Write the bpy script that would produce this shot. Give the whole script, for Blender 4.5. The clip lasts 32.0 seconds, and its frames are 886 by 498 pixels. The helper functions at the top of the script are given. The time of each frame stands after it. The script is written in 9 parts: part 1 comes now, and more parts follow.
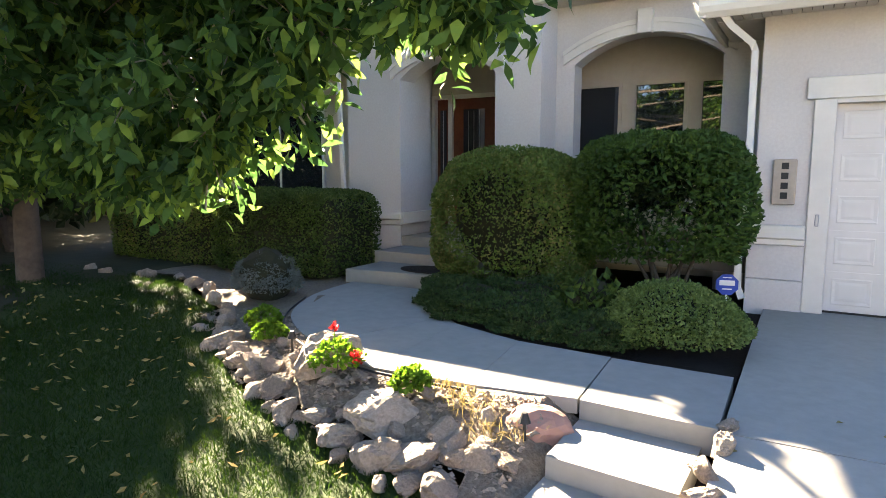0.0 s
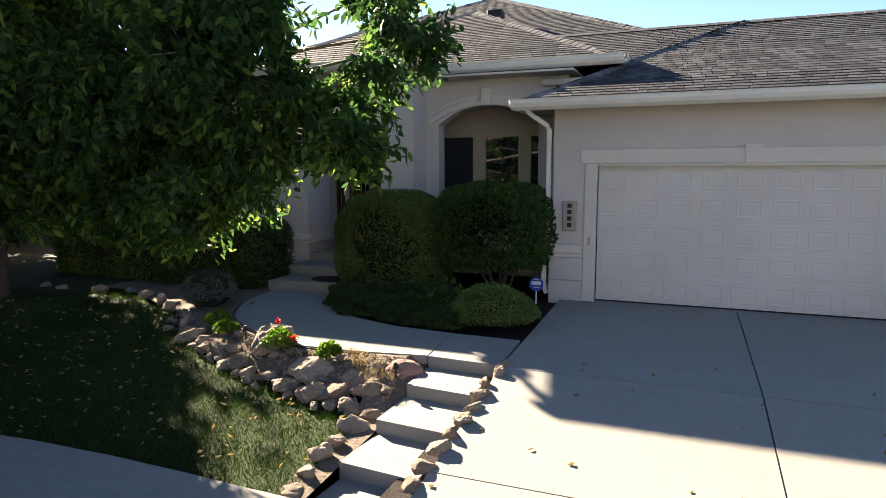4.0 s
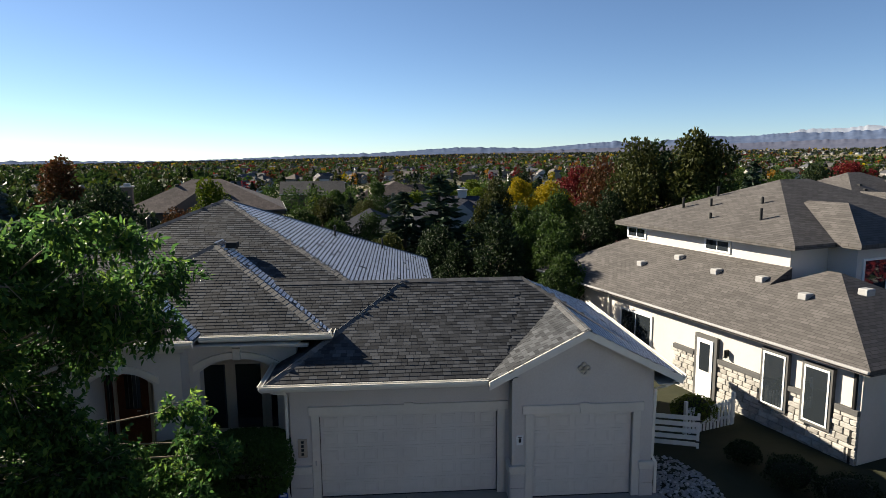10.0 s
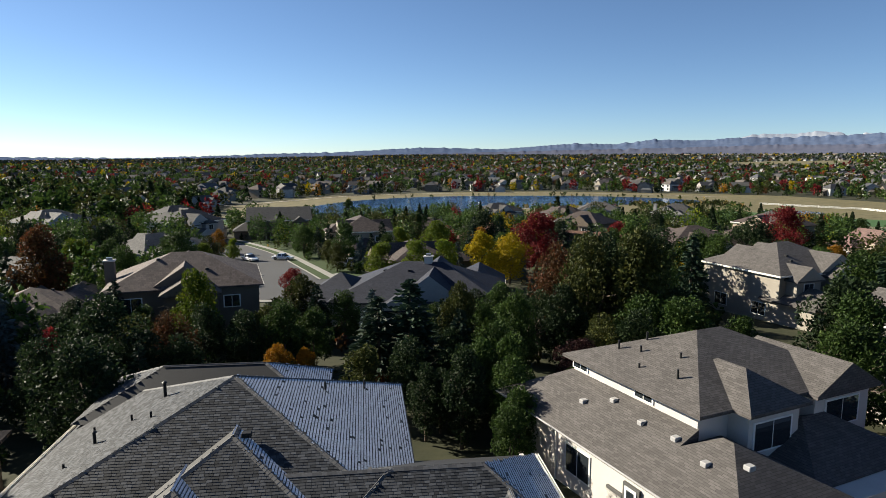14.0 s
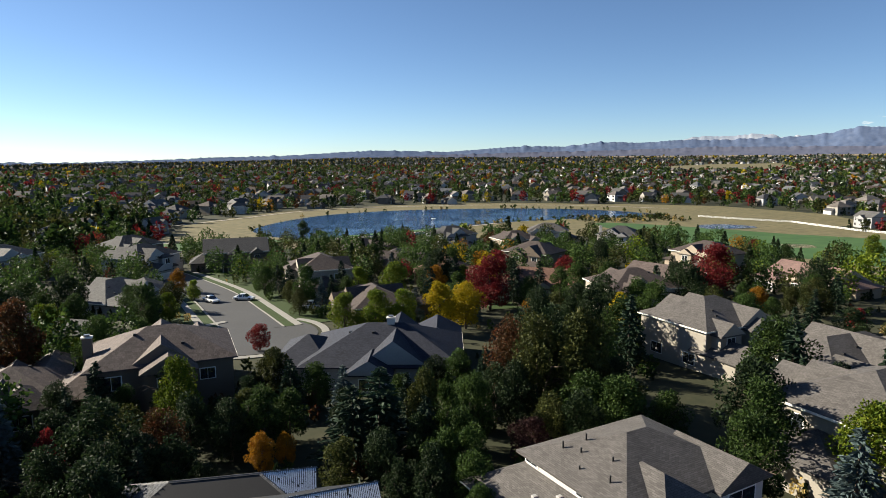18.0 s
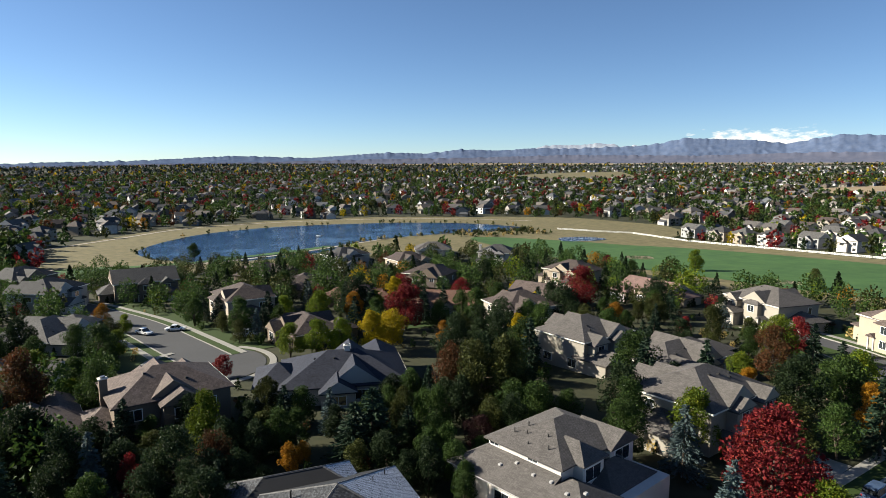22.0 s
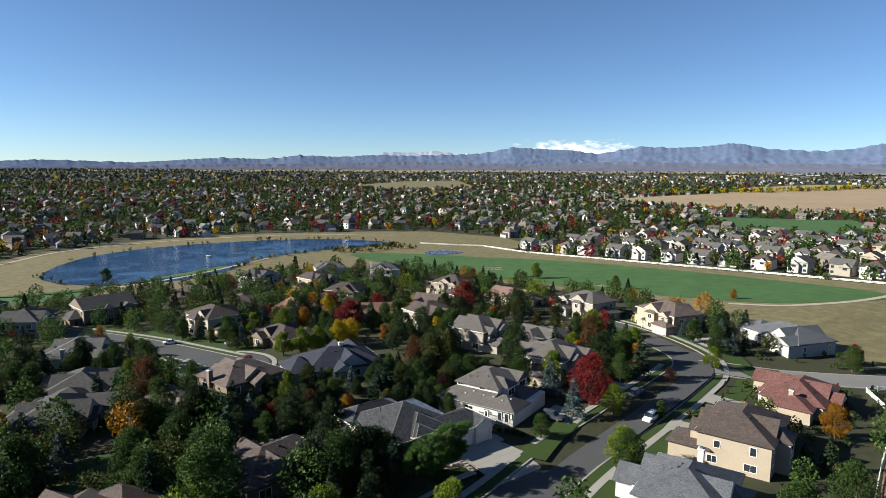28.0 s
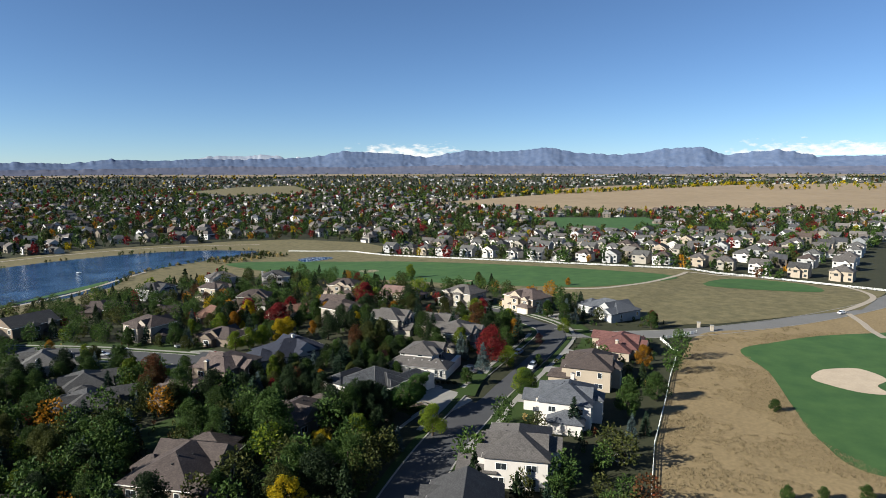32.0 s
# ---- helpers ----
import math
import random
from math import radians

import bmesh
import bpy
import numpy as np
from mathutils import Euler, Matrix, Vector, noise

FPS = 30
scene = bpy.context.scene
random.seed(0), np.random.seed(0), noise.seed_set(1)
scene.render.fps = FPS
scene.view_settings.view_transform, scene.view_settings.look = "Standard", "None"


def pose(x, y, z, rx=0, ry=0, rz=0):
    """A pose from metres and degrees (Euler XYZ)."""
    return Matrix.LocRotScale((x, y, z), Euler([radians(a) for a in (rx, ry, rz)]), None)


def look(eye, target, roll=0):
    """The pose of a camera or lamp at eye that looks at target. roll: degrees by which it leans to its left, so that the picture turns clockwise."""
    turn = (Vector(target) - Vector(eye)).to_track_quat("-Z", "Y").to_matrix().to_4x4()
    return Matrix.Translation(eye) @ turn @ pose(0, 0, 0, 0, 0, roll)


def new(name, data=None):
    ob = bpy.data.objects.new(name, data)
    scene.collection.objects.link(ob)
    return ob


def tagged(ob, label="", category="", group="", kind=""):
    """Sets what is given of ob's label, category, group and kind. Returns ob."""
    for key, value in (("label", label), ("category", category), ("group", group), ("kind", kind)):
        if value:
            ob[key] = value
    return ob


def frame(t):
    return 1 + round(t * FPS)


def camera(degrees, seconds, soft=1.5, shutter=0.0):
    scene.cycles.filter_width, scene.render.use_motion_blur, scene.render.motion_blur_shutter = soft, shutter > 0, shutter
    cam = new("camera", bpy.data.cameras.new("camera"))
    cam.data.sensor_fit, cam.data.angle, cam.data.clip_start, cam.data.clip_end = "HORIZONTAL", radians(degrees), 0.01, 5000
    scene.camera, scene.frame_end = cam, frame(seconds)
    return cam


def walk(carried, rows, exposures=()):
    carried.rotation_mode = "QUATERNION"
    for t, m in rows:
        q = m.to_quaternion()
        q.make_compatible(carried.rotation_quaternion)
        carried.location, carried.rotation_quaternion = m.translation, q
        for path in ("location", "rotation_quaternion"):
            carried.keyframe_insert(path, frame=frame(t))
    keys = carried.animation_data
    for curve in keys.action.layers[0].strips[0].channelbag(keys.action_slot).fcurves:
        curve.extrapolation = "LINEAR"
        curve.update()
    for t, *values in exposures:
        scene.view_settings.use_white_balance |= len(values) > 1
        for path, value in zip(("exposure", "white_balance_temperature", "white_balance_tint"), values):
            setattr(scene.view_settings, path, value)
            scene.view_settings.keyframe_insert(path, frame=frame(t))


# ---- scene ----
cam = camera(70.16, 32.0, soft=0.35)
PATH = [
    (0, (-0.121, -8.454, 1.680), (-5.185, 0.077, 0.423), -0.06),
    (1, (0.288, -9.230, 1.783), (-4.706, -0.662, 0.496), -0.02),
    (2, (0.738, -10.012, 1.964), (-4.225, -1.430, 0.655), 0.03),
    (2.5, (0.919, -10.395, 2.072), (-3.943, -1.755, 0.762), 0.01),
    (4.5, (1.664, -11.736, 2.532), (-1.273, -2.261, 1.269), -0.26),
    (5, (1.813, -12.182, 2.743), (-0.463, -2.528, 1.473), -0.33),
    (5.5, (1.928, -12.638, 3.017), (0.221, -2.869, 1.734), -0.38),
    (6, (2.079, -13.071, 3.308), (0.865, -3.230, 2.014), -0.43),
    (6.5, (2.212, -13.528, 3.757), (1.297, -3.656, 2.454), -0.46),
    (7, (2.306, -13.996, 4.368), (1.635, -4.105, 3.057), -0.49),
    (8, (2.416, -14.904, 5.743), (2.229, -4.996, 4.406), -0.55),
    (9, (2.416, -15.786, 7.414), (2.797, -5.890, 6.029), -0.54),
    (9.5, (2.321, -16.173, 8.327), (2.928, -6.292, 6.918), -0.51),
    (10, (2.308, -16.548, 9.350), (2.972, -6.672, 7.924), -0.51),
    (11, (2.217, -17.478, 11.582), (2.875, -7.605, 10.136), -0.45),
    (12, (2.052, -18.420, 13.891), (2.728, -8.548, 12.448), -0.30),
    (13, (1.780, -19.494, 16.060), (2.650, -9.638, 14.613), -0.04),
    (14, (1.484, -20.505, 18.008), (2.737, -10.689, 16.566), 0.14),
    (14.5, (1.352, -21.028, 19.030), (2.753, -11.232, 17.592), 0.13),
    (16.5, (0.812, -23.241, 23.505), (2.533, -13.495, 22.069), -0.16),
    (17, (0.673, -23.759, 24.683), (2.462, -14.026, 23.250), -0.16),
    (18, (-0.271, -25.267, 26.927), (1.729, -15.572, 25.509), -0.12),
    (19, (-2.333, -27.682, 29.181), (0.039, -18.070, 27.775), -0.09),
    (20, (-5.717, -31.348, 31.327), (-2.850, -21.869, 29.942), -0.02),
    (21, (-10.750, -36.338, 33.511), (-7.310, -27.047, 32.153), 0.06),
    (22, (-17.554, -42.699, 35.806), (-13.517, -33.648, 34.469), 0.16),
    (23, (-25.106, -49.467, 38.151), (-20.650, -40.612, 36.837), 0.21),
    (24, (-32.769, -56.261, 40.462), (-27.945, -47.598, 39.167), 0.16),
    (25, (-40.682, -63.096, 42.698), (-35.545, -54.611, 41.423), 0.15),
    (25.5, (-45.062, -66.590, 43.957), (-39.749, -58.215, 42.686), 0.19),
    (27.5, (-64.652, -80.647, 49.556), (-58.627, -72.766, 48.297), 0.56),
    (28, (-70.018, -83.888, 50.762), (-63.811, -76.148, 49.509), 0.59),
    (29, (-82.032, -89.634, 52.841), (-75.416, -82.238, 51.602), 0.56),
    (30, (-95.490, -94.332, 54.730), (-88.482, -87.304, 53.509), 0.51),
    (31, (-110.027, -97.971, 56.638), (-102.506, -91.493, 55.427), 0.36),
    (32, (-125.114, -100.809, 58.588), (-117.081, -94.976, 57.387), 0.12),
]
walk(cam, [(t, look(eye, target, roll)) for t, eye, target, roll in PATH],
     exposures=[(0, 4.45, 9200, 13), (1, 4.3, 9200, 13), (2, 3.9, 9100, 13), (2.5, 3.65, 9000, 13), (4.5, 2.69, 8500, 13), (5, 2.45, 8400, 12), (6, 2.05, 8200, 11), (7, 1.82, 8000, 10), (8, 1.7, 7800, 9),
                (9, 1.57, 7750, 8), (11, 1.45, 7450, 8), (13, 1.38, 7350, 7), (19, 1.48, 7400, 7), (24, 1.48, 7050, 6), (28, 1.4, 6850, 6), (32, 1.24, 6700, 6)])

# ---- sky and sun ----
SUN_ELEV, SUN_AZ = 25.2, 57.6      # degrees; azimuth from +y towards -x
world = bpy.data.worlds.new("sky")
scene.world = world
world.use_nodes = True
wn, wl = world.node_tree.nodes, world.node_tree.links
sky = wn.new("ShaderNodeTexSky")
sky.sky_type = "NISHITA"
sky.sun_disc = False
sky.sun_elevation = radians(SUN_ELEV)
sky.sun_rotation = radians(-SUN_AZ)
sky.altitude = 1600
sky.air_density = 0.8
sky.dust_density = 0.25
sky.ozone_density = 5.0
background = wn["Background"]
background.inputs["Strength"].default_value = 0.052
tint = wn.new("ShaderNodeMix")
tint.data_type, tint.blend_type = "RGBA", "MULTIPLY"
tint.inputs[0].default_value = 1.0
tint.inputs[7].default_value = (0.97, 1.0, 1.05, 1)
wl.new(sky.outputs[0], tint.inputs[6])
wl.new(tint.outputs[2], background.inputs["Color"])

sun = new("sun", bpy.data.lights.new("sun", "SUN"))
sun.data.energy = 5.0
sun.data.angle = radians(0.55)
sun.data.color = (1.0, 0.965, 0.91)
_e, _a = radians(SUN_ELEV), radians(SUN_AZ)
SUN_DIR = Vector((-math.sin(_a) * math.cos(_e), math.cos(_a) * math.cos(_e), math.sin(_e)))
sun.matrix_world = look(SUN_DIR * 100, (0, 0, 0))


# ---- materials ----
def nodes_of(name):
    m = bpy.data.materials.new(name)
    m.use_nodes = True
    nt = m.node_tree
    return m, nt, nt.nodes["Principled BSDF"]


def ramp_between(nt, fac, a, b, lo=0.35, hi=0.65):
    r = nt.nodes.new("ShaderNodeValToRGB")
    r.color_ramp.elements[0].position, r.color_ramp.elements[1].position = lo, hi
    r.color_ramp.elements[0].color, r.color_ramp.elements[1].color = (*a, 1), (*b, 1)
    nt.links.new(fac, r.inputs[0])
    return r.outputs[0]


def noise_fac(nt, scale, detail=4.0, rough=0.6, coords="Object", stretch=None):
    tc = nt.nodes.new("ShaderNodeTexCoord")
    n = nt.nodes.new("ShaderNodeTexNoise")
    n.inputs["Scale"].default_value, n.inputs["Detail"].default_value, n.inputs["Roughness"].default_value = scale, detail, rough
    src = tc.outputs[coords]
    if stretch:
        mp = nt.nodes.new("ShaderNodeMapping")
        mp.inputs["Scale"].default_value = stretch
        nt.links.new(src, mp.inputs[0])
        src = mp.outputs[0]
    nt.links.new(src, n.inputs["Vector"])
    return n.outputs["Fac"]


def blend(nt, fac, a, b, mode="MIX"):
    mx = nt.nodes.new("ShaderNodeMix")
    mx.data_type, mx.blend_type = "RGBA", mode
    for sock, v in ((mx.inputs[0], fac), (mx.inputs[6], a), (mx.inputs[7], b)):
        if isinstance(v, (float, int)):
            sock.default_value = v
        elif isinstance(v, tuple):
            sock.default_value = (*v, 1)
        else:
            nt.links.new(v, sock)
    return mx.outputs[2]


def bump(nt, bsdf, height, strength=0.3, dist=0.02):
    b = nt.nodes.new("ShaderNodeBump")
    b.inputs["Strength"].default_value, b.inputs["Distance"].default_value = strength, dist
    nt.links.new(height, b.inputs["Height"])
    nt.links.new(b.outputs[0], bsdf.inputs["Normal"])


def surface(name, a, b, fine=8.0, broad=0.4, rough=0.85, relief=0.25, dist=0.01, metal=0.0, spread=0.35, coords="Object", spec=0.22):
    """Two colours mixed by noise at two scales, with fine relief."""
    m, nt, p = nodes_of(name)
    f1, f2 = noise_fac(nt, fine, 6, 0.65, coords), noise_fac(nt, broad, 4, 0.6, coords)
    c1 = ramp_between(nt, f1, a, b, 0.5 - spread / 2, 0.5 + spread / 2)
    mid = tuple((x + y) / 2 for x, y in zip(a, b))
    c2 = ramp_between(nt, f2, tuple(x * 0.86 for x in mid), tuple(min(1, x * 1.1) for x in mid), 0.35, 0.65)
    nt.links.new(blend(nt, 0.45, c1, c2), p.inputs["Base Color"])
    p.inputs["Roughness"].default_value, p.inputs["Metallic"].default_value = rough, metal
    p.inputs["Specular IOR Level"].default_value = spec
    if relief:
        bump(nt, p, f1, relief, dist)
    return m


def leafy(name, a, b, c, size=0.25, rough=0.6, through_light=0.24):
    """Leaves: each leaf its own shade between three colours, letting some light through."""
    m, nt, p = nodes_of(name)
    geo, info = nt.nodes.new("ShaderNodeNewGeometry"), nt.nodes.new("ShaderNodeObjectInfo")
    r = nt.nodes.new("ShaderNodeValToRGB")
    r.color_ramp.elements[0].color, r.color_ramp.elements[1].color = (*a, 1), (*c, 1)
    e = r.color_ramp.elements.new(0.55)
    e.color = (*b, 1)
    f = noise_fac(nt, size, 3, 0.6)
    mix = nt.nodes.new("ShaderNodeMath")
    mix.operation = "MULTIPLY_ADD"
    nt.links.new(geo.outputs["Random Per Island"], mix.inputs[0])
    mix.inputs[1].default_value = 0.6
    shift = nt.nodes.new("ShaderNodeMath")
    shift.operation = "MULTIPLY_ADD"
    nt.links.new(f, shift.inputs[0])
    shift.inputs[1].default_value, shift.inputs[2].default_value = 0.9, -0.28
    nt.links.new(shift.outputs[0], mix.inputs[2])
    nt.links.new(mix.outputs[0], r.inputs[0])
    hsv = nt.nodes.new("ShaderNodeHueSaturation")
    val = nt.nodes.new("ShaderNodeMapRange")
    val.inputs[3].default_value, val.inputs[4].default_value = 0.75, 1.25
    nt.links.new(info.outputs["Random"], val.inputs[0])
    nt.links.new(val.outputs[0], hsv.inputs["Value"])
    nt.links.new(r.outputs[0], hsv.inputs["Color"])
    p.inputs["Roughness"].default_value = rough
    p.inputs["Specular IOR Level"].default_value = 0.1
    nt.links.new(hsv.outputs[0], p.inputs["Base Color"])
    if through_light:
        tr = nt.nodes.new("ShaderNodeBsdfTranslucent")
        ms = nt.nodes.new("ShaderNodeMixShader")
        ms.inputs[0].default_value = through_light
        nt.links.new(hsv.outputs[0], tr.inputs[0])
        nt.links.new(p.outputs[0], ms.inputs[1])
        nt.links.new(tr.outputs[0], ms.inputs[2])
        nt.links.new(ms.outputs[0], nt.nodes["Material Output"].inputs[0])
    return m


def by_piece(name, colours, fine=10.0, rough=0.85, relief=0.2, dist=0.01, source="island"):
    """A colour picked for each piece from a list, with fine grain over it."""
    m, nt, p = nodes_of(name)
    if source == "island":
        rnd = nt.nodes.new("ShaderNodeNewGeometry").outputs["Random Per Island"]
    else:
        rnd = nt.nodes.new("ShaderNodeObjectInfo").outputs["Random"]
    r = nt.nodes.new("ShaderNodeValToRGB")
    r.color_ramp.interpolation = "LINEAR" if len(colours) < 4 else "CONSTANT"
    els = r.color_ramp.elements
    while len(els) < len(colours):
        els.new(0.5)
    for k, col in enumerate(colours):
        els[k].position = k / len(colours) if len(colours) > 3 else k / max(1, len(colours) - 1)
        els[k].color = (*col, 1)
    nt.links.new(rnd, r.inputs[0])
    f = noise_fac(nt, fine, 5, 0.65)
    g = ramp_between(nt, f, (0.72, 0.72, 0.72), (1.15, 1.15, 1.15), 0.3, 0.7)
    nt.links.new(blend(nt, 1.0, r.outputs[0], g, "MULTIPLY"), p.inputs["Base Color"])
    p.inputs["Roughness"].default_value = rough
    p.inputs["Specular IOR Level"].default_value = 0.15
    if relief:
        bump(nt, p, f, relief, dist)
    return m


def roofing(name, a, b, course=0.14, rough=0.8):
    """Laid shingles seen from afar: courses and tabs in colour and relief, along the roof's own UV."""
    m, nt, p = nodes_of(name)
    uv = nt.nodes.new("ShaderNodeUVMap")
    bk = nt.nodes.new("ShaderNodeTexBrick")
    bk.inputs["Scale"].default_value = 1.0
    bk.inputs["Brick Width"].default_value, bk.inputs["Row Height"].default_value = 0.33, course
    bk.inputs["Mortar Size"].default_value = 0.008
    bk.inputs["Color1"].default_value, bk.inputs["Color2"].default_value = (*a, 1), (*b, 1)
    bk.inputs["Mortar"].default_value = (*[x * 0.45 for x in a], 1)
    nt.links.new(uv.outputs[0], bk.inputs["Vector"])
    f = noise_fac(nt, 0.5, 5, 0.7)
    g = ramp_between(nt, f, (0.8, 0.8, 0.8), (1.15, 1.15, 1.15), 0.3, 0.7)
    nt.links.new(blend(nt, 1.0, bk.outputs["Color"], g, "MULTIPLY"), p.inputs["Base Color"])
    p.inputs["Roughness"].default_value = rough
    p.inputs["Specular IOR Level"].default_value = 0.2
    bump(nt, p, bk.outputs["Fac"], 0.4, 0.015)
    return m


def glassy(name, tint=(0.02, 0.025, 0.03), rough=0.03):
    m, nt, p = nodes_of(name)
    p.inputs["Base Color"].default_value = (*tint, 1)
    p.inputs["Roughness"].default_value = rough
    p.inputs["Specular IOR Level"].default_value = 0.5
    p.inputs["IOR"].default_value = 2.0
    f = noise_fac(nt, 1.2, 2, 0.5)
    bump(nt, p, f, 0.04, 0.02)
    return m


M = {}
M["lawn"] = surface("mown_grass", (0.0132, 0.0288, 0.0054), (0.0324, 0.0552, 0.0102), fine=14, broad=0.5, rough=0.9, relief=0.6, dist=0.03)
M["land"] = surface("garden_ground", (0.015, 0.0203, 0.009), (0.0413, 0.0398, 0.0203), fine=0.5, broad=0.03, rough=0.95, relief=0.5, dist=0.1)
M["straw_rough"] = surface("straw_rough", (0.125, 0.097, 0.05), (0.26, 0.188, 0.1), fine=0.9, broad=0.08, rough=0.95, relief=0.8, dist=0.15)
M["dry"] = surface("dry_grass", (0.055, 0.055, 0.025), (0.18, 0.148, 0.078), fine=0.22, broad=0.035, rough=0.95, relief=0.7, dist=0.12)
M["fairway"] = surface("fairway_turf", (0.0182, 0.057, 0.0167), (0.0547, 0.1102, 0.0319), fine=0.12, broad=0.02, rough=0.9, relief=0.2, dist=0.03)
M["sand"] = surface("bunker_sand", (0.342, 0.2736, 0.1976), (0.4408, 0.3648, 0.2736), fine=2, broad=0.3, rough=0.95)
M["asphalt"] = surface("asphalt", (0.042, 0.043, 0.046), (0.064, 0.065, 0.068), fine=3, broad=0.12, rough=0.9)
M["old_asphalt"] = surface("pale_worn_asphalt", (0.114, 0.1125, 0.1102), (0.1596, 0.1573, 0.152), fine=2, broad=0.1, rough=0.9)
M["concrete"] = surface("concrete", (0.195, 0.188, 0.172), (0.25, 0.241, 0.222), fine=6, broad=0.35, rough=0.85, relief=0.12, dist=0.004)
M["gravel_far"] = surface("path_gravel", (0.2508, 0.2128, 0.1672), (0.342, 0.304, 0.2508), fine=1.2, broad=0.1)
M["stucco"] = surface("white_stucco", (0.4428, 0.41, 0.3772), (0.5248, 0.492, 0.4592), fine=28, broad=0.5, rough=0.92, relief=0.35, dist=0.004)
M["trim"] = surface("painted_trim", (0.527, 0.493, 0.4335), (0.578, 0.544, 0.4845), fine=10, broad=0.8, rough=0.6, relief=0.05, dist=0.002)
M["glass"] = glassy("window_glass")
M["twig"] = surface("pale_twig_bark", (0.14, 0.115, 0.09), (0.27, 0.225, 0.18), fine=9, broad=0.8, rough=0.9, relief=0.4, dist=0.01)
M["bark"] = surface("bark", (0.0456, 0.0342, 0.0266), (0.114, 0.0874, 0.0684), fine=5, broad=0.7, rough=0.95, relief=0.8, dist=0.03)


def rippled(name):
    """Open water: dark blue, with wind ripples that tip its mirror."""
    m, nt, p = nodes_of(name)
    p.inputs["Base Color"].default_value = (0.008, 0.03, 0.075, 1)
    p.inputs["Roughness"].default_value = 0.07
    f1, f2 = noise_fac(nt, 1.1, 4, 0.7), noise_fac(nt, 0.06, 3, 0.6)
    r = nt.nodes.new("ShaderNodeMath")
    r.operation = "MULTIPLY"
    nt.links.new(f1, r.inputs[0])
    nt.links.new(ramp_between(nt, f2, (0.25, 0.25, 0.25), (1, 1, 1), 0.4, 0.6), r.inputs[1])
    bump(nt, p, r.outputs[0], 0.9, 0.6)
    p.inputs["IOR"].default_value = 1.33
    return m


M["water"] = rippled("pond_water")


# ---- mesh helpers ----
def mesh_np(name, verts, faces, material, smooth=False):
    """A mesh from arrays: vertices (n,3), faces (m,3) or (m,4)."""
    me = bpy.data.meshes.new(name)
    verts, faces = np.asarray(verts, dtype=np.float32), np.asarray(faces, dtype=np.int32)
    n, k = faces.shape
    me.vertices.add(len(verts))
    me.vertices.foreach_set("co", verts.ravel())
    me.loops.add(n * k)
    me.loops.foreach_set("vertex_index", faces.ravel())
    me.polygons.add(n)
    me.polygons.foreach_set("loop_start", np.arange(0, n * k, k, dtype=np.int32))
    me.polygons.foreach_set("use_smooth", np.full(n, bool(smooth)))
    me.update(calc_edges=True)
    me.validate()
    if material:
        me.materials.append(material)
    return me


def thing(name, label, category, at=(0, 0, 0), turn=0.0, group="", kind=""):
    ob = new(name)
    ob.matrix_world = pose(*at, 0, 0, turn)
    ob.empty_display_size = 0.2
    return tagged(ob, label, category, group, kind)


def part(name, bm, material, parent=None, label="", smooth=False):
    """Links a bmesh (or mesh) as one object under a thing or part."""
    if isinstance(bm, bpy.types.Mesh):
        me = bm
    else:
        me = bpy.data.meshes.new(name)
        if name in ("wall", "archivolt", "ring"):
            bmesh.ops.remove_doubles(bm, verts=bm.verts[:], dist=0.0005)
        bmesh.ops.recalc_face_normals(bm, faces=bm.faces)
        if smooth:
            for f in bm.faces:
                f.smooth = True
        bm.to_mesh(me)
        bm.free()
        me.materials.append(material)
    ob = new(name, me)
    ob.parent = parent
    if label:
        ob["label"] = label
    return ob


def box_into(bm, x0, y0, z0, x1, y1, z1, bevel=0.0):
    vs = [bm.verts.new((x, y, z)) for z in (z0, z1) for x, y in ((x0, y0), (x1, y0), (x1, y1), (x0, y1))]
    fs = [bm.faces.new([vs[i] for i in q]) for q in ((3, 2, 1, 0), (4, 5, 6, 7), (0, 1, 5, 4), (1, 2, 6, 5), (2, 3, 7, 6), (3, 0, 4, 7))]
    if bevel:
        es = {e for f in fs for e in f.edges}
        bmesh.ops.bevel(bm, geom=list(es), offset=bevel, segments=1, affect="EDGES", profile=0.5)
    return vs


def box_bm(*a, bevel=0.0):
    bm = bmesh.new()
    box_into(bm, *a, bevel=bevel)
    return bm


def prism_bm(outline, z0, z1):
    """An upright block over a plan outline."""
    bm = bmesh.new()
    lo = [bm.verts.new((x, y, z0)) for x, y in outline]
    hi = [bm.verts.new((x, y, z1)) for x, y in outline]
    n = len(outline)
    bm.faces.new(lo[::-1])
    bm.faces.new(hi)
    for i in range(n):
        bm.faces.new((lo[i], lo[(i + 1) % n], hi[(i + 1) % n], hi[i]))
    return bm


# ---- the lie of the land ----
def smooth(v, a, b):
    u = np.clip((np.asarray(v, float) - a) / (b - a), 0, 1)
    return u * u * (3 - 2 * u)


def ground(x, y):
    """Height of the ground: level at the house, falling to the pond, rising again far off."""
    x, y = np.asarray(x, float), np.asarray(y, float)
    fall = -0.04 * np.clip(y - 8, 0, 225)
    front = -1.1 * np.clip(-(y + 2) / 13.0, 0, 1)
    z = fall + front
    r = np.hypot(x, y)
    az = np.degrees(np.arctan2(-x, y))
    far = np.interp(az, [-180, -90, -60, -25, -5, 8, 25, 60, 180], [45, 55, 50, 36, 24, 4, -16, -20, 45])
    w = smooth(r, 500, 4700)
    z = z * (1 - w) + far * w
    return z + 2.5 * np.sin(x / 310.0 + 1) * np.sin(y / 270.0) * smooth(r, 420, 1500)


def gz(x, y):
    return float(ground(x, y))


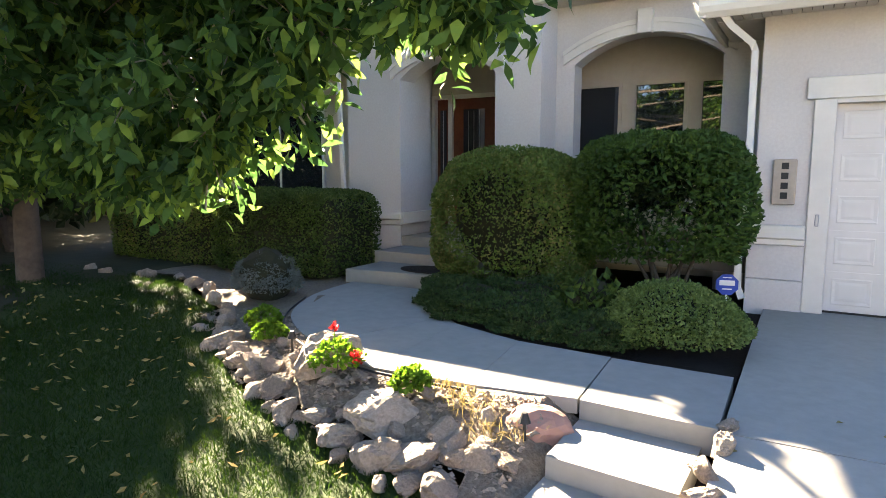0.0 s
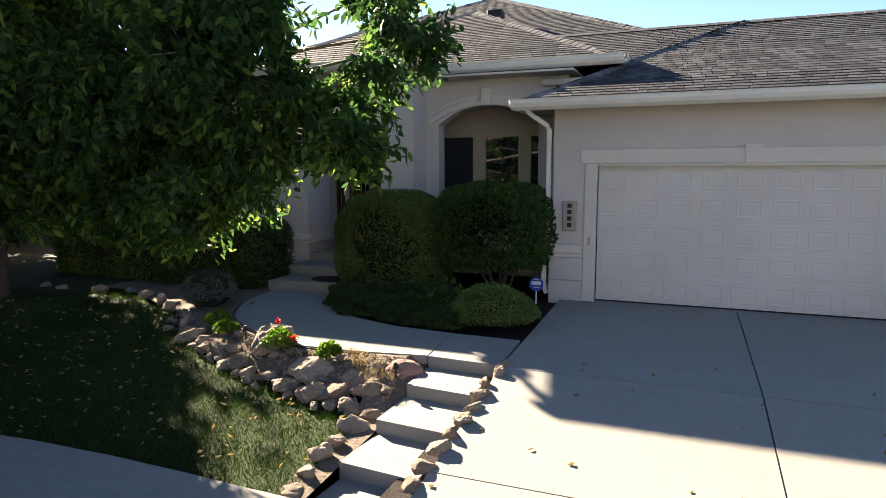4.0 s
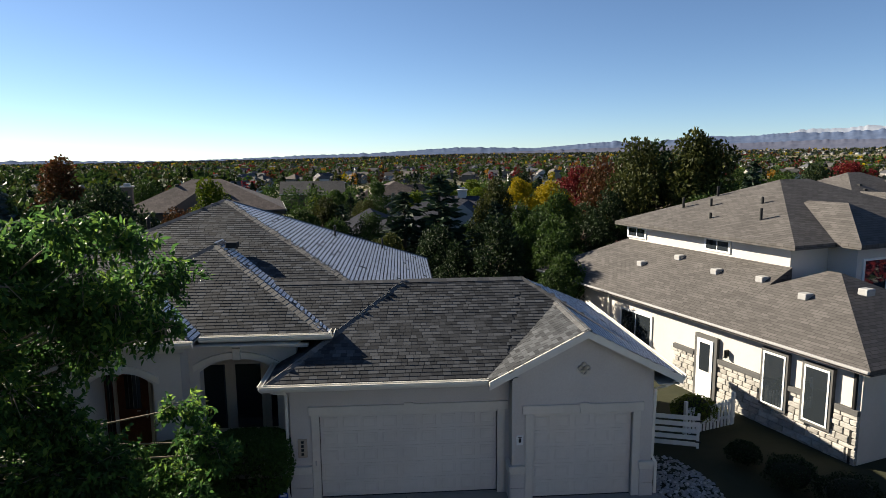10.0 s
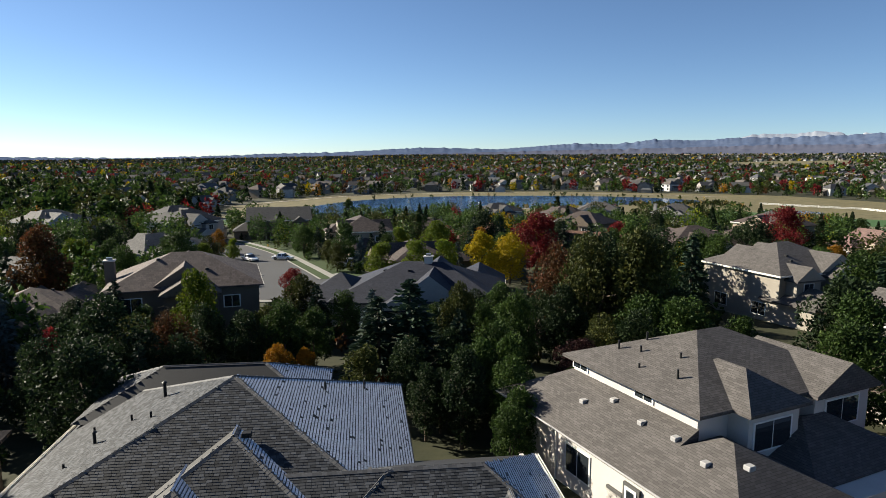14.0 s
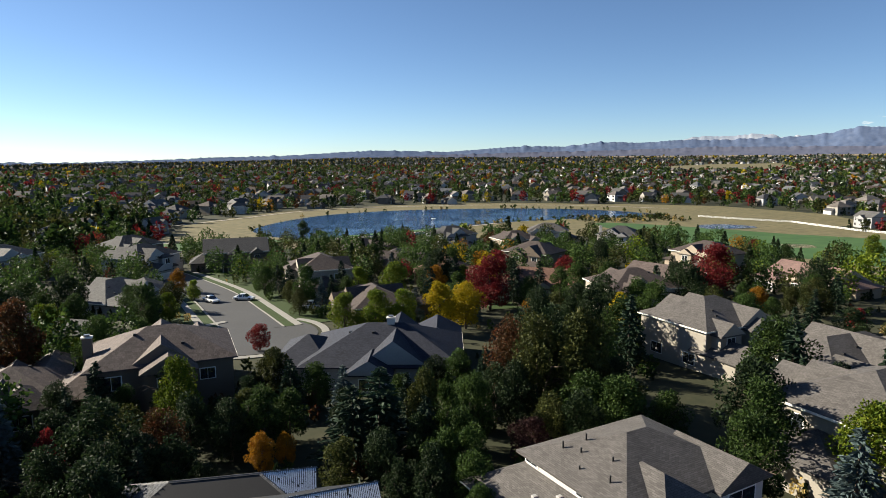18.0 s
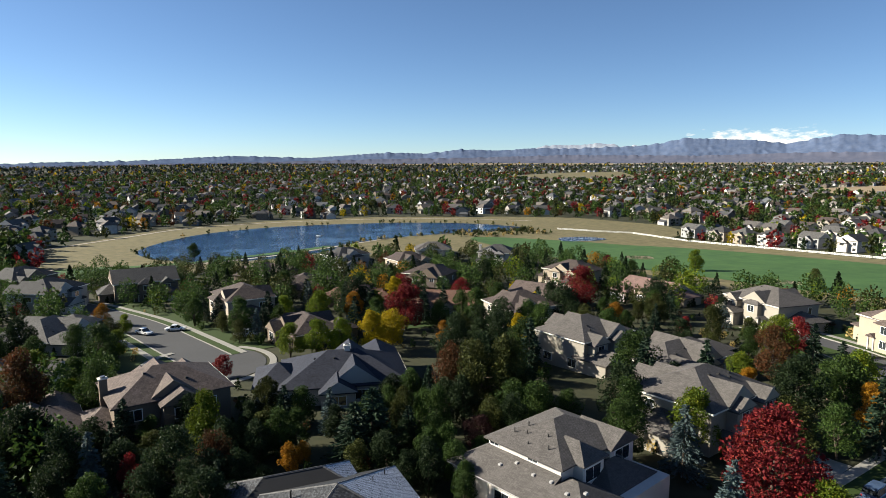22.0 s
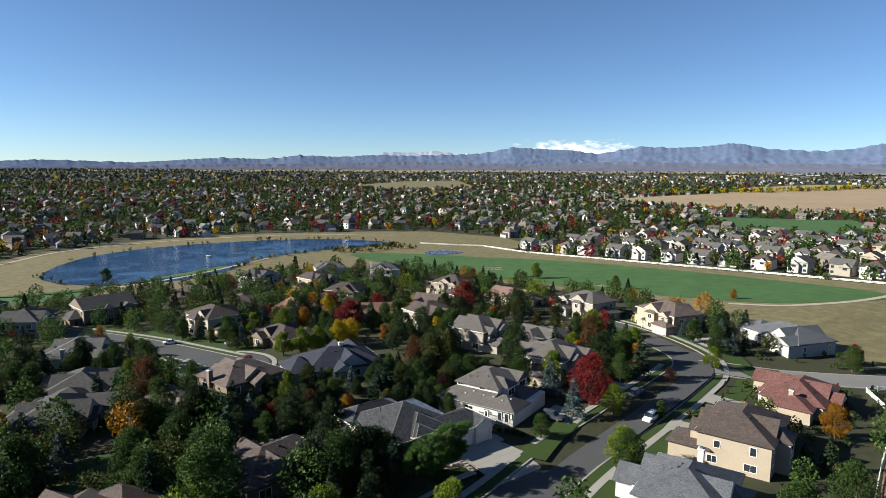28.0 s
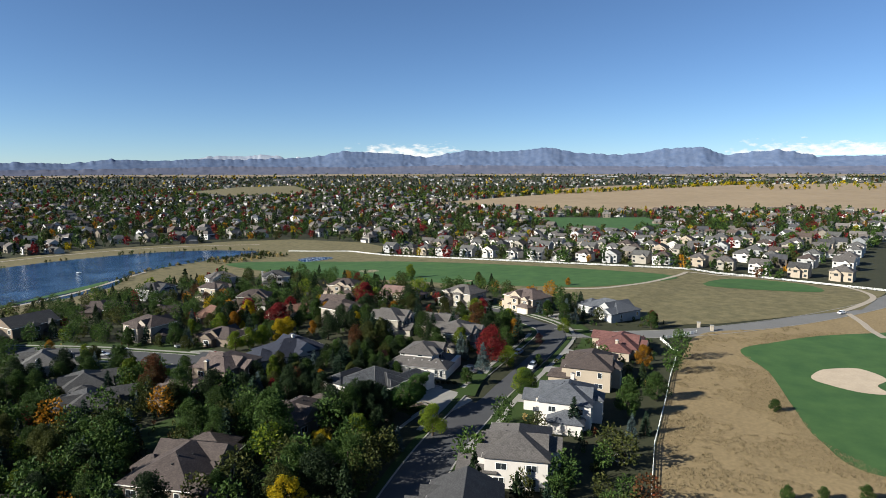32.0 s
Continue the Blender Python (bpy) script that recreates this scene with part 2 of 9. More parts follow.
def sheet(name, outline, material, lift=0.05, cell=12.0, label="", kind="structure", category="", lowest=None):
    """A flat-lying sheet over the ground inside an outline, following its slope."""
    bm = bmesh.new()
    vs = [bm.verts.new((x, y, 0)) for x, y in outline]
    bm.faces.new(vs)
    xs, ys = [p[0] for p in outline], [p[1] for p in outline]
    for lo, hi, nrm in ((min(xs), max(xs), (1, 0, 0)), (min(ys), max(ys), (0, 1, 0))):
        for c in np.arange(lo + cell, hi, cell):
            co = (c, 0, 0) if nrm[0] else (0, c, 0)
            bmesh.ops.bisect_plane(bm, geom=bm.verts[:] + bm.edges[:] + bm.faces[:], plane_co=co, plane_no=nrm)
    bmesh.ops.triangulate(bm, faces=bm.faces[:])
    for v in bm.verts:
        v.co.z = gz(v.co.x, v.co.y) + lift if lowest is None else lowest
    for f in bm.faces:
        if f.normal.z < 0:
            f.normal_flip()
    me = bpy.data.meshes.new(name)
    bm.normal_update()
    for f in bm.faces:
        if f.normal.z < 0:
            f.normal_flip()
    bm.to_mesh(me)
    bm.free()
    me.materials.append(material)
    return tagged(new(name, me), label, category, kind=kind)


def curved(points, n=8, closed=True):
    """A smooth line through the points."""
    p = [Vector((*q, 0)) for q in points]
    out, m = [], len(p)
    for i in range(m if closed else m - 1):
        a, b = p[(i - 1) % m] if closed else p[max(i - 1, 0)], p[i]
        c, d = p[(i + 1) % m], p[(i + 2) % m] if closed else p[min(i + 2, m - 1)]
        for k in range(n):
            t = k / n
            v = 0.5 * ((2 * b) + (c - a) * t + (2 * a - 5 * b + 4 * c - d) * t * t + (3 * b - a - 3 * c + d) * t ** 3)
            out.append((v.x, v.y))
    if not closed:
        out.append((p[-1].x, p[-1].y))
    return out


def band(line, w0, w1):
    """The outline of a strip from offset w0 to w1 (to the left of the way) along a line."""
    left, right = [], []
    for i, (x, y) in enumerate(line):
        a, b = line[max(i - 1, 0)], line[min(i + 1, len(line) - 1)]
        dx, dy = b[0] - a[0], b[1] - a[1]
        s = math.hypot(dx, dy) or 1
        nx, ny = -dy / s, dx / s
        left.append((x + nx * w1, y + ny * w1))
        right.append((x + nx * w0, y + ny * w0))
    return right + left[::-1]


def strip(name, line, w0, w1, material, lift, label="", category="", kind="structure", thick=0.0, every=4.0):
    """A ribbon over the ground along a line; with thickness it gets sides."""
    pts = []
    for (ax, ay), (bx, by) in zip(line, line[1:]):
        k = max(1, int(math.hypot(bx - ax, by - ay) / every))
        pts += [(ax + (bx - ax) * i / k, ay + (by - ay) * i / k) for i in range(k)]
    pts.append(line[-1])
    o = band(pts, w0, w1)
    n = len(pts)
    lo, hi = o[:n], o[n:][::-1]
    v, f = [], []
    for (x0, y0), (x1, y1) in zip(lo, hi):
        zz = gz((x0 + x1) / 2, (y0 + y1) / 2) + lift
        v += [(x0, y0, zz), (x1, y1, zz)]
    for i in range(n - 1):
        f.append((2 * i, 2 * i + 2, 2 * i + 3, 2 * i + 1))
    if thick:
        k = len(v)
        v += [(x, y, z - thick) for x, y, z in v]
        for i in range(n - 1):
            f.append((2 * i + 2, 2 * i, k + 2 * i, k + 2 * i + 2))
            f.append((2 * i + 1, 2 * i + 3, k + 2 * i + 3, k + 2 * i + 1))
        f += [(0, 1, k + 1, k), (2 * n - 1, 2 * n - 2, k + 2 * n - 2, k + 2 * n - 1)]
    return tagged(new(name, mesh_np(name, v, f, material)), label, category, kind=kind)


def land():
    half = np.concatenate([np.arange(0, 60, 2.5), np.arange(60, 300, 6), 300 * 1.045 ** np.arange(0, 66)])
    half = half[half < 5600]
    ax = np.concatenate([-half[:0:-1], half])
    X, Y = np.meshgrid(ax, ax)
    Z = ground(X, Y)
    Z = np.where((X > -9.5) & (X < 9.5) & (Y > -14) & (Y < 21), Z - 0.5, Z)
    n = len(ax)
    idx = np.arange(n * n).reshape(n, n)
    f = np.stack([idx[:-1, :-1], idx[:-1, 1:], idx[1:, 1:], idx[1:, :-1]], -1).reshape(-1, 4)
    tagged(new("ground", mesh_np("ground", np.stack([X, Y, Z], -1).reshape(-1, 3), f, M["land"], True)),
           "uneven suburban ground running out to the horizon", "ground", kind="structure")


land()
POND = [(-30, 300), (-22, 338), (8, 385), (60, 412), (130, 413), (172, 400), (200, 377), (216, 345), (205, 326), (178, 330),
        (122, 322), (84, 304), (58, 274), (22, 258), (-10, 266)]
sheet("water", curved(POND, 6), M["water"], 0.12, 40, "still dark blue pond with a ragged reedy shore", category="pond", lowest=-8.85)
OUR_STREET = curved([(-75, -48), (-48, -34), (-20, -23.5), (0, -18.2), (16, -14), (40, -9.5), (66, -4.5), (82, 0), (92, 10), (104, 34), (110, 60)], 6, False)
CROSS_STREET = curved([(84, -1), (97, -18), (118, -40), (150, -62), (185, -80), (232, -98), (320, -120)], 6, False)
COURT = curved([(-45, 172), (-34, 150), (-24, 128), (-16, 104), (-11, 88)], 6, False)
for nm, ln, w in (("road", OUR_STREET, 5.0), ("road", CROSS_STREET, 5.0), ("road", COURT, 5.0)):
    strip(nm, ln, -w, w, M["old_asphalt"] if ln is CROSS_STREET else M["asphalt"], 0.06, "worn grey asphalt residential street", "road")
sheet("road", [(-11 + 11 * math.cos(a), 84 + 13 * math.sin(a)) for a in np.arange(0, 6.28, 0.25)], M["asphalt"], 0.075, 8, "round asphalt end of a cul-de-sac", category="road")


# ---- more materials for the house ----
M["shingle"] = by_piece("asphalt_shingle", [(0.022, 0.0235, 0.0265), (0.041, 0.0435, 0.048), (0.076, 0.08, 0.0875)], fine=60, rough=0.75, relief=0.3, dist=0.003)
M["shingle_one"] = by_piece("asphalt_shingle_piece", [(0.022, 0.0235, 0.0265), (0.041, 0.0435, 0.048), (0.076, 0.08, 0.0875)], fine=60, rough=0.75, relief=0.3, dist=0.003, source="object")
M["cap"] = by_piece("cap_shingle", [(0.075, 0.074, 0.075), (0.1, 0.099, 0.1), (0.13, 0.128, 0.128)], fine=60, rough=0.7, relief=0.3, dist=0.003)
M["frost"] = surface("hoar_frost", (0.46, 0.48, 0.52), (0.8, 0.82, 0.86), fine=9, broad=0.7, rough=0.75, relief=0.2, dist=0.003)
M["underlay"] = surface("roof_underlay", (0.018, 0.018, 0.019), (0.032, 0.032, 0.033), fine=20, broad=0.6, rough=0.6)
M["gutter"] = surface("gutter_paint", (0.595, 0.5695, 0.51), (0.646, 0.6205, 0.561), fine=4, broad=0.5, rough=0.4, relief=0.04, dist=0.002)
M["soffit"] = surface("soffit_board", (0.432, 0.396, 0.342), (0.486, 0.45, 0.396), fine=6, broad=0.5, rough=0.7, relief=0.05)
M["door_white"] = surface("garage_door_paint", (0.527, 0.493, 0.4505), (0.5695, 0.5355, 0.493), fine=5, broad=0.6, rough=0.5, relief=0.04, dist=0.002)
M["wood_door"] = surface("stained_wood_door", (0.1, 0.03, 0.016), (0.17, 0.055, 0.028), fine=9, broad=1.0, rough=0.4, relief=0.15, dist=0.003)
M["taupe"] = surface("taupe_paint", (0.378, 0.333, 0.27), (0.423, 0.378, 0.315), fine=12, broad=0.7, rough=0.7, relief=0.05)
M["metal"] = surface("galvanised_metal", (0.304, 0.304, 0.304), (0.38, 0.38, 0.38), fine=12, broad=1.0, rough=0.4, relief=0.05, metal=0.9)
M["black"] = surface("black_plastic", (0.0114, 0.0114, 0.0114), (0.0228, 0.0228, 0.0228), fine=12, broad=1.0, rough=0.5, relief=0.05)
M["sandstone"] = surface("sandstone_plate", (0.304, 0.2508, 0.1976), (0.38, 0.3192, 0.2584), fine=18, broad=2, rough=0.85)
M["room"] = surface("dark_room", (0.03, 0.028, 0.026), (0.05, 0.045, 0.04), fine=2, broad=0.5, rough=0.9)
M["sign_blue"] = surface("blue_enamel", (0.015, 0.05, 0.26), (0.02, 0.065, 0.32), fine=9, broad=2, rough=0.35, relief=0)
M["white"] = surface("white_paint", (0.612, 0.612, 0.595), (0.68, 0.68, 0.663), fine=9, broad=1, rough=0.55, relief=0.06, dist=0.003)

PITCH = 0.475


def shingled(polys, parent, first_as_parts=0, seed=1):
    """Courses of single shingle tabs over roof planes; the first ones along the lowest courses may be parts of their own."""
    rng = np.random.default_rng(seed)
    V, F, singles = [], [], []
    VF, FF = [], []
    for k, poly in enumerate(polys):
        p = [Vector(q) for q in poly]
        nrm = max(((p[a] - p[0]).cross(p[b] - p[0]) for a in range(1, len(p)) for b in range(a + 1, len(p))), key=lambda c: c.length).normalized()
        if nrm.z < 0:
            nrm = -nrm
        u = Vector((0, 0, 1)).cross(nrm).normalized()
        v = nrm.cross(u).normalized()
        if v.z < 0:
            v, u = -v, -u
        o = p[0]
        q = np.array([((a - o).dot(u), (a - o).dot(v)) for a in p])

        def inside(a, b):
            c = False
            for i in range(len(q)):
                (x0, y0), (x1, y1) = q[i - 1], q[i]
                if (y0 > b) != (y1 > b) and a < (x1 - x0) * (b - y0) / (y1 - y0) + x0:
                    c = not c
            return c
        rows = int((q[:, 1].max() - q[:, 1].min()) / 0.142)
        for r in range(rows + 1):
            b = q[:, 1].min() + r * 0.142
            a = q[:, 0].min() - rng.uniform(0, 0.3)
            while a < q[:, 0].max():
                w = rng.choice((0.17, 0.23, 0.3))
                if inside(a + w / 2, b + 0.06):
                    lift, g = 0.015 + 0.002 * rng.random(), 0.008
                    jut = rng.uniform(0, 0.0015)
                    c = [(a + g, b - jut, 0.0), (a + w - g, b - jut, 0.0), (a + w - g, b - jut, lift), (a + g, b - jut, lift),
                         (a + w - g, b + 0.16, 0.004), (a + g, b + 0.16, 0.004)]
                    pts = [o + u * x + v * y + nrm * (z + 0.004) for x, y, z in c]
                    quads = ((0, 1, 2, 3), (3, 2, 4, 5), (1, 4, 2, 2), (0, 3, 5, 5))
                    if k == 0 and len(singles) < first_as_parts and 1.0 < r * 0.142 < 3.6:
                        singles.append((o + u * a + v * b + nrm * 0.004, u, v, nrm, w))
                    else:
                        n = len(V)
                        V += [tuple(s) for s in pts]
                        F += [(n, n + 1, n + 2), (n, n + 2, n + 3), (n + 3, n + 2, n + 4), (n + 3, n + 4, n + 5), (n + 1, n + 4, n + 2), (n, n + 3, n + 5)]
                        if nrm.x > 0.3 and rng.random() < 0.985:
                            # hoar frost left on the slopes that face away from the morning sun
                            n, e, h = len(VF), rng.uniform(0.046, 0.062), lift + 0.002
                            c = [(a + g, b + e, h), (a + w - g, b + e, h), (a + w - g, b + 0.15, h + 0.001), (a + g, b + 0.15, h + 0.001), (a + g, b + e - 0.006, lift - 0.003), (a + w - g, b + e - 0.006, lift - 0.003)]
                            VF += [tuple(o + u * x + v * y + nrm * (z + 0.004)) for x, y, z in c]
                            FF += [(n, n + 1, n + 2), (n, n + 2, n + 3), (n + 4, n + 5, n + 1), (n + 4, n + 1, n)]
                a += w
    ob = part("shingles", mesh_np("shingles", V, F, M["shingle"]), None, parent, "overlapping dark grey asphalt shingles")
    ob["kind"] = "stuff"
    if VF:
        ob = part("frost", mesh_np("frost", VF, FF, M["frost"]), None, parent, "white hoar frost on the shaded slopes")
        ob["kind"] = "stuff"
    shared = {}
    for at, u, v, nrm, w in singles:
        if w not in shared:
            c = [(0.006, 0, 0), (w - 0.006, 0, 0), (w - 0.006, 0, 0.011), (0.006, 0, 0.011), (w - 0.006, 0.16, 0.004), (0.006, 0.16, 0.004)]
            shared[w] = mesh_np("shingle", c, [(0, 1, 2), (0, 2, 3), (3, 2, 4), (3, 4, 5), (1, 4, 2), (0, 3, 5)], M["shingle_one"])
        s = part("shingle", shared[w], None, parent)
        m = Matrix((u, v, nrm)).transposed().to_4x4()
        m.translation = at
        s.matrix_world = m


def caps(lines, parent):
    """Bent cap shingles along hips and ridges."""
    V, F = [], []
    rng = np.random.default_rng(5)
    for a, b in lines:
        a, b = Vector(a), Vector(b)
        d = (b - a).normalized()
        side = d.cross(Vector((0, 0, 1))).normalized()
        up = side.cross(d).normalized()
        if up.z < 0:
            up = -up
        n = max(1, int((b - a).length / 0.2))
        for i in range(n):
            s, e = a + d * (i * 0.2), a + d * (i * 0.2 + 0.27)
            h = 0.045 + 0.005 * rng.random()
            k = len(V)
            for c, z in ((s, h), (e, h - 0.01)):
                V += [tuple(c - side * 0.15 + up * (z - 0.075)), tuple(c + up * z), tuple(c + side * 0.15 + up * (z - 0.075))]
            F += [(k, k + 1, k + 4), (k, k + 4, k + 3), (k + 1, k + 2, k + 5), (k + 1, k + 5, k + 4), (k, k + 2, k + 1)]
    ob = part("ridge_capping", mesh_np("ridge_capping", V, F, M["cap"]), None, parent, "bent cap shingles along hips and ridges")
    ob["kind"] = "stuff"


def roof_solid(bottom, tops, faces, name, parent):
    """A closed roof body from eave corners and top points."""
    bm = bmesh.new()
    vs = [bm.verts.new(p) for p in bottom + tops]
    for f in faces:
        bm.faces.new([vs[i] for i in f])
    bm.faces.new([vs[i] for i in range(len(bottom) - 1, -1, -1)])
    return part(name, bm, M["underlay"], parent)


def gutter_run(parent, a, b, size=0.13):
    """An open K-shaped gutter with its fascia, along an eave from a to b (outside to the right of the way)."""
    a, b = Vector(a), Vector(b)
    d = (b - a).normalized()
    out = d.cross(Vector((0, 0, 1)))
    prof = [(0.0, -0.17), (0.02, -0.17), (0.08, -0.12), (0.11, -0.06), (0.11, 0.0), (0.125, 0.0), (0.125, 0.01), (0.1, 0.01), (0.095, -0.05), (0.02, -0.15), (0.0, -0.15), (0.0, 0.02), (-0.02, 0.02), (-0.02, -0.17)]
    bm = bmesh.new()
    ends = []
    for c in (a, b):
        ends.append([bm.verts.new(c + out * x + Vector((0, 0, z))) for x, z in prof])
    n = len(prof)
    for i in range(n):
        bm.faces.new((ends[0][i], ends[0][(i + 1) % n], ends[1][(i + 1) % n], ends[1][i]))
    bm.faces.new(ends[0][::-1])
    bm.faces.new(ends[1])
    return part("gutter", bm, M["gutter"], parent, "cream painted metal gutter")


def tube_bm(points, w=0.07, h=0.05):
    """A square pipe through points."""
    bm = bmesh.new()
    rings = []
    pts = [Vector(p) for p in points]
    for i, p in enumerate(pts):
        d = (pts[min(i + 1, len(pts) - 1)] - pts[max(i - 1, 0)]).normalized()
        s = d.cross(Vector((0, 1, 0.001))).normalized()
        t = d.cross(s).normalized()
        rings.append([bm.verts.new(p + s * a * w / 2 + t * b * h / 2) for a, b in ((-1, -1), (1, -1), (1, 1), (-1, 1))])
    for r0, r1 in zip(rings, rings[1:]):
        for i in range(4):
            bm.faces.new((r0[i], r0[(i + 1) % 4], r1[(i + 1) % 4], r1[i]))
    bm.faces.new(rings[0][::-1])
    bm.faces.new(rings[-1])
    return bm


def pipe_bm(r, z0, z1, n=12, x=0.0, y=0.0, r2=None):
    bm = bmesh.new()
    r2 = r if r2 is None else r2
    lo = [bm.verts.new((x + r * math.cos(6.2832 * i / n), y + r * math.sin(6.2832 * i / n), z0)) for i in range(n)]
    hi = [bm.verts.new((x + r2 * math.cos(6.2832 * i / n), y + r2 * math.sin(6.2832 * i / n), z1)) for i in range(n)]
    for i in range(n):
        bm.faces.new((lo[i], lo[(i + 1) % n], hi[(i + 1) % n], hi[i]))
    bm.faces.new(lo[::-1])
    bm.faces.new(hi)
    return bm


def garage_door(parent, x0, x1, y, z1, columns, rows=5):
    """A sectional door: stacked sections with raised panels."""
    door = part("garage_door", box_bm(x0, y, 0.02, x1, y + 0.05, z1), M["door_white"], parent, "off-white sectional garage door with raised panels")
    hh, ww = (z1 - 0.02) / rows, (x1 - x0) / columns
    for r in range(rows):
        bm = bmesh.new()
        za, zb = 0.02 + r * hh + 0.006, 0.02 + (r + 1) * hh - 0.006
        box_into(bm, x0 + 0.005, y - 0.012, za, x1 - 0.005, y, zb)
        for c in range(columns):
            xa, xb = x0 + c * ww + 0.07, x0 + (c + 1) * ww - 0.07
            zc, zd = za + 0.075, zb - 0.075
            # moulded frame with a sloping raised field
            o = [(xa, zc), (xb, zc), (xb, zd), (xa, zd)]
            i = [(xa + 0.045, zc + 0.045), (xb - 0.045, zc + 0.045), (xb - 0.045, zd - 0.045), (xa + 0.045, zd - 0.045)]
            for (pa, pb, ya, yb) in ((o, [(a + (0.012 if k in (0, 3) else -0.012), b + (0.012 if k < 2 else -0.012)) for k, (a, b) in enumerate(o)], y - 0.012, y - 0.018),):
                A = [bm.verts.new((a, ya, b)) for a, b in pa]
                B = [bm.verts.new((a, yb, b)) for a, b in pb]
                C = [bm.verts.new((a, y - 0.0128, b)) for a, b in i]
                D = [bm.verts.new((a + (0.03 if k in (0, 3) else -0.03), y - 0.0165, b + (0.03 if k < 2 else -0.03))) for k, (a, b) in enumerate(i)]
                for P, Q in ((A, B), (B, C), (C, D)):
                    for k in range(4):
                        bm.faces.new((P[k], P[(k + 1) % 4], Q[(k + 1) % 4], Q[k]))
                bm.faces.new(D)
        part("section", bm, M["door_white"], door)
    part("seal", box_bm(x0, y - 0.02, 0.0, x1, y + 0.04, 0.022), M["black"], door, "black rubber bottom seal")
    return door


def door_surround(parent, x0, x1, y, z1):
    """Stucco band, legs and keystone round a garage opening."""
    part("door_trim", box_bm(x0 - 0.3, y - 0.06, z1 + 0.05, x1 + 0.3, y, z1 + 0.29, bevel=0.008), M["trim"], parent)
    part("door_trim", box_bm(x0 - 0.22, y - 0.04, 0, x0 - 0.002, y, z1 + 0.05, bevel=0.008), M["trim"], parent)
    part("door_trim", box_bm(x1 + 0.002, y - 0.04, 0, x1 + 0.22, y, z1 + 0.05, bevel=0.008), M["trim"], parent)
    part("door_trim", box_bm(x0 - 0.22, y - 0.03, z1, x1 + 0.22, y + 0.1, z1 + 0.05), M["trim"], parent)
    xc = (x0 + x1) / 2
    bm = bmesh.new()
    vs = [bm.verts.new(p) for p in ((xc - 0.10, y - 0.1, z1 + 0.06), (xc + 0.10, y - 0.1, z1 + 0.06), (xc + 0.13, y - 0.1, z1 + 0.34), (xc - 0.13, y - 0.1, z1 + 0.34),
                                   (xc - 0.10, y - 0.05, z1 + 0.06), (xc + 0.10, y - 0.05, z1 + 0.06), (xc + 0.13, y - 0.05, z1 + 0.34), (xc - 0.13, y - 0.05, z1 + 0.34))]
    for q in ((0, 1, 2, 3), (7, 6, 5, 4), (0, 4, 5, 1), (1, 5, 6, 2), (2, 6, 7, 3), (3, 7, 4, 0)):
        bm.faces.new([vs[i] for i in q])
    part("keystone", bm, M["trim"], parent)


def arch_wall(parent, x0, x1, xa, xb, y0, y1, z0, z_spring, rise, ztop):
    """A wall from x0 to x1 with a segmental arch opening from xa to xb."""
    n = 18
    c, h = (xa + xb) / 2, (xb - xa) / 2
    R = (h * h + rise * rise) / (2 * rise)
    arc = [(c + h * (2 * i / n - 1), z_spring + math.sqrt(max(0, R * R - (h * (2 * i / n - 1)) ** 2)) - (R - rise)) for i in range(n + 1)]
    bm = bmesh.new()
    for a, b in ((x0, xa), (xb, x1)):
        if b - a > 0.001:
            box_into(bm, a, y0, z0, b, y1, ztop)
    for (a, za), (b, zb) in zip(arc, arc[1:]):
        vs = [bm.verts.new(p) for p in ((a, y0, za), (b, y0, zb), (b, y1, zb), (a, y1, za), (a, y0, ztop), (b, y0, ztop), (b, y1, ztop), (a, y1, ztop))]
        for q in ((3, 2, 1, 0), (4, 5, 6, 7), (0, 1, 5, 4), (2, 3, 7, 6)):
            bm.faces.new([vs[i] for i in q])
    part("wall", bm, M["stucco"], parent)
    bm = bmesh.new()        # raised archivolt in two steps
    for inner, outer, dep in ((0.0, 0.13, 0.05), (0.13, 0.2, 0.075)):
        ring = []
        for i in range(n + 1):
            t = 2 * i / n - 1
            x = c + (h + 0.17) * t
            zz = z_spring + math.sqrt(max(0, (R + 0.1) ** 2 - (h * t * 1.02) ** 2)) - (R + 0.1 - rise)
            ring.append((x, zz + inner, zz + outer))
        for (xa_, l0, h0), (xb_, l1, h1) in zip(ring, ring[1:]):
            vs = [bm.verts.new(p) for p in ((xa_, y0 - dep, l0), (xb_, y0 - dep, l1), (xb_, y0 - dep, h1), (xa_, y0 - dep, h0), (xa_, y0, l0), (xb_, y0, l1), (xb_, y0, h1), (xa_, y0, h0))]
            for q in ((0, 1, 2, 3), (4, 5, 1, 0), (3, 2, 6, 7), (0, 3, 7, 4), (1, 5, 6, 2)):
                bm.faces.new([vs[i] for i in q])
    part("archivolt", bm, M["trim"], parent)
    zk = z_spring + rise
    part("keystone", box_bm(c - 0.11, y0 - 0.13, zk - 0.02, c + 0.11, y0 - 0.001, zk + 0.33, bevel=0.012), M["trim"], parent)


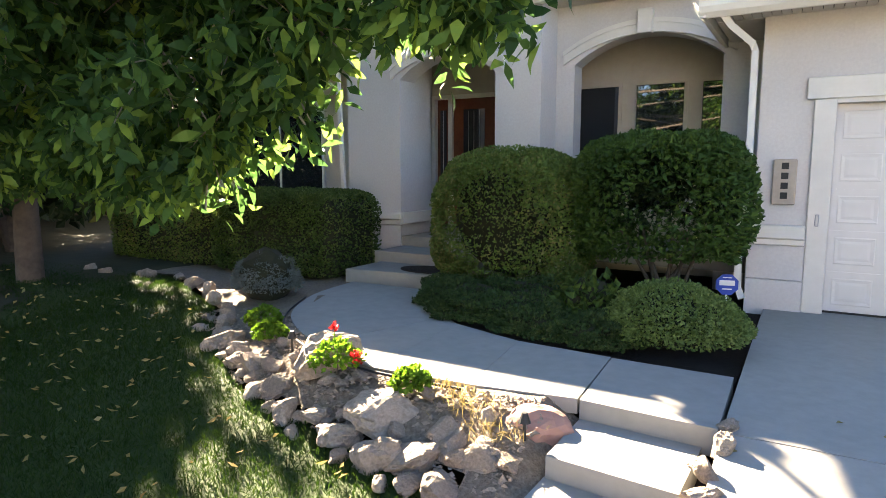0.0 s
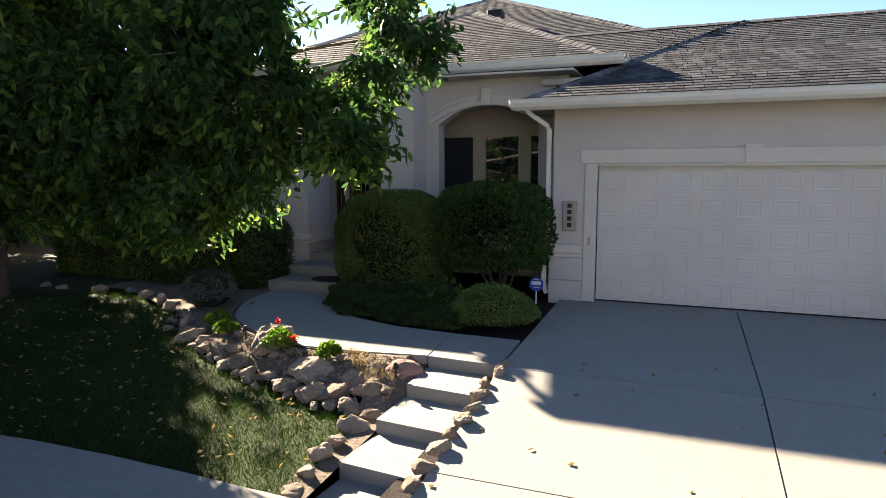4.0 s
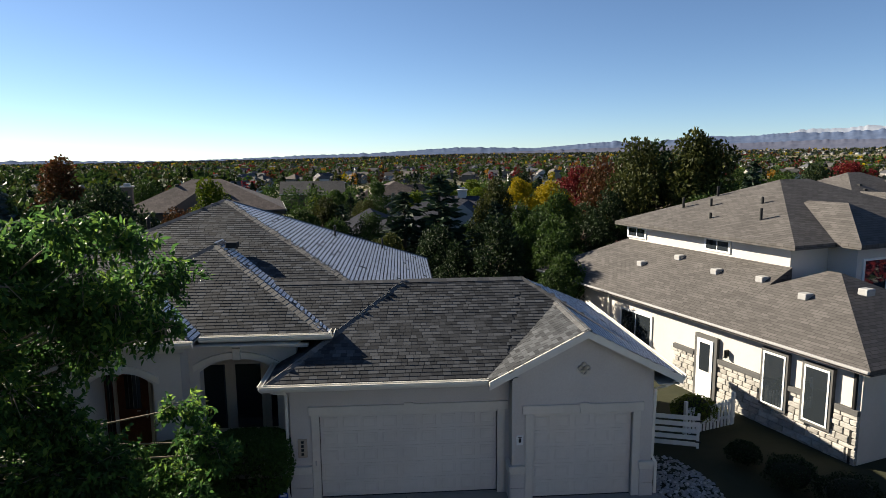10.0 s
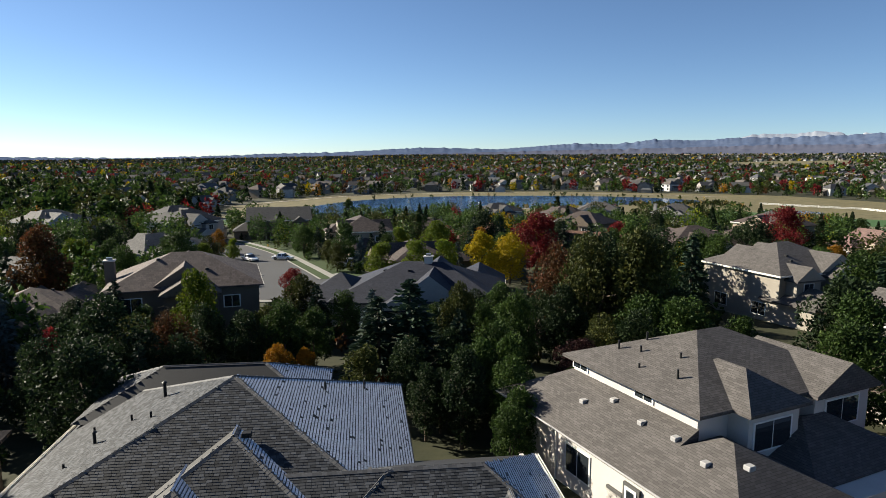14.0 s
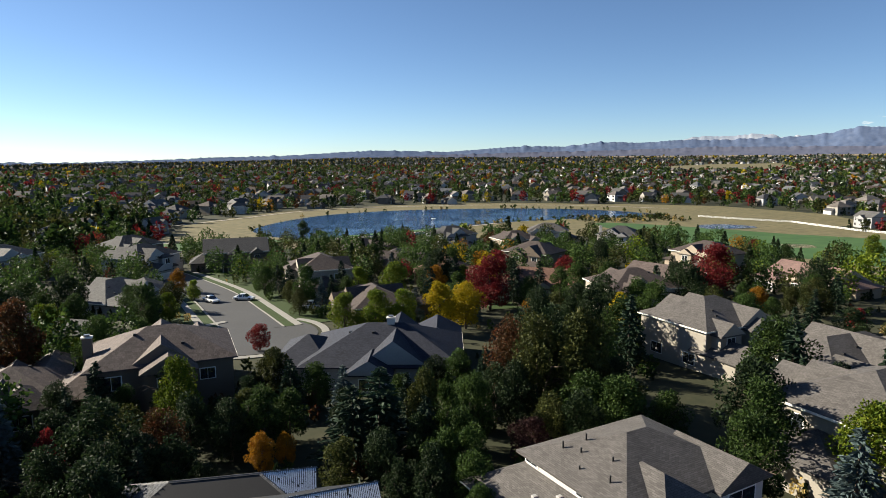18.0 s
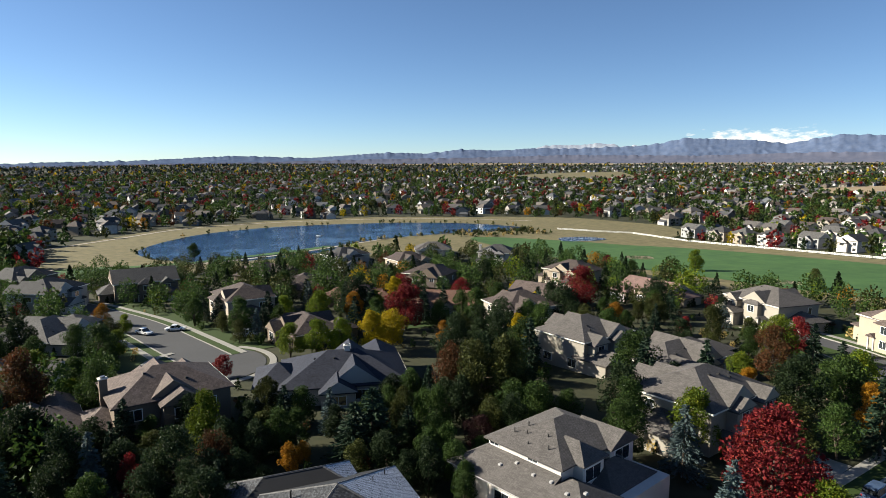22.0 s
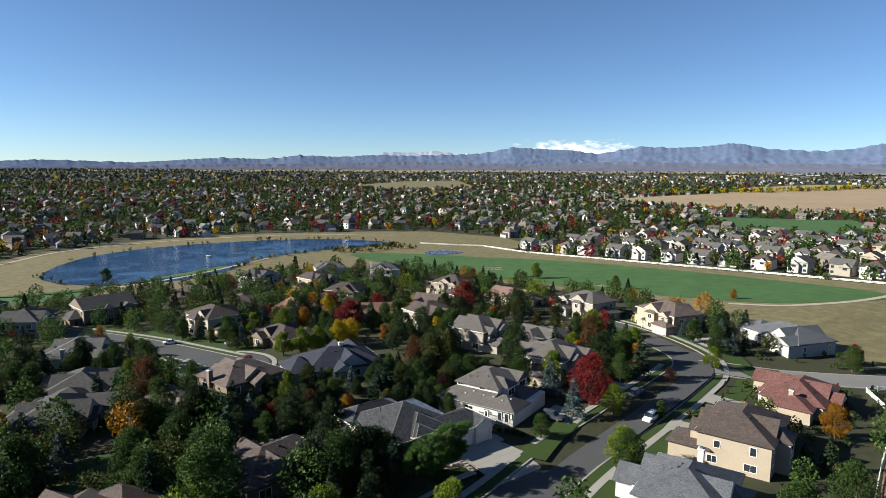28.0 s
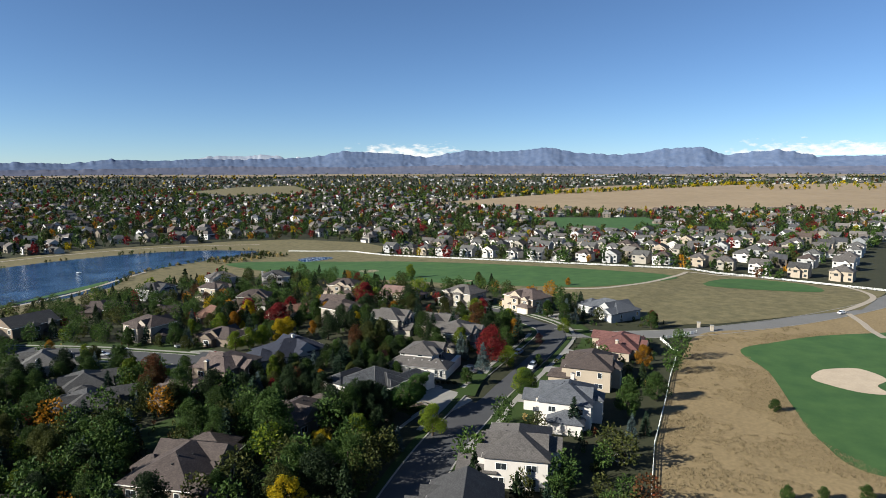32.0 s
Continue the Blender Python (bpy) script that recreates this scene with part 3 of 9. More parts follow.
def sash_window(parent, x0, x1, z0, z1, y, face=-1, frame_mat=None, mid=False, axis="x", label=""):
    """A framed window in a wall that faces along -y (or, with axis 'y', along -x)."""
    fm = frame_mat or M["taupe"]
    w = 0.06

    def bx(a0, b0, c0, a1, b1, c1):
        return box_bm(a0, b0, c0, a1, b1, c1) if axis == "x" else box_bm(b0, a0, c0, b1, a1, c1)
    win = part("window", bx(x0, y - 0.001, z0, x1, y + 0.012, z1), M["glass"], parent, label or "dark reflecting window glass")
    for a0, c0, a1, c1 in ((x0 - w, z0 - w, x1 + w, z0), (x0 - w, z1, x1 + w, z1 + w), (x0 - w, z0, x0, z1), (x1, z0, x1 + w, z1)):
        part("frame", bx(a0, y - 0.05, c0, a1, y + 0.02, c1), fm, win)
    if mid:
        part("frame", bx((x0 + x1) / 2 - 0.02, y - 0.03, z0, (x0 + x1) / 2 + 0.02, y + 0.02, z1), fm, win)
    return win


def our_house():
    H = thing("house", "white stucco one-storey house with a dark shingle roof", "house")
    # garage walls with two openings
    T = 0.2
    bm = bmesh.new()
    box_into(bm, -0.78, 0.0, -0.12, -0.02, T, 3.45)
    box_into(bm, 4.90, 0.0, -0.12, 5.22, T, 3.45)
    box_into(bm, -0.02, 0.0, 2.42, 4.90, T, 3.45)
    part("wall", bm, M["stucco"], H)
    bm = bmesh.new()
    box_into(bm, 5.22, -0.48, -0.2, 5.78, -0.28, 3.3)
    box_into(bm, 8.58, -0.48, -0.2, 9.12, -0.28, 3.3)
    box_into(bm, 5.78, -0.48, 2.44, 8.58, -0.28, 3.3)
    vs = [bm.verts.new(p) for p in ((5.22, -0.48, 3.3), (9.12, -0.48, 3.3), (9.12, -0.48, 3.72), (7.15, -0.48, 4.72), (5.22, -0.48, 3.72))]
    bm.faces.new(vs)
    part("wall", bm, M["stucco"], H)
    part("wall", box_bm(5.22, -0.279, -0.2, 5.42, 0.2, 3.3), M["stucco"], H)
    part("wall", box_bm(8.92, -0.279, -0.2, 9.12, 8.0, 3.6), M["stucco"], H)
    part("wall", box_bm(-0.78, T + 0.001, -0.12, -0.58, 2.4, 3.5), M["stucco"], H)
    door_surround(H, 0.0, 4.88, 0.0, 2.41)
    garage_door(H, 0.0, 4.88, 0.12, 2.41, 9)
    door_surround(H, 5.80, 8.56, -0.48, 2.43)
    garage_door(H, 5.80, 8.56, -0.36, 2.43, 5)
    # wainscot blocks with their cap bands
    for x0, x1, y in ((-0.83, -0.225, 0.0), (5.17, 5.575, -0.48), (8.785, 9.17, -0.48)):
        part("wainscot", box_bm(x0, y - 0.05, -0.2, x1, y - 0.001, 0.36, bevel=0.006), M["stucco"], H)
        part("wainscot", box_bm(x0, y - 0.045, 0.368, x1, y - 0.001, 0.78, bevel=0.006), M["stucco"], H)
        part("band", box_bm(x0 - 0.03, y - 0.08, 0.785, x1, y - 0.001, 0.86, bevel=0.01), M["trim"], H)
        part("band", box_bm(x0 - 0.05, y - 0.11, 0.862, x1, y - 0.001, 1.02, bevel=0.012), M["trim"], H)
    part("wainscot", box_bm(5.15, -0.44, -0.2, 5.219, -0.052, 0.78, bevel=0.006), M["stucco"], H)
    part("band", box_bm(5.11, -0.44, 0.785, 5.219, -0.06, 1.02, bevel=0.012), M["trim"], H)
    # gable ornament: four rings about a centre
    orn = part("gable_ornament", pipe_bm(0.05, 0, 0.05, 14), M["metal"], H, "four-ring cast gable ornament")
    orn.matrix_world = pose(7.17, -0.485, 3.72, 90)
    for k in range(4):
        bm = bmesh.new()
        a = k * math.pi / 2
        n = 16
        for i in range(n):
            t0, t1 = 6.2832 * i / n, 6.2832 * (i + 1) / n
            vs = []
            for t in (t0, t1):
                for r, z in ((0.045, 0.0), (0.045, 0.05), (0.08, 0.05), (0.08, 0.0)):
                    vs.append(bm.verts.new((0.1 * math.cos(a) + r * math.cos(t), 0.1 * math.sin(a) + r * math.sin(t), z)))
            for i0, i1 in ((0, 1), (1, 2), (2, 3)):
                bm.faces.new((vs[i0], vs[i1], vs[i1 + 4], vs[i0 + 4]))
        part("ring", bm, M["metal"], orn)
    # number plate, with plain bars in place of the figures
    pl = part("wall_plaque", box_bm(-0.60, -0.05, 1.26, -0.35, -0.001, 1.79, bevel=0.012), M["sandstone"], H, "tan stone plaque with dark bars")
    for k in range(4):
        part("plaque_bar", box_bm(-0.51, -0.058, 1.33 + 0.115 * k, -0.435, -0.05, 1.405 + 0.115 * k), M["black"], pl)
    pl = part("wall_plaque", box_bm(5.34, -0.505, 1.60, 5.53, -0.481, 1.88, bevel=0.008), M["white"], H, "small white wall plaque with a dark motif")
    part("plaque_bar", box_bm(5.40, -0.512, 1.68, 5.47, -0.505, 1.80), M["black"], pl)
    part("plaque_bar", box_bm(5.385, -0.512, 1.82, 5.485, -0.505, 1.835), M["black"], pl)
    part("latch", box_bm(-0.14, -0.062, 1.02, -0.1, -0.04, 1.16, bevel=0.008), M["metal"], H, "small grey keypad box")
    # porch: two arched fronts, deep set door and windows
    arch_wall(H, -7.6, -3.85, -6.45, -4.62, 0.75, 1.2, 0.5, 3.2, 0.36, 4.4)
    arch_wall(H, -3.85, -0.785, -3.55, -1.38, 1.4, 1.75, -0.1, 3.3, 0.38, 4.36)
    part("wall", box_bm(-4.62, 0.8, -0.1, -3.851, 1.75, 4.4), M["stucco"], H)
    part("porch_pillar", box_bm(-7.6, 0.751, -0.1, -6.451, 1.75, 4.39), M["stucco"], H)
    part("band", box_bm(-7.68, 0.64, 0.80, -6.37, 0.749, 0.92, bevel=0.015), M["trim"], H)
    part("band", box_bm(-7.64, 0.68, 0.70, -6.41, 0.749, 0.795, bevel=0.01), M["trim"], H)
    part("wainscot", box_bm(-7.63, 0.70, -0.1, -6.42, 0.7495, 0.695, bevel=0.006), M["stucco"], H)
    part("band", box_bm(-6.449, 0.7, 0.72, -6.36, 1.7, 0.92, bevel=0.01), M["trim"], H)
    for xx in (-4.05, -8.2):
        part("band", box_bm(xx - 0.1, 0.6, 4.15, xx + 0.3, 0.749, 4.27, bevel=0.012), M["trim"], H)
    part("cornice", box_bm(-4.7, 0.62, 4.12, -3.7, 0.74, 4.27, bevel=0.015), M["trim"], H)
    part("cornice", box_bm(-1.3, 1.25, 4.0, -0.4, 1.398, 4.12, bevel=0.015), M["trim"], H)
    # rear wall of the porch
    bm = bmesh.new()
    yb = 2.7
    box_into(bm, -8.6, yb, -0.1, -7.0, yb + 0.2, 4.2)
    box_into(bm, -5.50, yb, -0.1, -4.02, yb + 0.2, 4.2)
    box_into(bm, -7.0, yb, 3.12, -5.50, yb + 0.2, 4.2)
    box_into(bm, -4.02, yb, 3.14, -0.6, yb + 0.2, 4.2)
    box_into(bm, -4.02, yb, -0.1, -0.6, yb + 0.2, 0.95)
    for a, b in ((-3.18, -2.92), (-2.10, -1.86), (-1.05, -0.6)):
        box_into(bm, a, yb, 0.95, b, yb + 0.2, 3.14)
    part("wall", bm, M["taupe"], H, "beige painted wall at the back of the porch")
    for a, b in ((-4.0, -3.2), (-2.9, -2.12), (-1.84, -1.07)):
        sash_window(H, a, b, 1.0, 3.09, yb + 0.03)
    part("porch_side", box_bm(-7.2, 1.751, 0.4, -7.0, yb - 0.001, 4.2), M["stucco"], H)
    part("porch_ceiling", box_bm(-8.5, 0.8, 4.2, -0.6, 2.95, 4.24), M["soffit"], H)
    dr = part("front_door", box_bm(-6.50, yb + 0.02, 0.53, -5.55, yb + 0.07, 3.06), M["wood_door"], H, "dark red-brown wooden front door")
    part("door_glass", box_bm(-6.27, yb + 0.008, 1.75, -5.80, yb + 0.019, 2.85), M["glass"], dr, "leaded oval glass panel")
    for k in range(3):
        part("leading", box_bm(-6.16 + 0.12 * k, yb + 0.002, 1.78, -6.15 + 0.12 * k, yb + 0.008, 2.82), M["metal"], dr)
    for x0, x1 in ((-6.32, -6.06), (-6.0, -5.74)):
        part("door_panel", box_bm(x0, yb + 0.006, 0.72, x1, yb + 0.019, 1.45, bevel=0.006), M["wood_door"], dr)
    part("door_handle", box_bm(-5.66, yb - 0.04, 1.45, -5.62, yb + 0.019, 1.68, bevel=0.008), M["metal"], dr, "brushed metal lever handle")
    part("mail_label", box_bm(-5.95, yb - 0.002, 1.66, -5.84, yb + 0.005, 1.69), M["white"], dr)
    sl = part("sidelight", box_bm(-6.88, yb + 0.03, 0.56, -6.60, yb + 0.06, 3.06), M["wood_door"], H, "wooden sidelight with leaded glass")
    part("door_glass", box_bm(-6.81, yb + 0.018, 0.85, -6.67, yb + 0.029, 2.85), M["glass"], sl)
    part("leading", box_bm(-6.745, yb + 0.01, 0.85, -6.735, yb + 0.018, 2.85), M["metal"], sl)
    for x0, x1 in ((-6.98, -6.89), (-6.59, -6.51), (-5.54, -5.46)):
        part("door_frame", box_bm(x0, yb - 0.05, 0.5, x1, yb + 0.06, 3.12), M["trim"], H, "cream painted door frame")
    part("door_frame", box_bm(-6.98, yb - 0.05, 3.065, -5.46, yb + 0.06, 3.14), M["trim"], H)
    # wall left of the porch with a tall window, and the outer walls
    part("wall", box_bm(-13.2, 2.0, -0.3, -7.601, 2.2, 4.38), M["stucco"], H)
    sash_window(H, -11.8, -9.3, 0.9, 2.9, 1.985, frame_mat=M["white"], mid=True)
    part("wall", box_bm(-13.2, 2.201, -1.5, -13.0, 19.3, 4.0), M["stucco"], H)
    for y0 in (4.0, 8.0, 12.0):
        sash_window(H, y0, y0 + 1.2, 1.0, 2.5, -13.215, frame_mat=M["white"], axis="y")
    part("wall", box_bm(3.1, 8.0, -0.6, 3.3, 16.9, 3.9), M["stucco"], H)
    part("wall", box_bm(-12.999, 19.1, -1.5, -0.9, 19.3, 4.3), M["stucco"], H)
    part("wall", box_bm(-0.9, 16.7, -1.5, 3.3, 16.9, 3.9), M["stucco"], H)
    part("wall", box_bm(3.301, 7.8, -0.6, 9.12, 8.0, 3.5), M["stucco"], H)
    part("floor_slab", box_bm(-7.6, 0.76, 0.3, -0.79, 2.69, 0.5), M["concrete"], H)
    # roofs
    ez = 3.95
    P = (-4.6, 9.0, 7.8)
    A, B, C, D = (-13.6, 0.9, ez), (3.7, 0.9, ez), (3.7, 17.4, ez), (-13.6, 17.4, ez)
    K1, K2, B, B2 = (-8.0, 0.9, ez), (-8.0, 1.6, 4.283), (2.98, 1.6, 4.283), (3.7, 1.6, ez)
    roof_solid([A, K1, K2, B, B2, C, D], [P], [(0, 1, 2, 3, 7), (3, 4, 5, 7), (5, 6, 7), (6, 0, 7)], "roof", H)
    bF, bFR, bFL = (-4.0, 5.25, 6.5), (0.25, 1.0, 4.38), (-8.25, 1.0, 4.38)
    roof_solid([bFL, bFR, (0.25, 6.5, 4.38), (-8.25, 6.5, 4.38)], [bF, (-4.0, 6.5, 6.5)], [(0, 1, 4), (1, 2, 5, 4), (2, 3, 5), (3, 0, 4, 5)], "roof", H)
    sS, sR, sL = (-5.71, 2.54, 5.67), (-3.38, 0.26, 4.46), (-8.04, 0.26, 4.46)
    roof_solid([sL, sR, (-3.38, 4.5, 4.46), (-8.04, 4.5, 4.46)], [sS, (-5.71, 4.5, 5.67)], [(0, 1, 4), (1, 2, 5, 4), (2, 3, 5), (3, 0, 4, 5)], "roof", H)
    g0, g1, g2, g3 = (-1.35, -0.6, 3.47), (9.75, -0.6, 3.47), (9.75, 8.1, 3.47), (-1.35, 8.1, 3.47)
    r0, r1 = (2.38, 3.75, 5.4), (6.3, 3.75, 5.4)
    roof_solid([g0, (5.0, -0.6, 3.47), (5.0, 1.5, 3.47), (9.75, 1.5, 3.47), g2, g3], [r0, r1], [(0, 1, 7, 6), (1, 2, 7), (2, 3, 7), (3, 4, 7), (4, 5, 6, 7), (5, 0, 6)], "roof", H)
    ga, gb = (7.15, -0.84, 4.86), (7.15, 3.2, 4.86)
    eL, eR, bL, bR = (4.55, -0.84, 3.52), (9.76, -0.84, 3.52), (4.55, 3.2, 3.52), (9.76, 6.0, 3.52)
    bm = bmesh.new()
    vs = [bm.verts.new(p) for p in (eL, ga, eR, bL, gb, bR)] + [bm.verts.new((p[0], p[1], p[2] - 0.16)) for p in (eL, ga, eR, bL, gb, bR)]
    for q in ((0, 3, 4, 1), (1, 4, 5, 2), (6, 7, 10, 9), (7, 8, 11, 10), (0, 1, 7, 6), (1, 2, 8, 7), (2, 5, 11, 8), (5, 4, 10, 11), (4, 3, 9, 10), (3, 0, 6, 9)):
        bm.faces.new([vs[i] for i in q])
    part("roof", bm, M["underlay"], H)
    w0, w1, w2, w3 = (-13.7, 12.6, 4.25), (-0.6, 12.6, 4.25), (-0.6, 19.9, 4.25), (-13.7, 19.9, 4.25)
    v0, v1 = (-10.0, 16.25, 6.05), (-4.3, 16.25, 6.05)
    roof_solid([w0, w1, w2, w3], [v0, v1], [(0, 1, 5, 4), (1, 2, 5), (2, 3, 4, 5), (3, 0, 4)], "roof", H)
    # rake boards of the gable
    for a, b in ((eL, ga), (ga, eR)):
        bm = bmesh.new()
        vs = [bm.verts.new((p[0], y, p[2] + z)) for p in (a, b) for y, z in ((-0.87, 0.02), (-0.87, -0.2), (-0.83, -0.2), (-0.83, 0.02))]
        for q in ((0, 1, 5, 4), (1, 2, 6, 5), (2, 3, 7, 6), (3, 0, 4, 7), (3, 2, 1, 0), (4, 5, 6, 7)):
            bm.faces.new([vs[i] for i in q])
        part("rake_board", bm, M["gutter"], H)
    # soffits and gutters
    board = bpy.data.meshes.new("soffit_board")
    bm = box_bm(0.0, -0.58, 3.425, 0.09, 0.0, 3.445)
    bm.to_mesh(board)
    bm.free()
    board.materials.append(M["soffit"])
    for k in range(64):
        part("soffit_board", board, None, H).location.x = -1.3 + k * 0.1
    part("soffit", box_bm(-1.3, 0.01, 3.42, -0.781, 3.0, 3.45), M["soffit"], H)
    part("soffit", box_bm(-8.0, 0.3, 4.405, -3.4, 1.39, 4.43), M["soffit"], H)
    part("soffit", box_bm(-3.395, 1.02, 4.345, 0.22, 2.3, 4.376), M["soffit"], H)
    part("soffit", box_bm(9.13, -0.8, 3.3, 9.7, 8.0, 3.33), M["soffit"], H)
    gutter_run(H, (-1.4, -0.6, 3.53), (4.62, -0.6, 3.53))
    gutter_run(H, (-1.35, 3.0, 3.53), (-1.35, -0.65, 3.53))
    gutter_run(H, (-3.38, 1.0, 4.46), (0.3, 1.0, 4.46))
    gutter_run(H, (-8.1, 0.26, 4.53), (-3.32, 0.26, 4.53))
    gutter_run(H, (0.25, 1.0, 4.46), (0.25, 1.5, 4.46))
    gutter_run(H, (-13.6, 0.9, 4.02), (-8.2, 0.9, 4.02))
    gutter_run(H, (-13.65, 19.0, 4.02), (-13.65, 0.9, 4.02))
    gutter_run(H, (9.76, -0.8, 3.55), (9.76, 8.0, 3.55))
    for pts in (((-1.18, -0.62, 3.42), (-1.1, -0.45, 3.3), (-0.9, -0.1, 3.14), (-0.86, -0.04, 3.05), (-0.86, -0.04, 1.1), (-0.92, -0.1, 0.98), (-0.9, -0.1, 0.25), (-0.84, -0.16, 0.12)),
                ((9.78, -0.75, 3.42), (9.4, -0.6, 3.2), (9.2, -0.42, 3.05), (9.17, -0.4, 1.1), (9.24, -0.5, 0.95), (9.24, -0.5, 0.05)),
                ((-7.95, 0.3, 4.38), (-7.8, 0.7, 4.0), (-7.72, 0.8, 0.2))):
        part("downspout", tube_bm(pts, 0.075, 0.055), M["gutter"], H, "cream painted downspout")
    # saddle roof between the garage ridge and the main hip, and the front slope carried on to the gable
    n0, n1, n2, n3 = (-2.4, 1.3, 4.313), (0.279, 1.3, 4.313), (0.279, 6.2, 4.313), (-2.4, 6.2, 4.313)
    nL = (-2.4, 3.75, 5.4)
    bm = bmesh.new()
    vs = [bm.verts.new(p) for p in (n0, n1, n2, n3, nL, r0)]
    for f in ((0, 1, 5, 4), (2, 3, 4, 5), (0, 4, 3), (1, 2, 5), (3, 2, 1, 0)):
        bm.faces.new([vs[i] for i in f])
    part("saddle_roof", bm, M["underlay"], H)
    t0, t1, t2, t3 = (5.0, -0.6, 3.47), (8.85, 0.535, 3.973), (9.75, 1.5, 3.47), (5.0, 1.5, 3.3)
    bm = bmesh.new()
    vs = [bm.verts.new(p) for p in (t0, t1, t2, t3, r1)]
    for f in ((0, 1, 4), (1, 2, 4), (2, 3, 4), (3, 0, 4), (3, 2, 1, 0)):
        bm.faces.new([vs[i] for i in f])
    part("valley_roof", bm, M["underlay"], H)
    # shingles
    shingled([[g0, (5.0, -0.6, 3.47), r1, r0]], H, 300, 3)
    shingled([[g0, r0, (-1.35, 8.1, 3.47)], [A, K1, K2, B, P], [bFL, bFR, bF], [bFR, (0.25, 6.5, 4.38), (-4.0, 6.5, 6.5), bF], [sL, sR, sS], [sR, (-3.38, 4.5, 4.46), (-5.71, 4.5, 5.67), sS],
              [eL, ga, gb, bL], [eR, bR, gb, ga], [B, B2, C, P], [A, P, D], [w1, w2, v1], [(9.75, 1.5, 3.47), g2, r1], [w3, w2, v1, v0], [w0, w3, v0], [n0, n1, r0, nL], [t0, t1, r1], [t1, t2, r1]], H, 0, 4)
    caps([(A, P), (B, P), (C, P), (D, P), (bFR, bF), (bFL, bF), (bF, (-4, 6.2, 6.5)), (sR, sS), (sL, sS), (g0, r0), (r0, r1), ((-1.9, 3.75, 5.4), r0), (r1, t1), (ga, gb), (w1, v1), (w2, v1), (v0, v1), (w3, v0)], H)
    # pipes and vents on the roof
    for x, y, h, r in ((-8.4, 11.0, 0.75, 0.08), (-9.4, 9.2, 0.3, 0.05), (-10.6, 8.0, 0.55, 0.07), (-11.2, 6.3, 0.2, 0.05), (-8.2, 8.2, 0.3, 0.05), (-0.6, 11.5, 0.35, 0.05), (1.4, 14.0, 0.3, 0.05), (-11.5, 10.2, 0.25, 0.05), (-2.9, 5.2, 0.0, 0.05)):
        z = max(7.8 - PITCH * max(abs(x + 4.6) * 0.9, abs(y - 9)), 4)
        if h:
            pp = part("vent_pipe", pipe_bm(r, z - 0.2, z + h, 12, x, y), M["black"], H, "dark roof vent pipe")
            if h > 0.4:
                part("rain_cap", pipe_bm(r * 1.7, z + h - 0.02, z + h + 0.06, 12, x, y, r * 0.6), M["black"], pp)
    part("louvre_vent", box_bm(-3.7, 5.3, 6.35, -3.3, 5.65, 6.55, bevel=0.02), M["black"], H, "low dark roof vent")
    return H


our_house()


# ---- foliage ----
M["ash_leaf"] = leafy("ash_leaves", (0.009, 0.03, 0.012), (0.042, 0.098, 0.025), (0.25, 0.36, 0.06), 0.35, 0.4, 0.6)
M["shrub_leaf"] = leafy("shrub_leaves", (0.0312, 0.0668, 0.0178), (0.0535, 0.1114, 0.0250), (0.0980, 0.1604, 0.0356), 0.8, 0.45, 0.3)
M["green_leaf"] = leafy("green_leaves", (0.011, 0.025, 0.007), (0.032, 0.06, 0.013), (0.078, 0.117, 0.026), 0.3)
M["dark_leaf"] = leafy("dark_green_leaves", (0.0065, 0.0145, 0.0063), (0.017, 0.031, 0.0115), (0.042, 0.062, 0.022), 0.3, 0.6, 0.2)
M["olive_leaf"] = leafy("olive_leaves", (0.0177, 0.0250, 0.0072), (0.0427, 0.0515, 0.0129), (0.0903, 0.0833, 0.0209), 0.3)
M["lime_leaf"] = leafy("lime_leaves", (0.0451, 0.0837, 0.0096), (0.0966, 0.1353, 0.0129), (0.1932, 0.1932, 0.0129), 0.3)
M["yellow_leaf"] = leafy("yellow_leaves", (0.1505, 0.1369, 0.0068), (0.3080, 0.2258, 0.0082), (0.4243, 0.2874, 0.0137), 0.3)
M["orange_leaf"] = leafy("orange_leaves", (0.1288, 0.0644, 0.0077), (0.2447, 0.1096, 0.0096), (0.3221, 0.1675, 0.0129), 0.3)
M["red_leaf"] = leafy("red_leaves", (0.0684, 0.0096, 0.0112), (0.1449, 0.0129, 0.0161), (0.2255, 0.0403, 0.0201), 0.3)
M["rust_leaf"] = leafy("rust_leaves", (0.0306, 0.0245, 0.0092), (0.0673, 0.0306, 0.0122), (0.1224, 0.0276, 0.0122), 0.25)
M["plum_leaf"] = leafy("plum_leaves", (0.0185, 0.0095, 0.0106), (0.037, 0.0158, 0.0158), (0.0528, 0.0264, 0.0211), 0.3)
M["spruce"] = leafy("spruce_needles", (0.0083, 0.0195, 0.0111), (0.0167, 0.0320, 0.0181), (0.0278, 0.0487, 0.0278), 0.4, 0.6, 0.1)
M["blue_spruce"] = leafy("blue_spruce_needles", (0.0290, 0.0493, 0.0493), (0.0522, 0.0754, 0.0754), (0.0811, 0.1102, 0.1102), 0.4, 0.6, 0.1)
M["cover_leaf"] = leafy("cover_leaves", (0.012, 0.026, 0.009), (0.026, 0.055, 0.017), (0.075, 0.085, 0.03), 1.8, 0.5, 0.2)
M["hedge_leaf"] = leafy("hedge_leaves", (0.026, 0.05, 0.014), (0.065, 0.115, 0.028), (0.16, 0.19, 0.06), 2.6, 0.5, 0.25)
M["hedge_brown"] = leafy("turning_hedge_leaves", (0.045, 0.08, 0.02), (0.085, 0.138, 0.032), (0.2, 0.165, 0.07), 2.2, 0.55, 0.25)
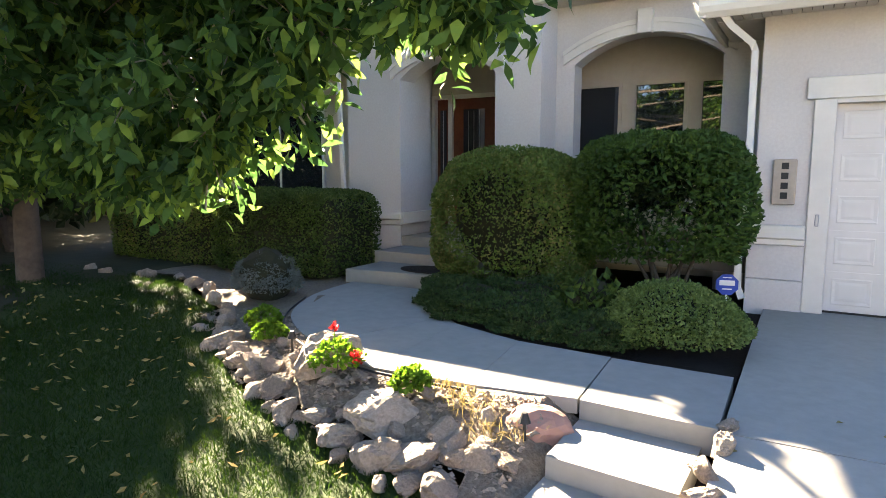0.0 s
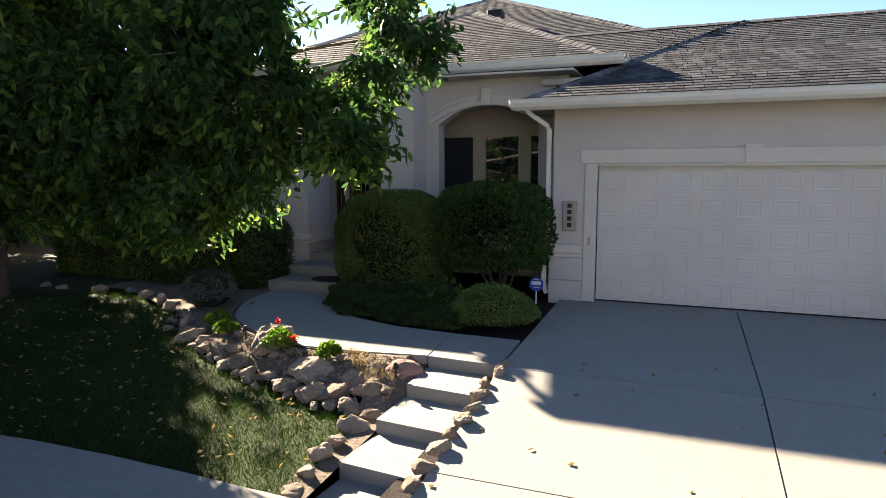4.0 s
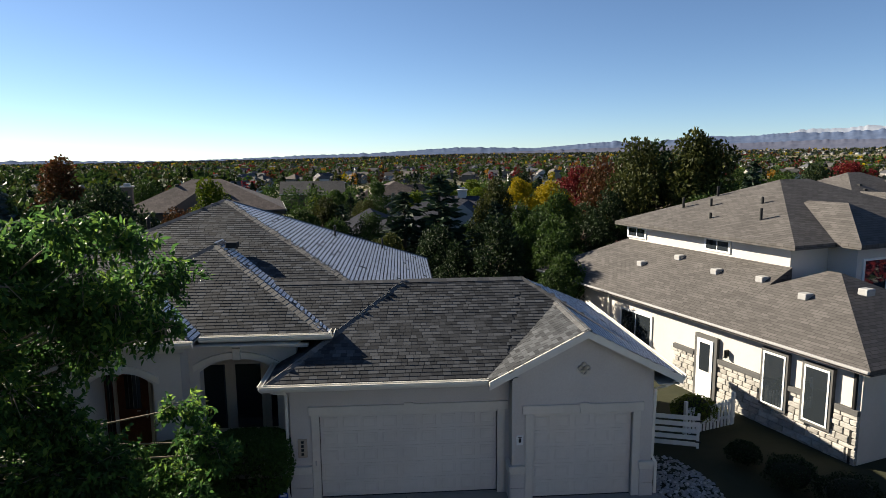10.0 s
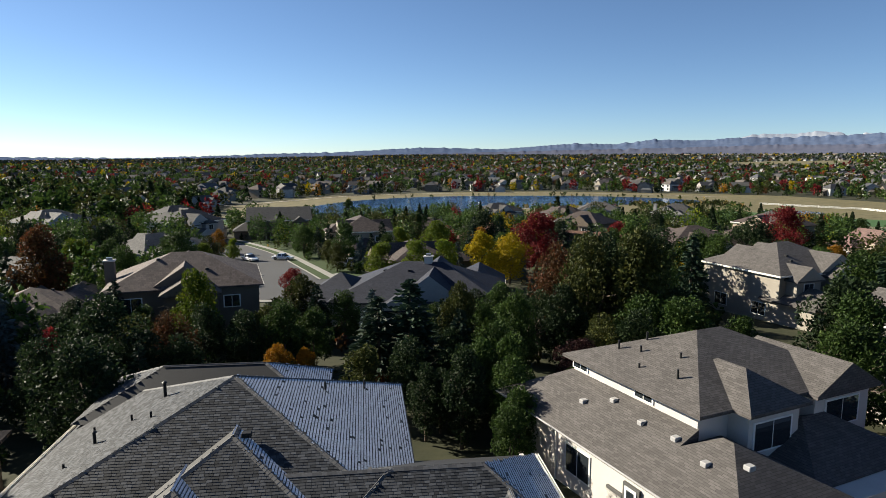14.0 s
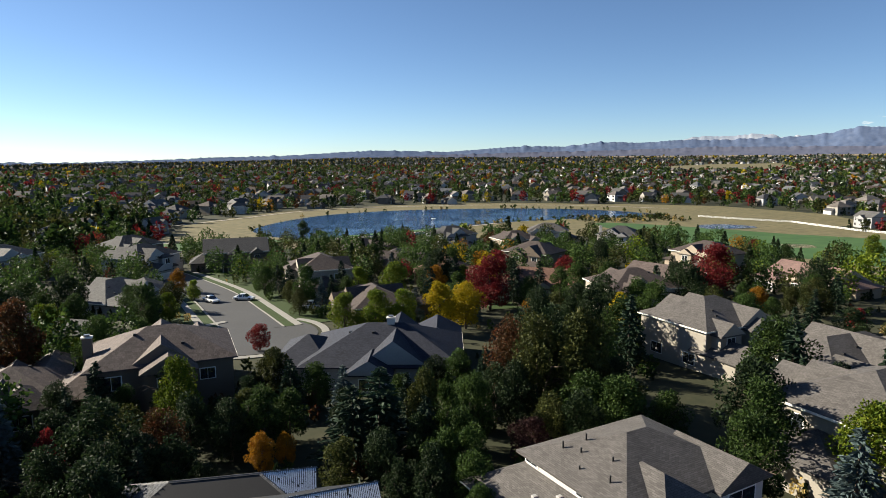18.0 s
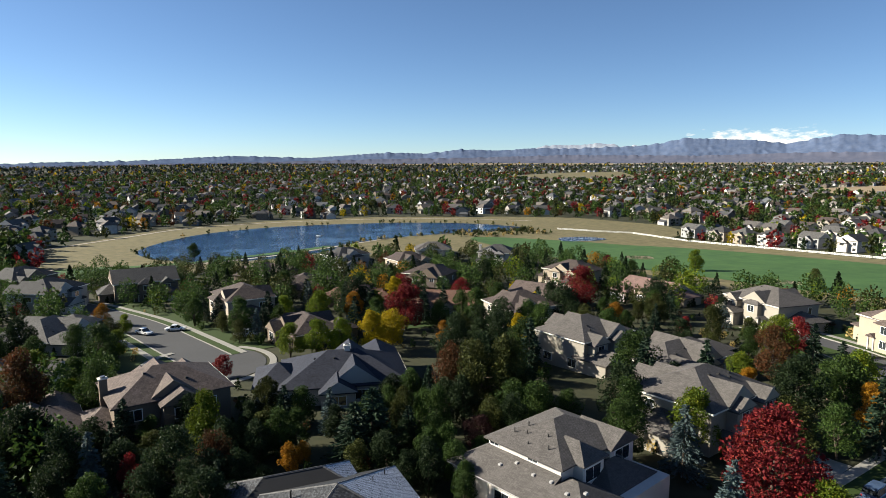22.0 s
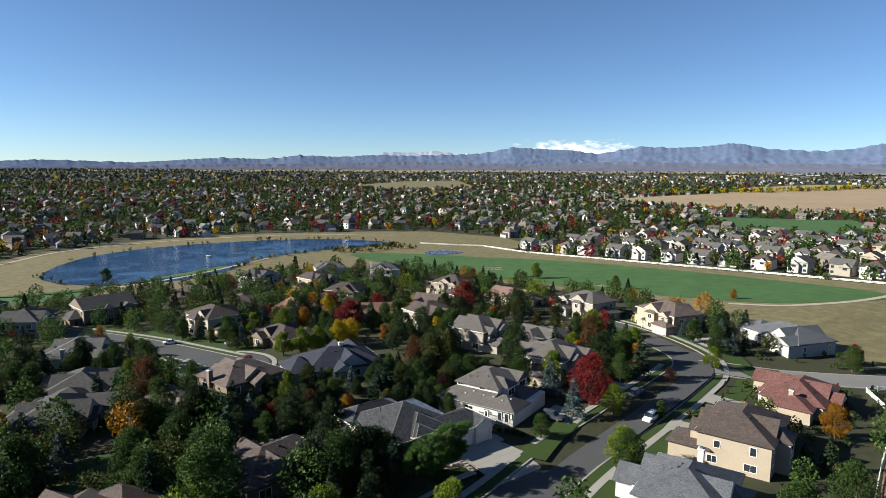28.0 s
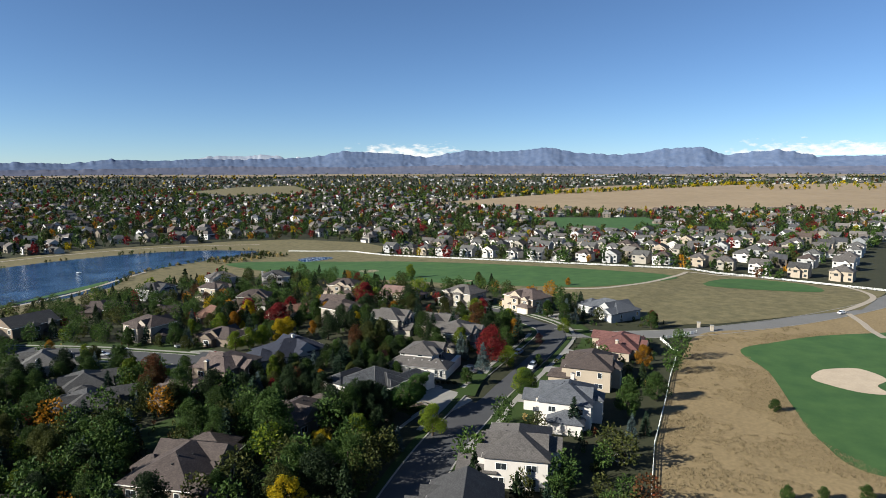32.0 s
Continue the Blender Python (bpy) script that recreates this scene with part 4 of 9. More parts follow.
M["mound_leaf"] = leafy("pale_mound_leaves", (0.045, 0.075, 0.02), (0.095, 0.14, 0.04), (0.2, 0.25, 0.09), 2.0, 0.5, 0.3)
M["juniper"] = leafy("juniper_needles", (0.0475, 0.0634, 0.0594), (0.0792, 0.099, 0.095), (0.1188, 0.1426, 0.1346), 2.0, 0.7, 0.1)
M["flower_leaf"] = leafy("bright_leaves", (0.0594, 0.132, 0.0132), (0.1056, 0.2112, 0.0198), (0.165, 0.2772, 0.033), 3.0, 0.5, 0.4)
M["petal"] = leafy("red_petals", (0.33, 0.0132, 0.0132), (0.429, 0.0198, 0.0198), (0.462, 0.0396, 0.033), 3.0, 0.5, 0.3)
M["straw"] = leafy("dry_grass_blades", (0.1848, 0.132, 0.0462), (0.2772, 0.2046, 0.0792), (0.363, 0.2838, 0.132), 3.0, 0.8, 0.3)
M["bleached"] = leafy("bleached_rough_grass", (0.099, 0.0759, 0.0396), (0.165, 0.1287, 0.0726), (0.2376, 0.1914, 0.1122), 0.12, 0.9, 0.2)
M["blade"] = leafy("lawn_blades", (0.008, 0.022, 0.003), (0.016, 0.037, 0.005), (0.036, 0.06, 0.009), 1.2, 0.6, 0.35)
# green greyed for the far woods: distance haze is put into the leaf colour
M["far_haze_green"] = leafy("haze_greyed_leaves", (0.022, 0.035, 0.024), (0.038, 0.055, 0.036), (0.06, 0.072, 0.044), 0.02, 0.8, 0.0)
# near-black filler behind the foliage; the inner shade is put into its colour
M["hedge_core"] = surface("painted_core_shade", (0.0091, 0.0122, 0.0061), (0.0228, 0.0228, 0.0106), fine=14, broad=1, rough=0.95)


def leaves_np(centres, out, length, width, rng, fold=0.25, spread=0.9):
    """Pointed folded leaves: two triangles each. out: the way each leaf faces or points, loosely."""
    n = len(centres)
    d = np.asarray(out, float) + rng.normal(0, spread, (n, 3))
    d /= np.linalg.norm(d, axis=1)[:, None] + 1e-9
    h = rng.normal(0, 1, (n, 3))
    s = np.cross(d, h)
    s /= np.linalg.norm(s, axis=1)[:, None] + 1e-9
    up = np.cross(s, d)
    L = (length * rng.uniform(0.65, 1.3, n))[:, None]
    W = (width * rng.uniform(0.65, 1.3, n))[:, None]
    c = np.asarray(centres, float)
    v = np.stack([c - d * L / 2, c - s * W / 2 + up * W * fold, c + d * L / 2, c + s * W / 2 + up * W * fold], 1).reshape(-1, 3)
    b = np.arange(n)[:, None] * 4
    f = np.concatenate([b + [[0, 1, 2]], b + [[0, 2, 3]]], 1).reshape(-1, 3)
    return v, f


def blades_np(centres, out, length, width, rng):
    """Long oval leaves with a bent midrib: four triangles each."""
    n = len(centres)
    d = np.asarray(out, float) + rng.normal(0, 0.5, (n, 3))
    d /= np.linalg.norm(d, axis=1)[:, None] + 1e-9
    s = np.cross(d, rng.normal(0, 1, (n, 3)))
    s /= np.linalg.norm(s, axis=1)[:, None] + 1e-9
    up = np.cross(s, d)
    L, W = (length * rng.uniform(0.65, 1.3, n))[:, None], (width * rng.uniform(0.7, 1.25, n))[:, None]
    c = np.asarray(centres, float)
    v = np.stack([c - d * L / 2, c - d * L * 0.1 - s * W / 2 + up * W * 0.2, c - d * L * 0.1 + s * W / 2 + up * W * 0.2, c + d * L * 0.22 - s * W * 0.34 + up * W * 0.1, c + d * L * 0.22 + s * W * 0.34 + up * W * 0.1, c + d * L / 2 - up * W * 0.3], 1).reshape(-1, 3)
    f = (np.arange(n)[:, None, None] * 6 + np.array([(0, 2, 1), (1, 2, 4), (1, 4, 3), (3, 4, 5)])[None]).reshape(-1, 3)
    return v, f


def tubes_np(segments, sides=5):
    """Tapered limbs: segments of (a, b, ra, rb)."""
    V, F = [], []
    for a, b, ra, rb in segments:
        a, b = np.array(a, float), np.array(b, float)
        d = b - a
        d /= np.linalg.norm(d) + 1e-9
        h = np.array((0, 0, 1.0)) if abs(d[2]) < 0.9 else np.array((1.0, 0, 0))
        s = np.cross(d, h)
        s /= np.linalg.norm(s)
        t = np.cross(d, s)
        k = len(V)
        for c, r in ((a, ra), (b, rb)):
            for i in range(sides):
                an = 6.2832 * i / sides
                V.append(c + r * (s * math.cos(an) + t * math.sin(an)))
        for i in range(sides):
            j = (i + 1) % sides
            F.append((k + i, k + j, k + sides + j, k + sides + i))
    return np.array(V), np.array(F)


def blob_bm(r, seed, detail=2, rough=0.18, flat=1.0):
    """An uneven lump."""
    bm = bmesh.new()
    bmesh.ops.create_icosphere(bm, subdivisions=detail, radius=1.0)
    for v in bm.verts:
        n = noise.noise(v.co * 1.3 + Vector((seed * 7.1, 0, 0))) + 0.5 * noise.noise(v.co * 3.1 + Vector((0, seed * 3.3, 0)))
        v.co *= 1 + rough * n
        v.co = Vector((v.co.x * r[0], v.co.y * r[1], v.co.z * r[2]))
    return bm


def box_surface(lo, hi, n, rng, power=6.0):
    """Points on and just under the skin of a softened box (no bottom), with the outward way."""
    lo, hi = np.array(lo, float), np.array(hi, float)
    c, h = (lo + hi) / 2, (hi - lo) / 2
    p = rng.uniform(-1, 1, (n, 3))
    q = np.sign(p) * np.abs(p) ** 0.8
    areas = np.array([h[1] * h[2], h[0] * h[2], h[0] * h[1]])
    ax = rng.choice(3, n, p=areas / areas.sum())
    sgn = np.where(rng.random(n) < 0.5, -1.0, 1.0)
    sgn = np.where(ax == 2, 1.0, sgn)
    q[np.arange(n), ax] = sgn
    r = (np.abs(q) ** power).sum(1) ** (1 / power)
    q = q / r[:, None] * rng.uniform(0.88, 1.03, n)[:, None]
    out = np.zeros((n, 3))
    out[np.arange(n), ax] = sgn
    lump = np.array([noise.noise(Vector(a) * 2.2) for a in (c + q * h)])
    return c + q * h * (1 + 0.06 * lump[:, None]), out


def dome_surface(c, r, n, rng, low=-0.35, lump=0.12):
    d = rng.normal(0, 1, (n, 3))
    d /= np.linalg.norm(d, axis=1)[:, None]
    d[:, 2] = np.where(d[:, 2] < low, -d[:, 2] * 0.5, d[:, 2])
    d /= np.linalg.norm(d, axis=1)[:, None]
    k = rng.uniform(0.86, 1.03, n)
    nz = np.array([noise.noise(Vector(a) * 2.4 + Vector(c)) for a in d])
    p = np.array(c) + d * np.array(r) * (k * (1 + lump * nz))[:, None]
    return p, d


def shrub(name, label, at, pts, out, leaf, size, material, core=None, stems=(), category="shrub", group="", spread=0.8):
    rng = np.random.default_rng(int(abs(at[0] * 31 + at[1] * 17) * 10) % 9973)
    t = thing(name, label, category, at, group=group)
    o = np.array(at)
    v, f = leaves_np(pts - o, out, size[0], size[1], rng, 0.25, spread)
    part("foliage", mesh_np("foliage", v, f, material), None, t)
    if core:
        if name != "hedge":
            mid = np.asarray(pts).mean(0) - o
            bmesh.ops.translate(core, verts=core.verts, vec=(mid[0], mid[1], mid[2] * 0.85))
        part("core", core, M["hedge_core"], t, "solid core coloured dark for inner shade")
    if stems:
        for s in stems:
            v, f = tubes_np([s], 6)
            part("stem", mesh_np("stem", v, f, M["bark"]), None, t, "bare woody stem")
    return t


# ---- front garden and drive ----
M["soil"] = surface("bed_soil", (0.0684, 0.0494, 0.0365), (0.228, 0.1824, 0.1368), fine=30, broad=3, rough=0.95, relief=0.9, dist=0.03)
M["mulch"] = surface("dark_mulch", (0.0091, 0.0068, 0.0061), (0.0304, 0.0213, 0.0167), fine=30, broad=3, rough=0.95, relief=0.9, dist=0.03)
M["rock"] = by_piece("garden_rock", [(0.23, 0.172, 0.13), (0.32, 0.255, 0.2), (0.185, 0.145, 0.117)], fine=11, rough=0.95, relief=0.9, dist=0.03, source="object")
M["red_rock"] = surface("red_sandstone", (0.2584, 0.1292, 0.0988), (0.3192, 0.1748, 0.1368), fine=9, broad=2, rough=0.9, relief=0.5, dist=0.02)
M["cobble"] = by_piece("river_stone", [(0.3192, 0.3116, 0.304), (0.228, 0.2204, 0.2128), (0.418, 0.4028, 0.38)], fine=12, rough=0.8, relief=0.2, dist=0.01)
M["drive"] = surface("drive_concrete", (0.215, 0.205, 0.185), (0.265, 0.253, 0.23), fine=9, broad=0.35, rough=0.85, relief=0.15, dist=0.004)


def slab_bm(outline, top, depth):
    """A slab over a plan outline whose top follows the height function; edges slightly eased."""
    bm = bmesh.new()
    hi = [bm.verts.new((x, y, top(x, y))) for x, y in outline]
    lo = [bm.verts.new((x, y, top(x, y) - depth)) for x, y in outline]
    n = len(outline)
    bm.faces.new(hi)
    bm.faces.new(lo[::-1])
    for i in range(n):
        bm.faces.new((hi[i], lo[i], lo[(i + 1) % n], hi[(i + 1) % n]))
    return bm


def drive_z(x, y):
    """Nearly level before the garage, then falling to the street."""
    return 0.012 * y if y > -4.09 else -0.049 + 0.105 * (y + 4.09)


def yard_z(x, y):
    """Front lawn and bed: from the walk's level down to the pavement."""
    z = float(np.interp(y, [-8.5, -7.0, -5.4, -4.4, -3.4, 1.0], [-0.64, -0.58, -0.46, -0.3, -0.1, -0.04]))
    if -6.9 < x < -1.6:        # the bed slopes up to the walk's edge
        lo = float(np.interp(x, [-6.9, -5.8, -4.6, -3.3, -1.6], [-3.1, -3.9, -4.6, -4.9, -5.3]))
        hi = float(np.interp(x, [-6.9, -5.9, -5.0, -4.3, -3.35, -2.4, -1.6], [-1.5, -2.45, -3.7, -4.18, -4.5, -4.45, -4.3]))
        if y > lo:
            u = min(1.0, (y - lo) / max(0.05, hi - lo))
            z0 = float(np.interp(lo, [-8.5, -7.0, -5.4, -4.4, -3.4, 1.0], [-0.64, -0.58, -0.46, -0.3, -0.1, -0.04]))
            z = z0 + (-0.045 - z0) * u
    return z


def front_garden():
    drive = tagged(new("driveway"), "pale concrete driveway in jointed slabs", "driveway", kind="structure")
    ys = [-0.02, -4.09, -6.45, -9.75, -13.0]
    right = {-0.02: 9.3, -4.09: 10.0, -6.45: 10.5, -9.75: 11.4, -13.0: 13.0}
    left = {-0.02: -0.62, -4.09: -0.58, -6.45: -0.56, -9.75: -0.6, -13.0: -1.6}
    g = 0.008
    for a, b in zip(ys, ys[1:]):
        def mid(x0, y):
            return x0 - 0.06 * (-y)
        cols = [(lambda y: left[y], lambda y: 2.33), (lambda y: 2.33, lambda y: mid(5.25, y)), (lambda y: mid(5.25, y), lambda y: mid(5.7, y)), (lambda y: mid(5.7, y), lambda y: right[y])]
        for l, r in cols:
            o = [(l(b) + g, b + g), (r(b) - g, b + g), (r(a) - g, a - g), (l(a) + g, a - g)]
            part("slab", slab_bm(o, drive_z, 0.12), M["drive"], drive)
    part("slab", slab_bm([(-0.05, 0.0), (4.93, 0.0), (4.93, 0.25), (-0.05, 0.25)], lambda x, y: -0.004, 0.1), M["drive"], drive)
    part("slab", slab_bm([(5.75, -0.45), (8.6, -0.45), (8.6, -0.03), (5.75, -0.03)], lambda x, y: -0.012, 0.1), M["drive"], drive)
    part("joint_filler", slab_bm([(-1.4, -12.9), (12.8, -12.9), (9.1, -0.05), (-0.5, -0.05)], lambda x, y: drive_z(x, y) - 0.03, 0.06), M["mulch"], drive, "dark joints between slabs")
    # curved front walk
    walkway = tagged(new("front_walk"), "curved concrete front walk in slabs", "path", kind="structure")
    outer = [(-6.15, -1.0), (-6.0, -2.0), (-5.55, -2.9), (-5.0, -3.45), (-4.3, -3.9), (-3.35, -4.22), (-2.42, -4.18), (-1.57, -4.05)]
    inner = [(-4.75, -1.0), (-4.62, -1.35), (-4.3, -1.75), (-3.95, -2.08), (-3.75, -2.28), (-3.47, -2.5), (-2.6, -2.8), (-1.65, -2.88)]
    cuts = [(0, 4), (4, 5), (5, 6), (6, 7)]

    def walk_z(x, y):
        return -0.02
    for a, b in cuts:
        o = curved(outer[a:b + 1], 5, False)
        i = curved(inner[a:b + 1], 5, False)
        ring = o + i[::-1]
        c = (sum(p[0] for p in ring) / len(ring), sum(p[1] for p in ring) / len(ring))
        ring = [(c[0] + (x - c[0]) * 0.996, c[1] + (y - c[1]) * 0.996) for x, y in ring]
        part("slab", slab_bm(ring[::-1], walk_z, 0.12), M["concrete"], walkway)
    part("slab", slab_bm([(-1.64, -2.9), (-1.55, -4.06), (-0.592, -4.12), (-0.625, -2.93)], walk_z, 0.2), M["concrete"], walkway)
    # porch steps and mat
    steps = tagged(new("porch_steps"), "concrete porch steps", "steps", kind="structure")
    part("step", slab_bm(curved([(-6.3, -0.98), (-4.35, -0.75), (-4.2, 0.1), (-6.3, 0.1)], 1), lambda x, y: 0.16, 0.3), M["concrete"], steps)
    part("step", slab_bm([(-6.44, -0.05), (-4.4, -0.05), (-4.4, 0.74), (-6.44, 0.74)], lambda x, y: 0.33, 0.4), M["concrete"], steps)
    mat = thing("door_mat", "dark oval rubber door mat on the step", "mat", (-5.1, -0.45, 0.16))
    part("mat", slab_bm([(0.5 * math.cos(a), 0.3 * math.sin(a)) for a in np.arange(0, 6.28, 0.3)], lambda x, y: 0.018, 0.018), M["mulch"], mat)
    # garden steps down to the pavement
    gs = tagged(new("garden_steps"), "four broad concrete garden steps", "steps", kind="structure")
    for k in range(4):
        y0 = -4.02 - 0.74 * k
        part("step", slab_bm([(-1.54 - 0.03 * k, y0 - 0.74), (-0.7 - 0.02 * k, y0 - 0.82), (-0.68, y0 + 0.25), (-1.55, y0 + 0.2)], lambda x, y, z=-0.17 - 0.155 * k: z, 0.3), M["concrete"], gs)
    # lawn, bed, mulch
    for nm, o, m, lab, cat, lift in (
            ("lawn", [(-22, -7.05), (-1.75, -7.0), (-1.8, -5.3), (-2.3, -5.1), (-3.3, -4.9), (-4.6, -4.6), (-5.8, -3.9), (-6.6, -3.2), (-9, -2.0), (-14, -2.2), (-22, -3)], M["lawn"], "shaded green front lawn with fallen leaves", "lawn", 0.0),
            ("flower_bed", [(-1.55, -4.0), (-1.6, -7.0), (-1.9, -6.8), (-2.0, -5.0), (-3.3, -4.8), (-4.6, -4.5), (-5.9, -3.7), (-6.7, -3.0), (-9.2, -1.8), (-13, -2), (-13, 2.0), (-6.3, 0.7), (-6.2, -1.0), (-5.4, -3.0), (-4.3, -3.85), (-3.3, -4.2)], M["soil"], "dry stony flower bed edged with rocks", "flower bed", 0.012),
            ("shrub_bed", [(-0.62, -0.02), (-0.62, -2.95), (-1.65, -2.85), (-2.6, -2.77), (-3.5, -2.45), (-4.7, -1.1), (-4.3, -0.3), (-4.6, 0.72), (-3.85, 1.38), (-0.8, 1.38), (-0.8, -0.02)], M["mulch"], "dark mulched bed under the shrubs", "flower bed", -0.02)):
        bm = bmesh.new()
        bm.faces.new([bm.verts.new((x, y, 0)) for x, y in o])
        for lo, hi, nrm in ((min(p[0] for p in o), max(p[0] for p in o), (1, 0, 0)), (min(p[1] for p in o), max(p[1] for p in o), (0, 1, 0))):
            for c in np.arange(lo + 0.35, hi, 0.35):
                bmesh.ops.bisect_plane(bm, geom=bm.verts[:] + bm.edges[:] + bm.faces[:], plane_co=(c, 0, 0) if nrm[0] else (0, c, 0), plane_no=nrm)
        bmesh.ops.triangulate(bm, faces=bm.faces[:])
        for v in bm.verts:
            v.co.z = yard_z(v.co.x, v.co.y) + lift + 0.03 * noise.noise(v.co * 1.7) + (0.02 * noise.noise(v.co * 6) if nm != "lawn" else 0)
        bmesh.ops.recalc_face_normals(bm, faces=bm.faces)
        if sum(f.normal.z for f in bm.faces) < 0:
            bmesh.ops.reverse_faces(bm, faces=bm.faces)
        me = bpy.data.meshes.new(nm)
        bm.to_mesh(me)
        bm.free()
        me.materials.append(m)
        tagged(new(nm, me), lab, cat, kind="structure")
    # grass blades
    rng = np.random.default_rng(11)
    n = 125000
    x, y = rng.uniform(-13, -1.8, n), rng.uniform(-7.0, -2.0, n)
    edge = np.interp(x, [-13, -9, -6.6, -5.8, -4.6, -3.3, -2.3, -1.8], [-2.2, -2.0, -3.2, -3.9, -4.6, -4.9, -5.1, -5.3])
    near = rng.random(n) < np.where(x > -9, 1.0, 0.5)
    k = (y < edge) & near
    x, y = x[k], y[k]
    z = np.array([yard_z(a, b) for a, b in zip(x, y)])
    v, f = leaves_np(np.stack([x, y, z + 0.035], 1), np.tile((0, 0, 1.0), (len(x), 1)), 0.06, 0.0075, rng, 0.3, 0.5)
    tagged(new("grass", mesh_np("grass", v, f, M["blade"])), "short green lawn grass", "grass", kind="stuff")
    x, y = rng.uniform(-12, -1.9, 420), rng.uniform(-6.9, -3.0, 420)
    k = y < np.interp(x, [-12, -6.6, -4.6, -1.9], [-3, -3.4, -4.8, -5.4])
    x, y = x[k], y[k]
    v, f = leaves_np(np.stack([x, y, np.array([yard_z(a, b) for a, b in zip(x, y)]) + 0.075], 1), np.tile((0.5, 0.5, 0.05), (len(x), 1)), 0.075, 0.035, rng, 0.25, 0.35)
    tagged(new("fallen_leaves", mesh_np("fallen_leaves", v, f, M["straw"])), "dry fallen leaves scattered on the lawn", "leaves", kind="stuff")
    x, y = rng.uniform(-1.6, 4, 40), rng.uniform(-7, -3.2, 40)
    zz = np.array([drive_z(a, b) for a, b in zip(x, y)]) + 0.012
    k = x > -0.5
    v, f = leaves_np(np.stack([x, y, zz], 1)[k], np.tile((0.5, 0.5, 0.02), (k.sum(), 1)), 0.07, 0.035, rng, 0.2, 0.1)
    tagged(new("fallen_leaves", mesh_np("fallen_leaves", v, f, M["straw"])), "a few dry leaves on the driveway", "leaves", kind="stuff")
    # rocks
    shapes = []
    for k in range(9):
        bm = bmesh.new()
        rk = random.Random(40 + k)
        for _ in range(15):
            q = Vector((rk.gauss(0, 1), rk.gauss(0, 1), rk.gauss(0, 1))).normalized() * rk.uniform(0.82, 1.0)
            bm.verts.new((q.x, q.y * 0.72, q.z * 0.6))
        hull = bmesh.ops.convex_hull(bm, input=bm.verts[:])
        bmesh.ops.delete(bm, geom=[g for g in hull["geom_interior"] if isinstance(g, bmesh.types.BMVert)], context="VERTS")
        bmesh.ops.triangulate(bm, faces=bm.faces[:])
        bmesh.ops.subdivide_edges(bm, edges=bm.edges[:], cuts=4, use_grid_fill=True)
        bmesh.ops.smooth_vert(bm, verts=bm.verts[:], factor=0.5, use_axis_x=True, use_axis_y=True, use_axis_z=True)
        bmesh.ops.smooth_vert(bm, verts=bm.verts[:], factor=0.5, use_axis_x=True, use_axis_y=True, use_axis_z=True)
        bmesh.ops.triangulate(bm, faces=bm.faces[:])
        for v in bm.verts:
            q = v.co + Vector((k * 3.0, 0, 0))
            v.co *= 1.06 + 0.2 * noise.noise(q * 1.9) - 0.22 * abs(noise.noise(q * 3.7)) + 0.07 * noise.noise(q * 9)
        me = bpy.data.meshes.new("rock")
        bmesh.ops.recalc_face_normals(bm, faces=bm.faces)
        bm.to_mesh(me)
        bm.free()
        me.materials.append(M["rock"])
        shapes.append(me)
    rr = random.Random(4)
    spots = [(-6.05, -3.55, .22), (-6.15, -3.3, .3), (-5.75, -3.75, .24), (-5.55, -3.95, .3), (-5.2, -4.05, .2), (-5.0, -4.3, .24), (-4.7, -4.35, .27), (-4.35, -4.6, .2), (-4.1, -4.6, .27),
             (-3.8, -4.35, .4), (-3.75, -4.8, .26), (-3.45, -4.8, .22), (-3.15, -4.9, .3), (-2.85, -4.75, .36), (-2.7, -5.05, .3), (-2.4, -5.0, .28), (-2.3, -4.75, .2), (-2.1, -5.15, .22),
             (-1.95, -4.9, .22), (-2.1, -4.55, .16), (-1.78, -5.25, .2), (-1.82, -5.55, .24), (-1.85, -5.9, .2), (-1.86, -6.2, .22), (-1.8, -6.5, .2), (-1.78, -4.85, .17),
             (-0.56, -4.0, .17), (-0.55, -4.3, .19), (-0.58, -4.6, .16), (-0.56, -4.9, .2), (-0.57, -5.2, .17), (-0.58, -5.5, .19), (-0.6, -5.8, .16), (-0.6, -6.1, .2), (-0.62, -6.4, .17),
             (-7.0, -2.9, .24), (-7.6, -2.5, .22), (-8.2, -2.3, .26), (-8.9, -2.0, .2), (-9.6, -2.1, .24), (-10.4, -2.3, .22), (-11.0, -2.2, .25), (-6.5, -3.1, .2), (-3.3, -4.45, .14), (-4.6, -4.0, .13), (-2.9, -4.4, .12), (-5.3, -3.6, .12), (-4.9, -3.9, .1), (-4.2, -4.25, .12), (-3.6, -4.5, .13), (-2.6, -4.5, .13), (-2.35, -4.5, .1), (-2.0, -4.75, .13), (-5.7, -3.4, .12), (-2.5, -5.25, .15), (-3.0, -5.1, .14), (-3.55, -5.0, .13), (-1.75, -6.8, .17), (-0.62, -6.7, .15)]
    spots += [(x, float(np.interp(x, [-6.6, -5.8, -4.6, -3.3, -1.8], [-3.35, -3.95, -4.6, -4.92, -5.2])) + rr.uniform(-0.1, 0.34), rr.uniform(0.1, 0.2)) for x in np.arange(-6.4, -1.8, 0.11)]
    for k, (x, y, r) in enumerate(spots):
        z = yard_z(x, y) if x < -1 else drive_z(x, y) - 0.02
        ob = new("rock", shapes[k % 9])
        s = r * rr.uniform(0.72, 1.0)
        ob.matrix_world = pose(x, y, z + r * 0.22, rr.uniform(-15, 15), rr.uniform(-15, 15), rr.uniform(0, 360)) @ Matrix.Diagonal((s, s * rr.uniform(0.85, 1.1), s * rr.uniform(0.85, 1.2), 1))
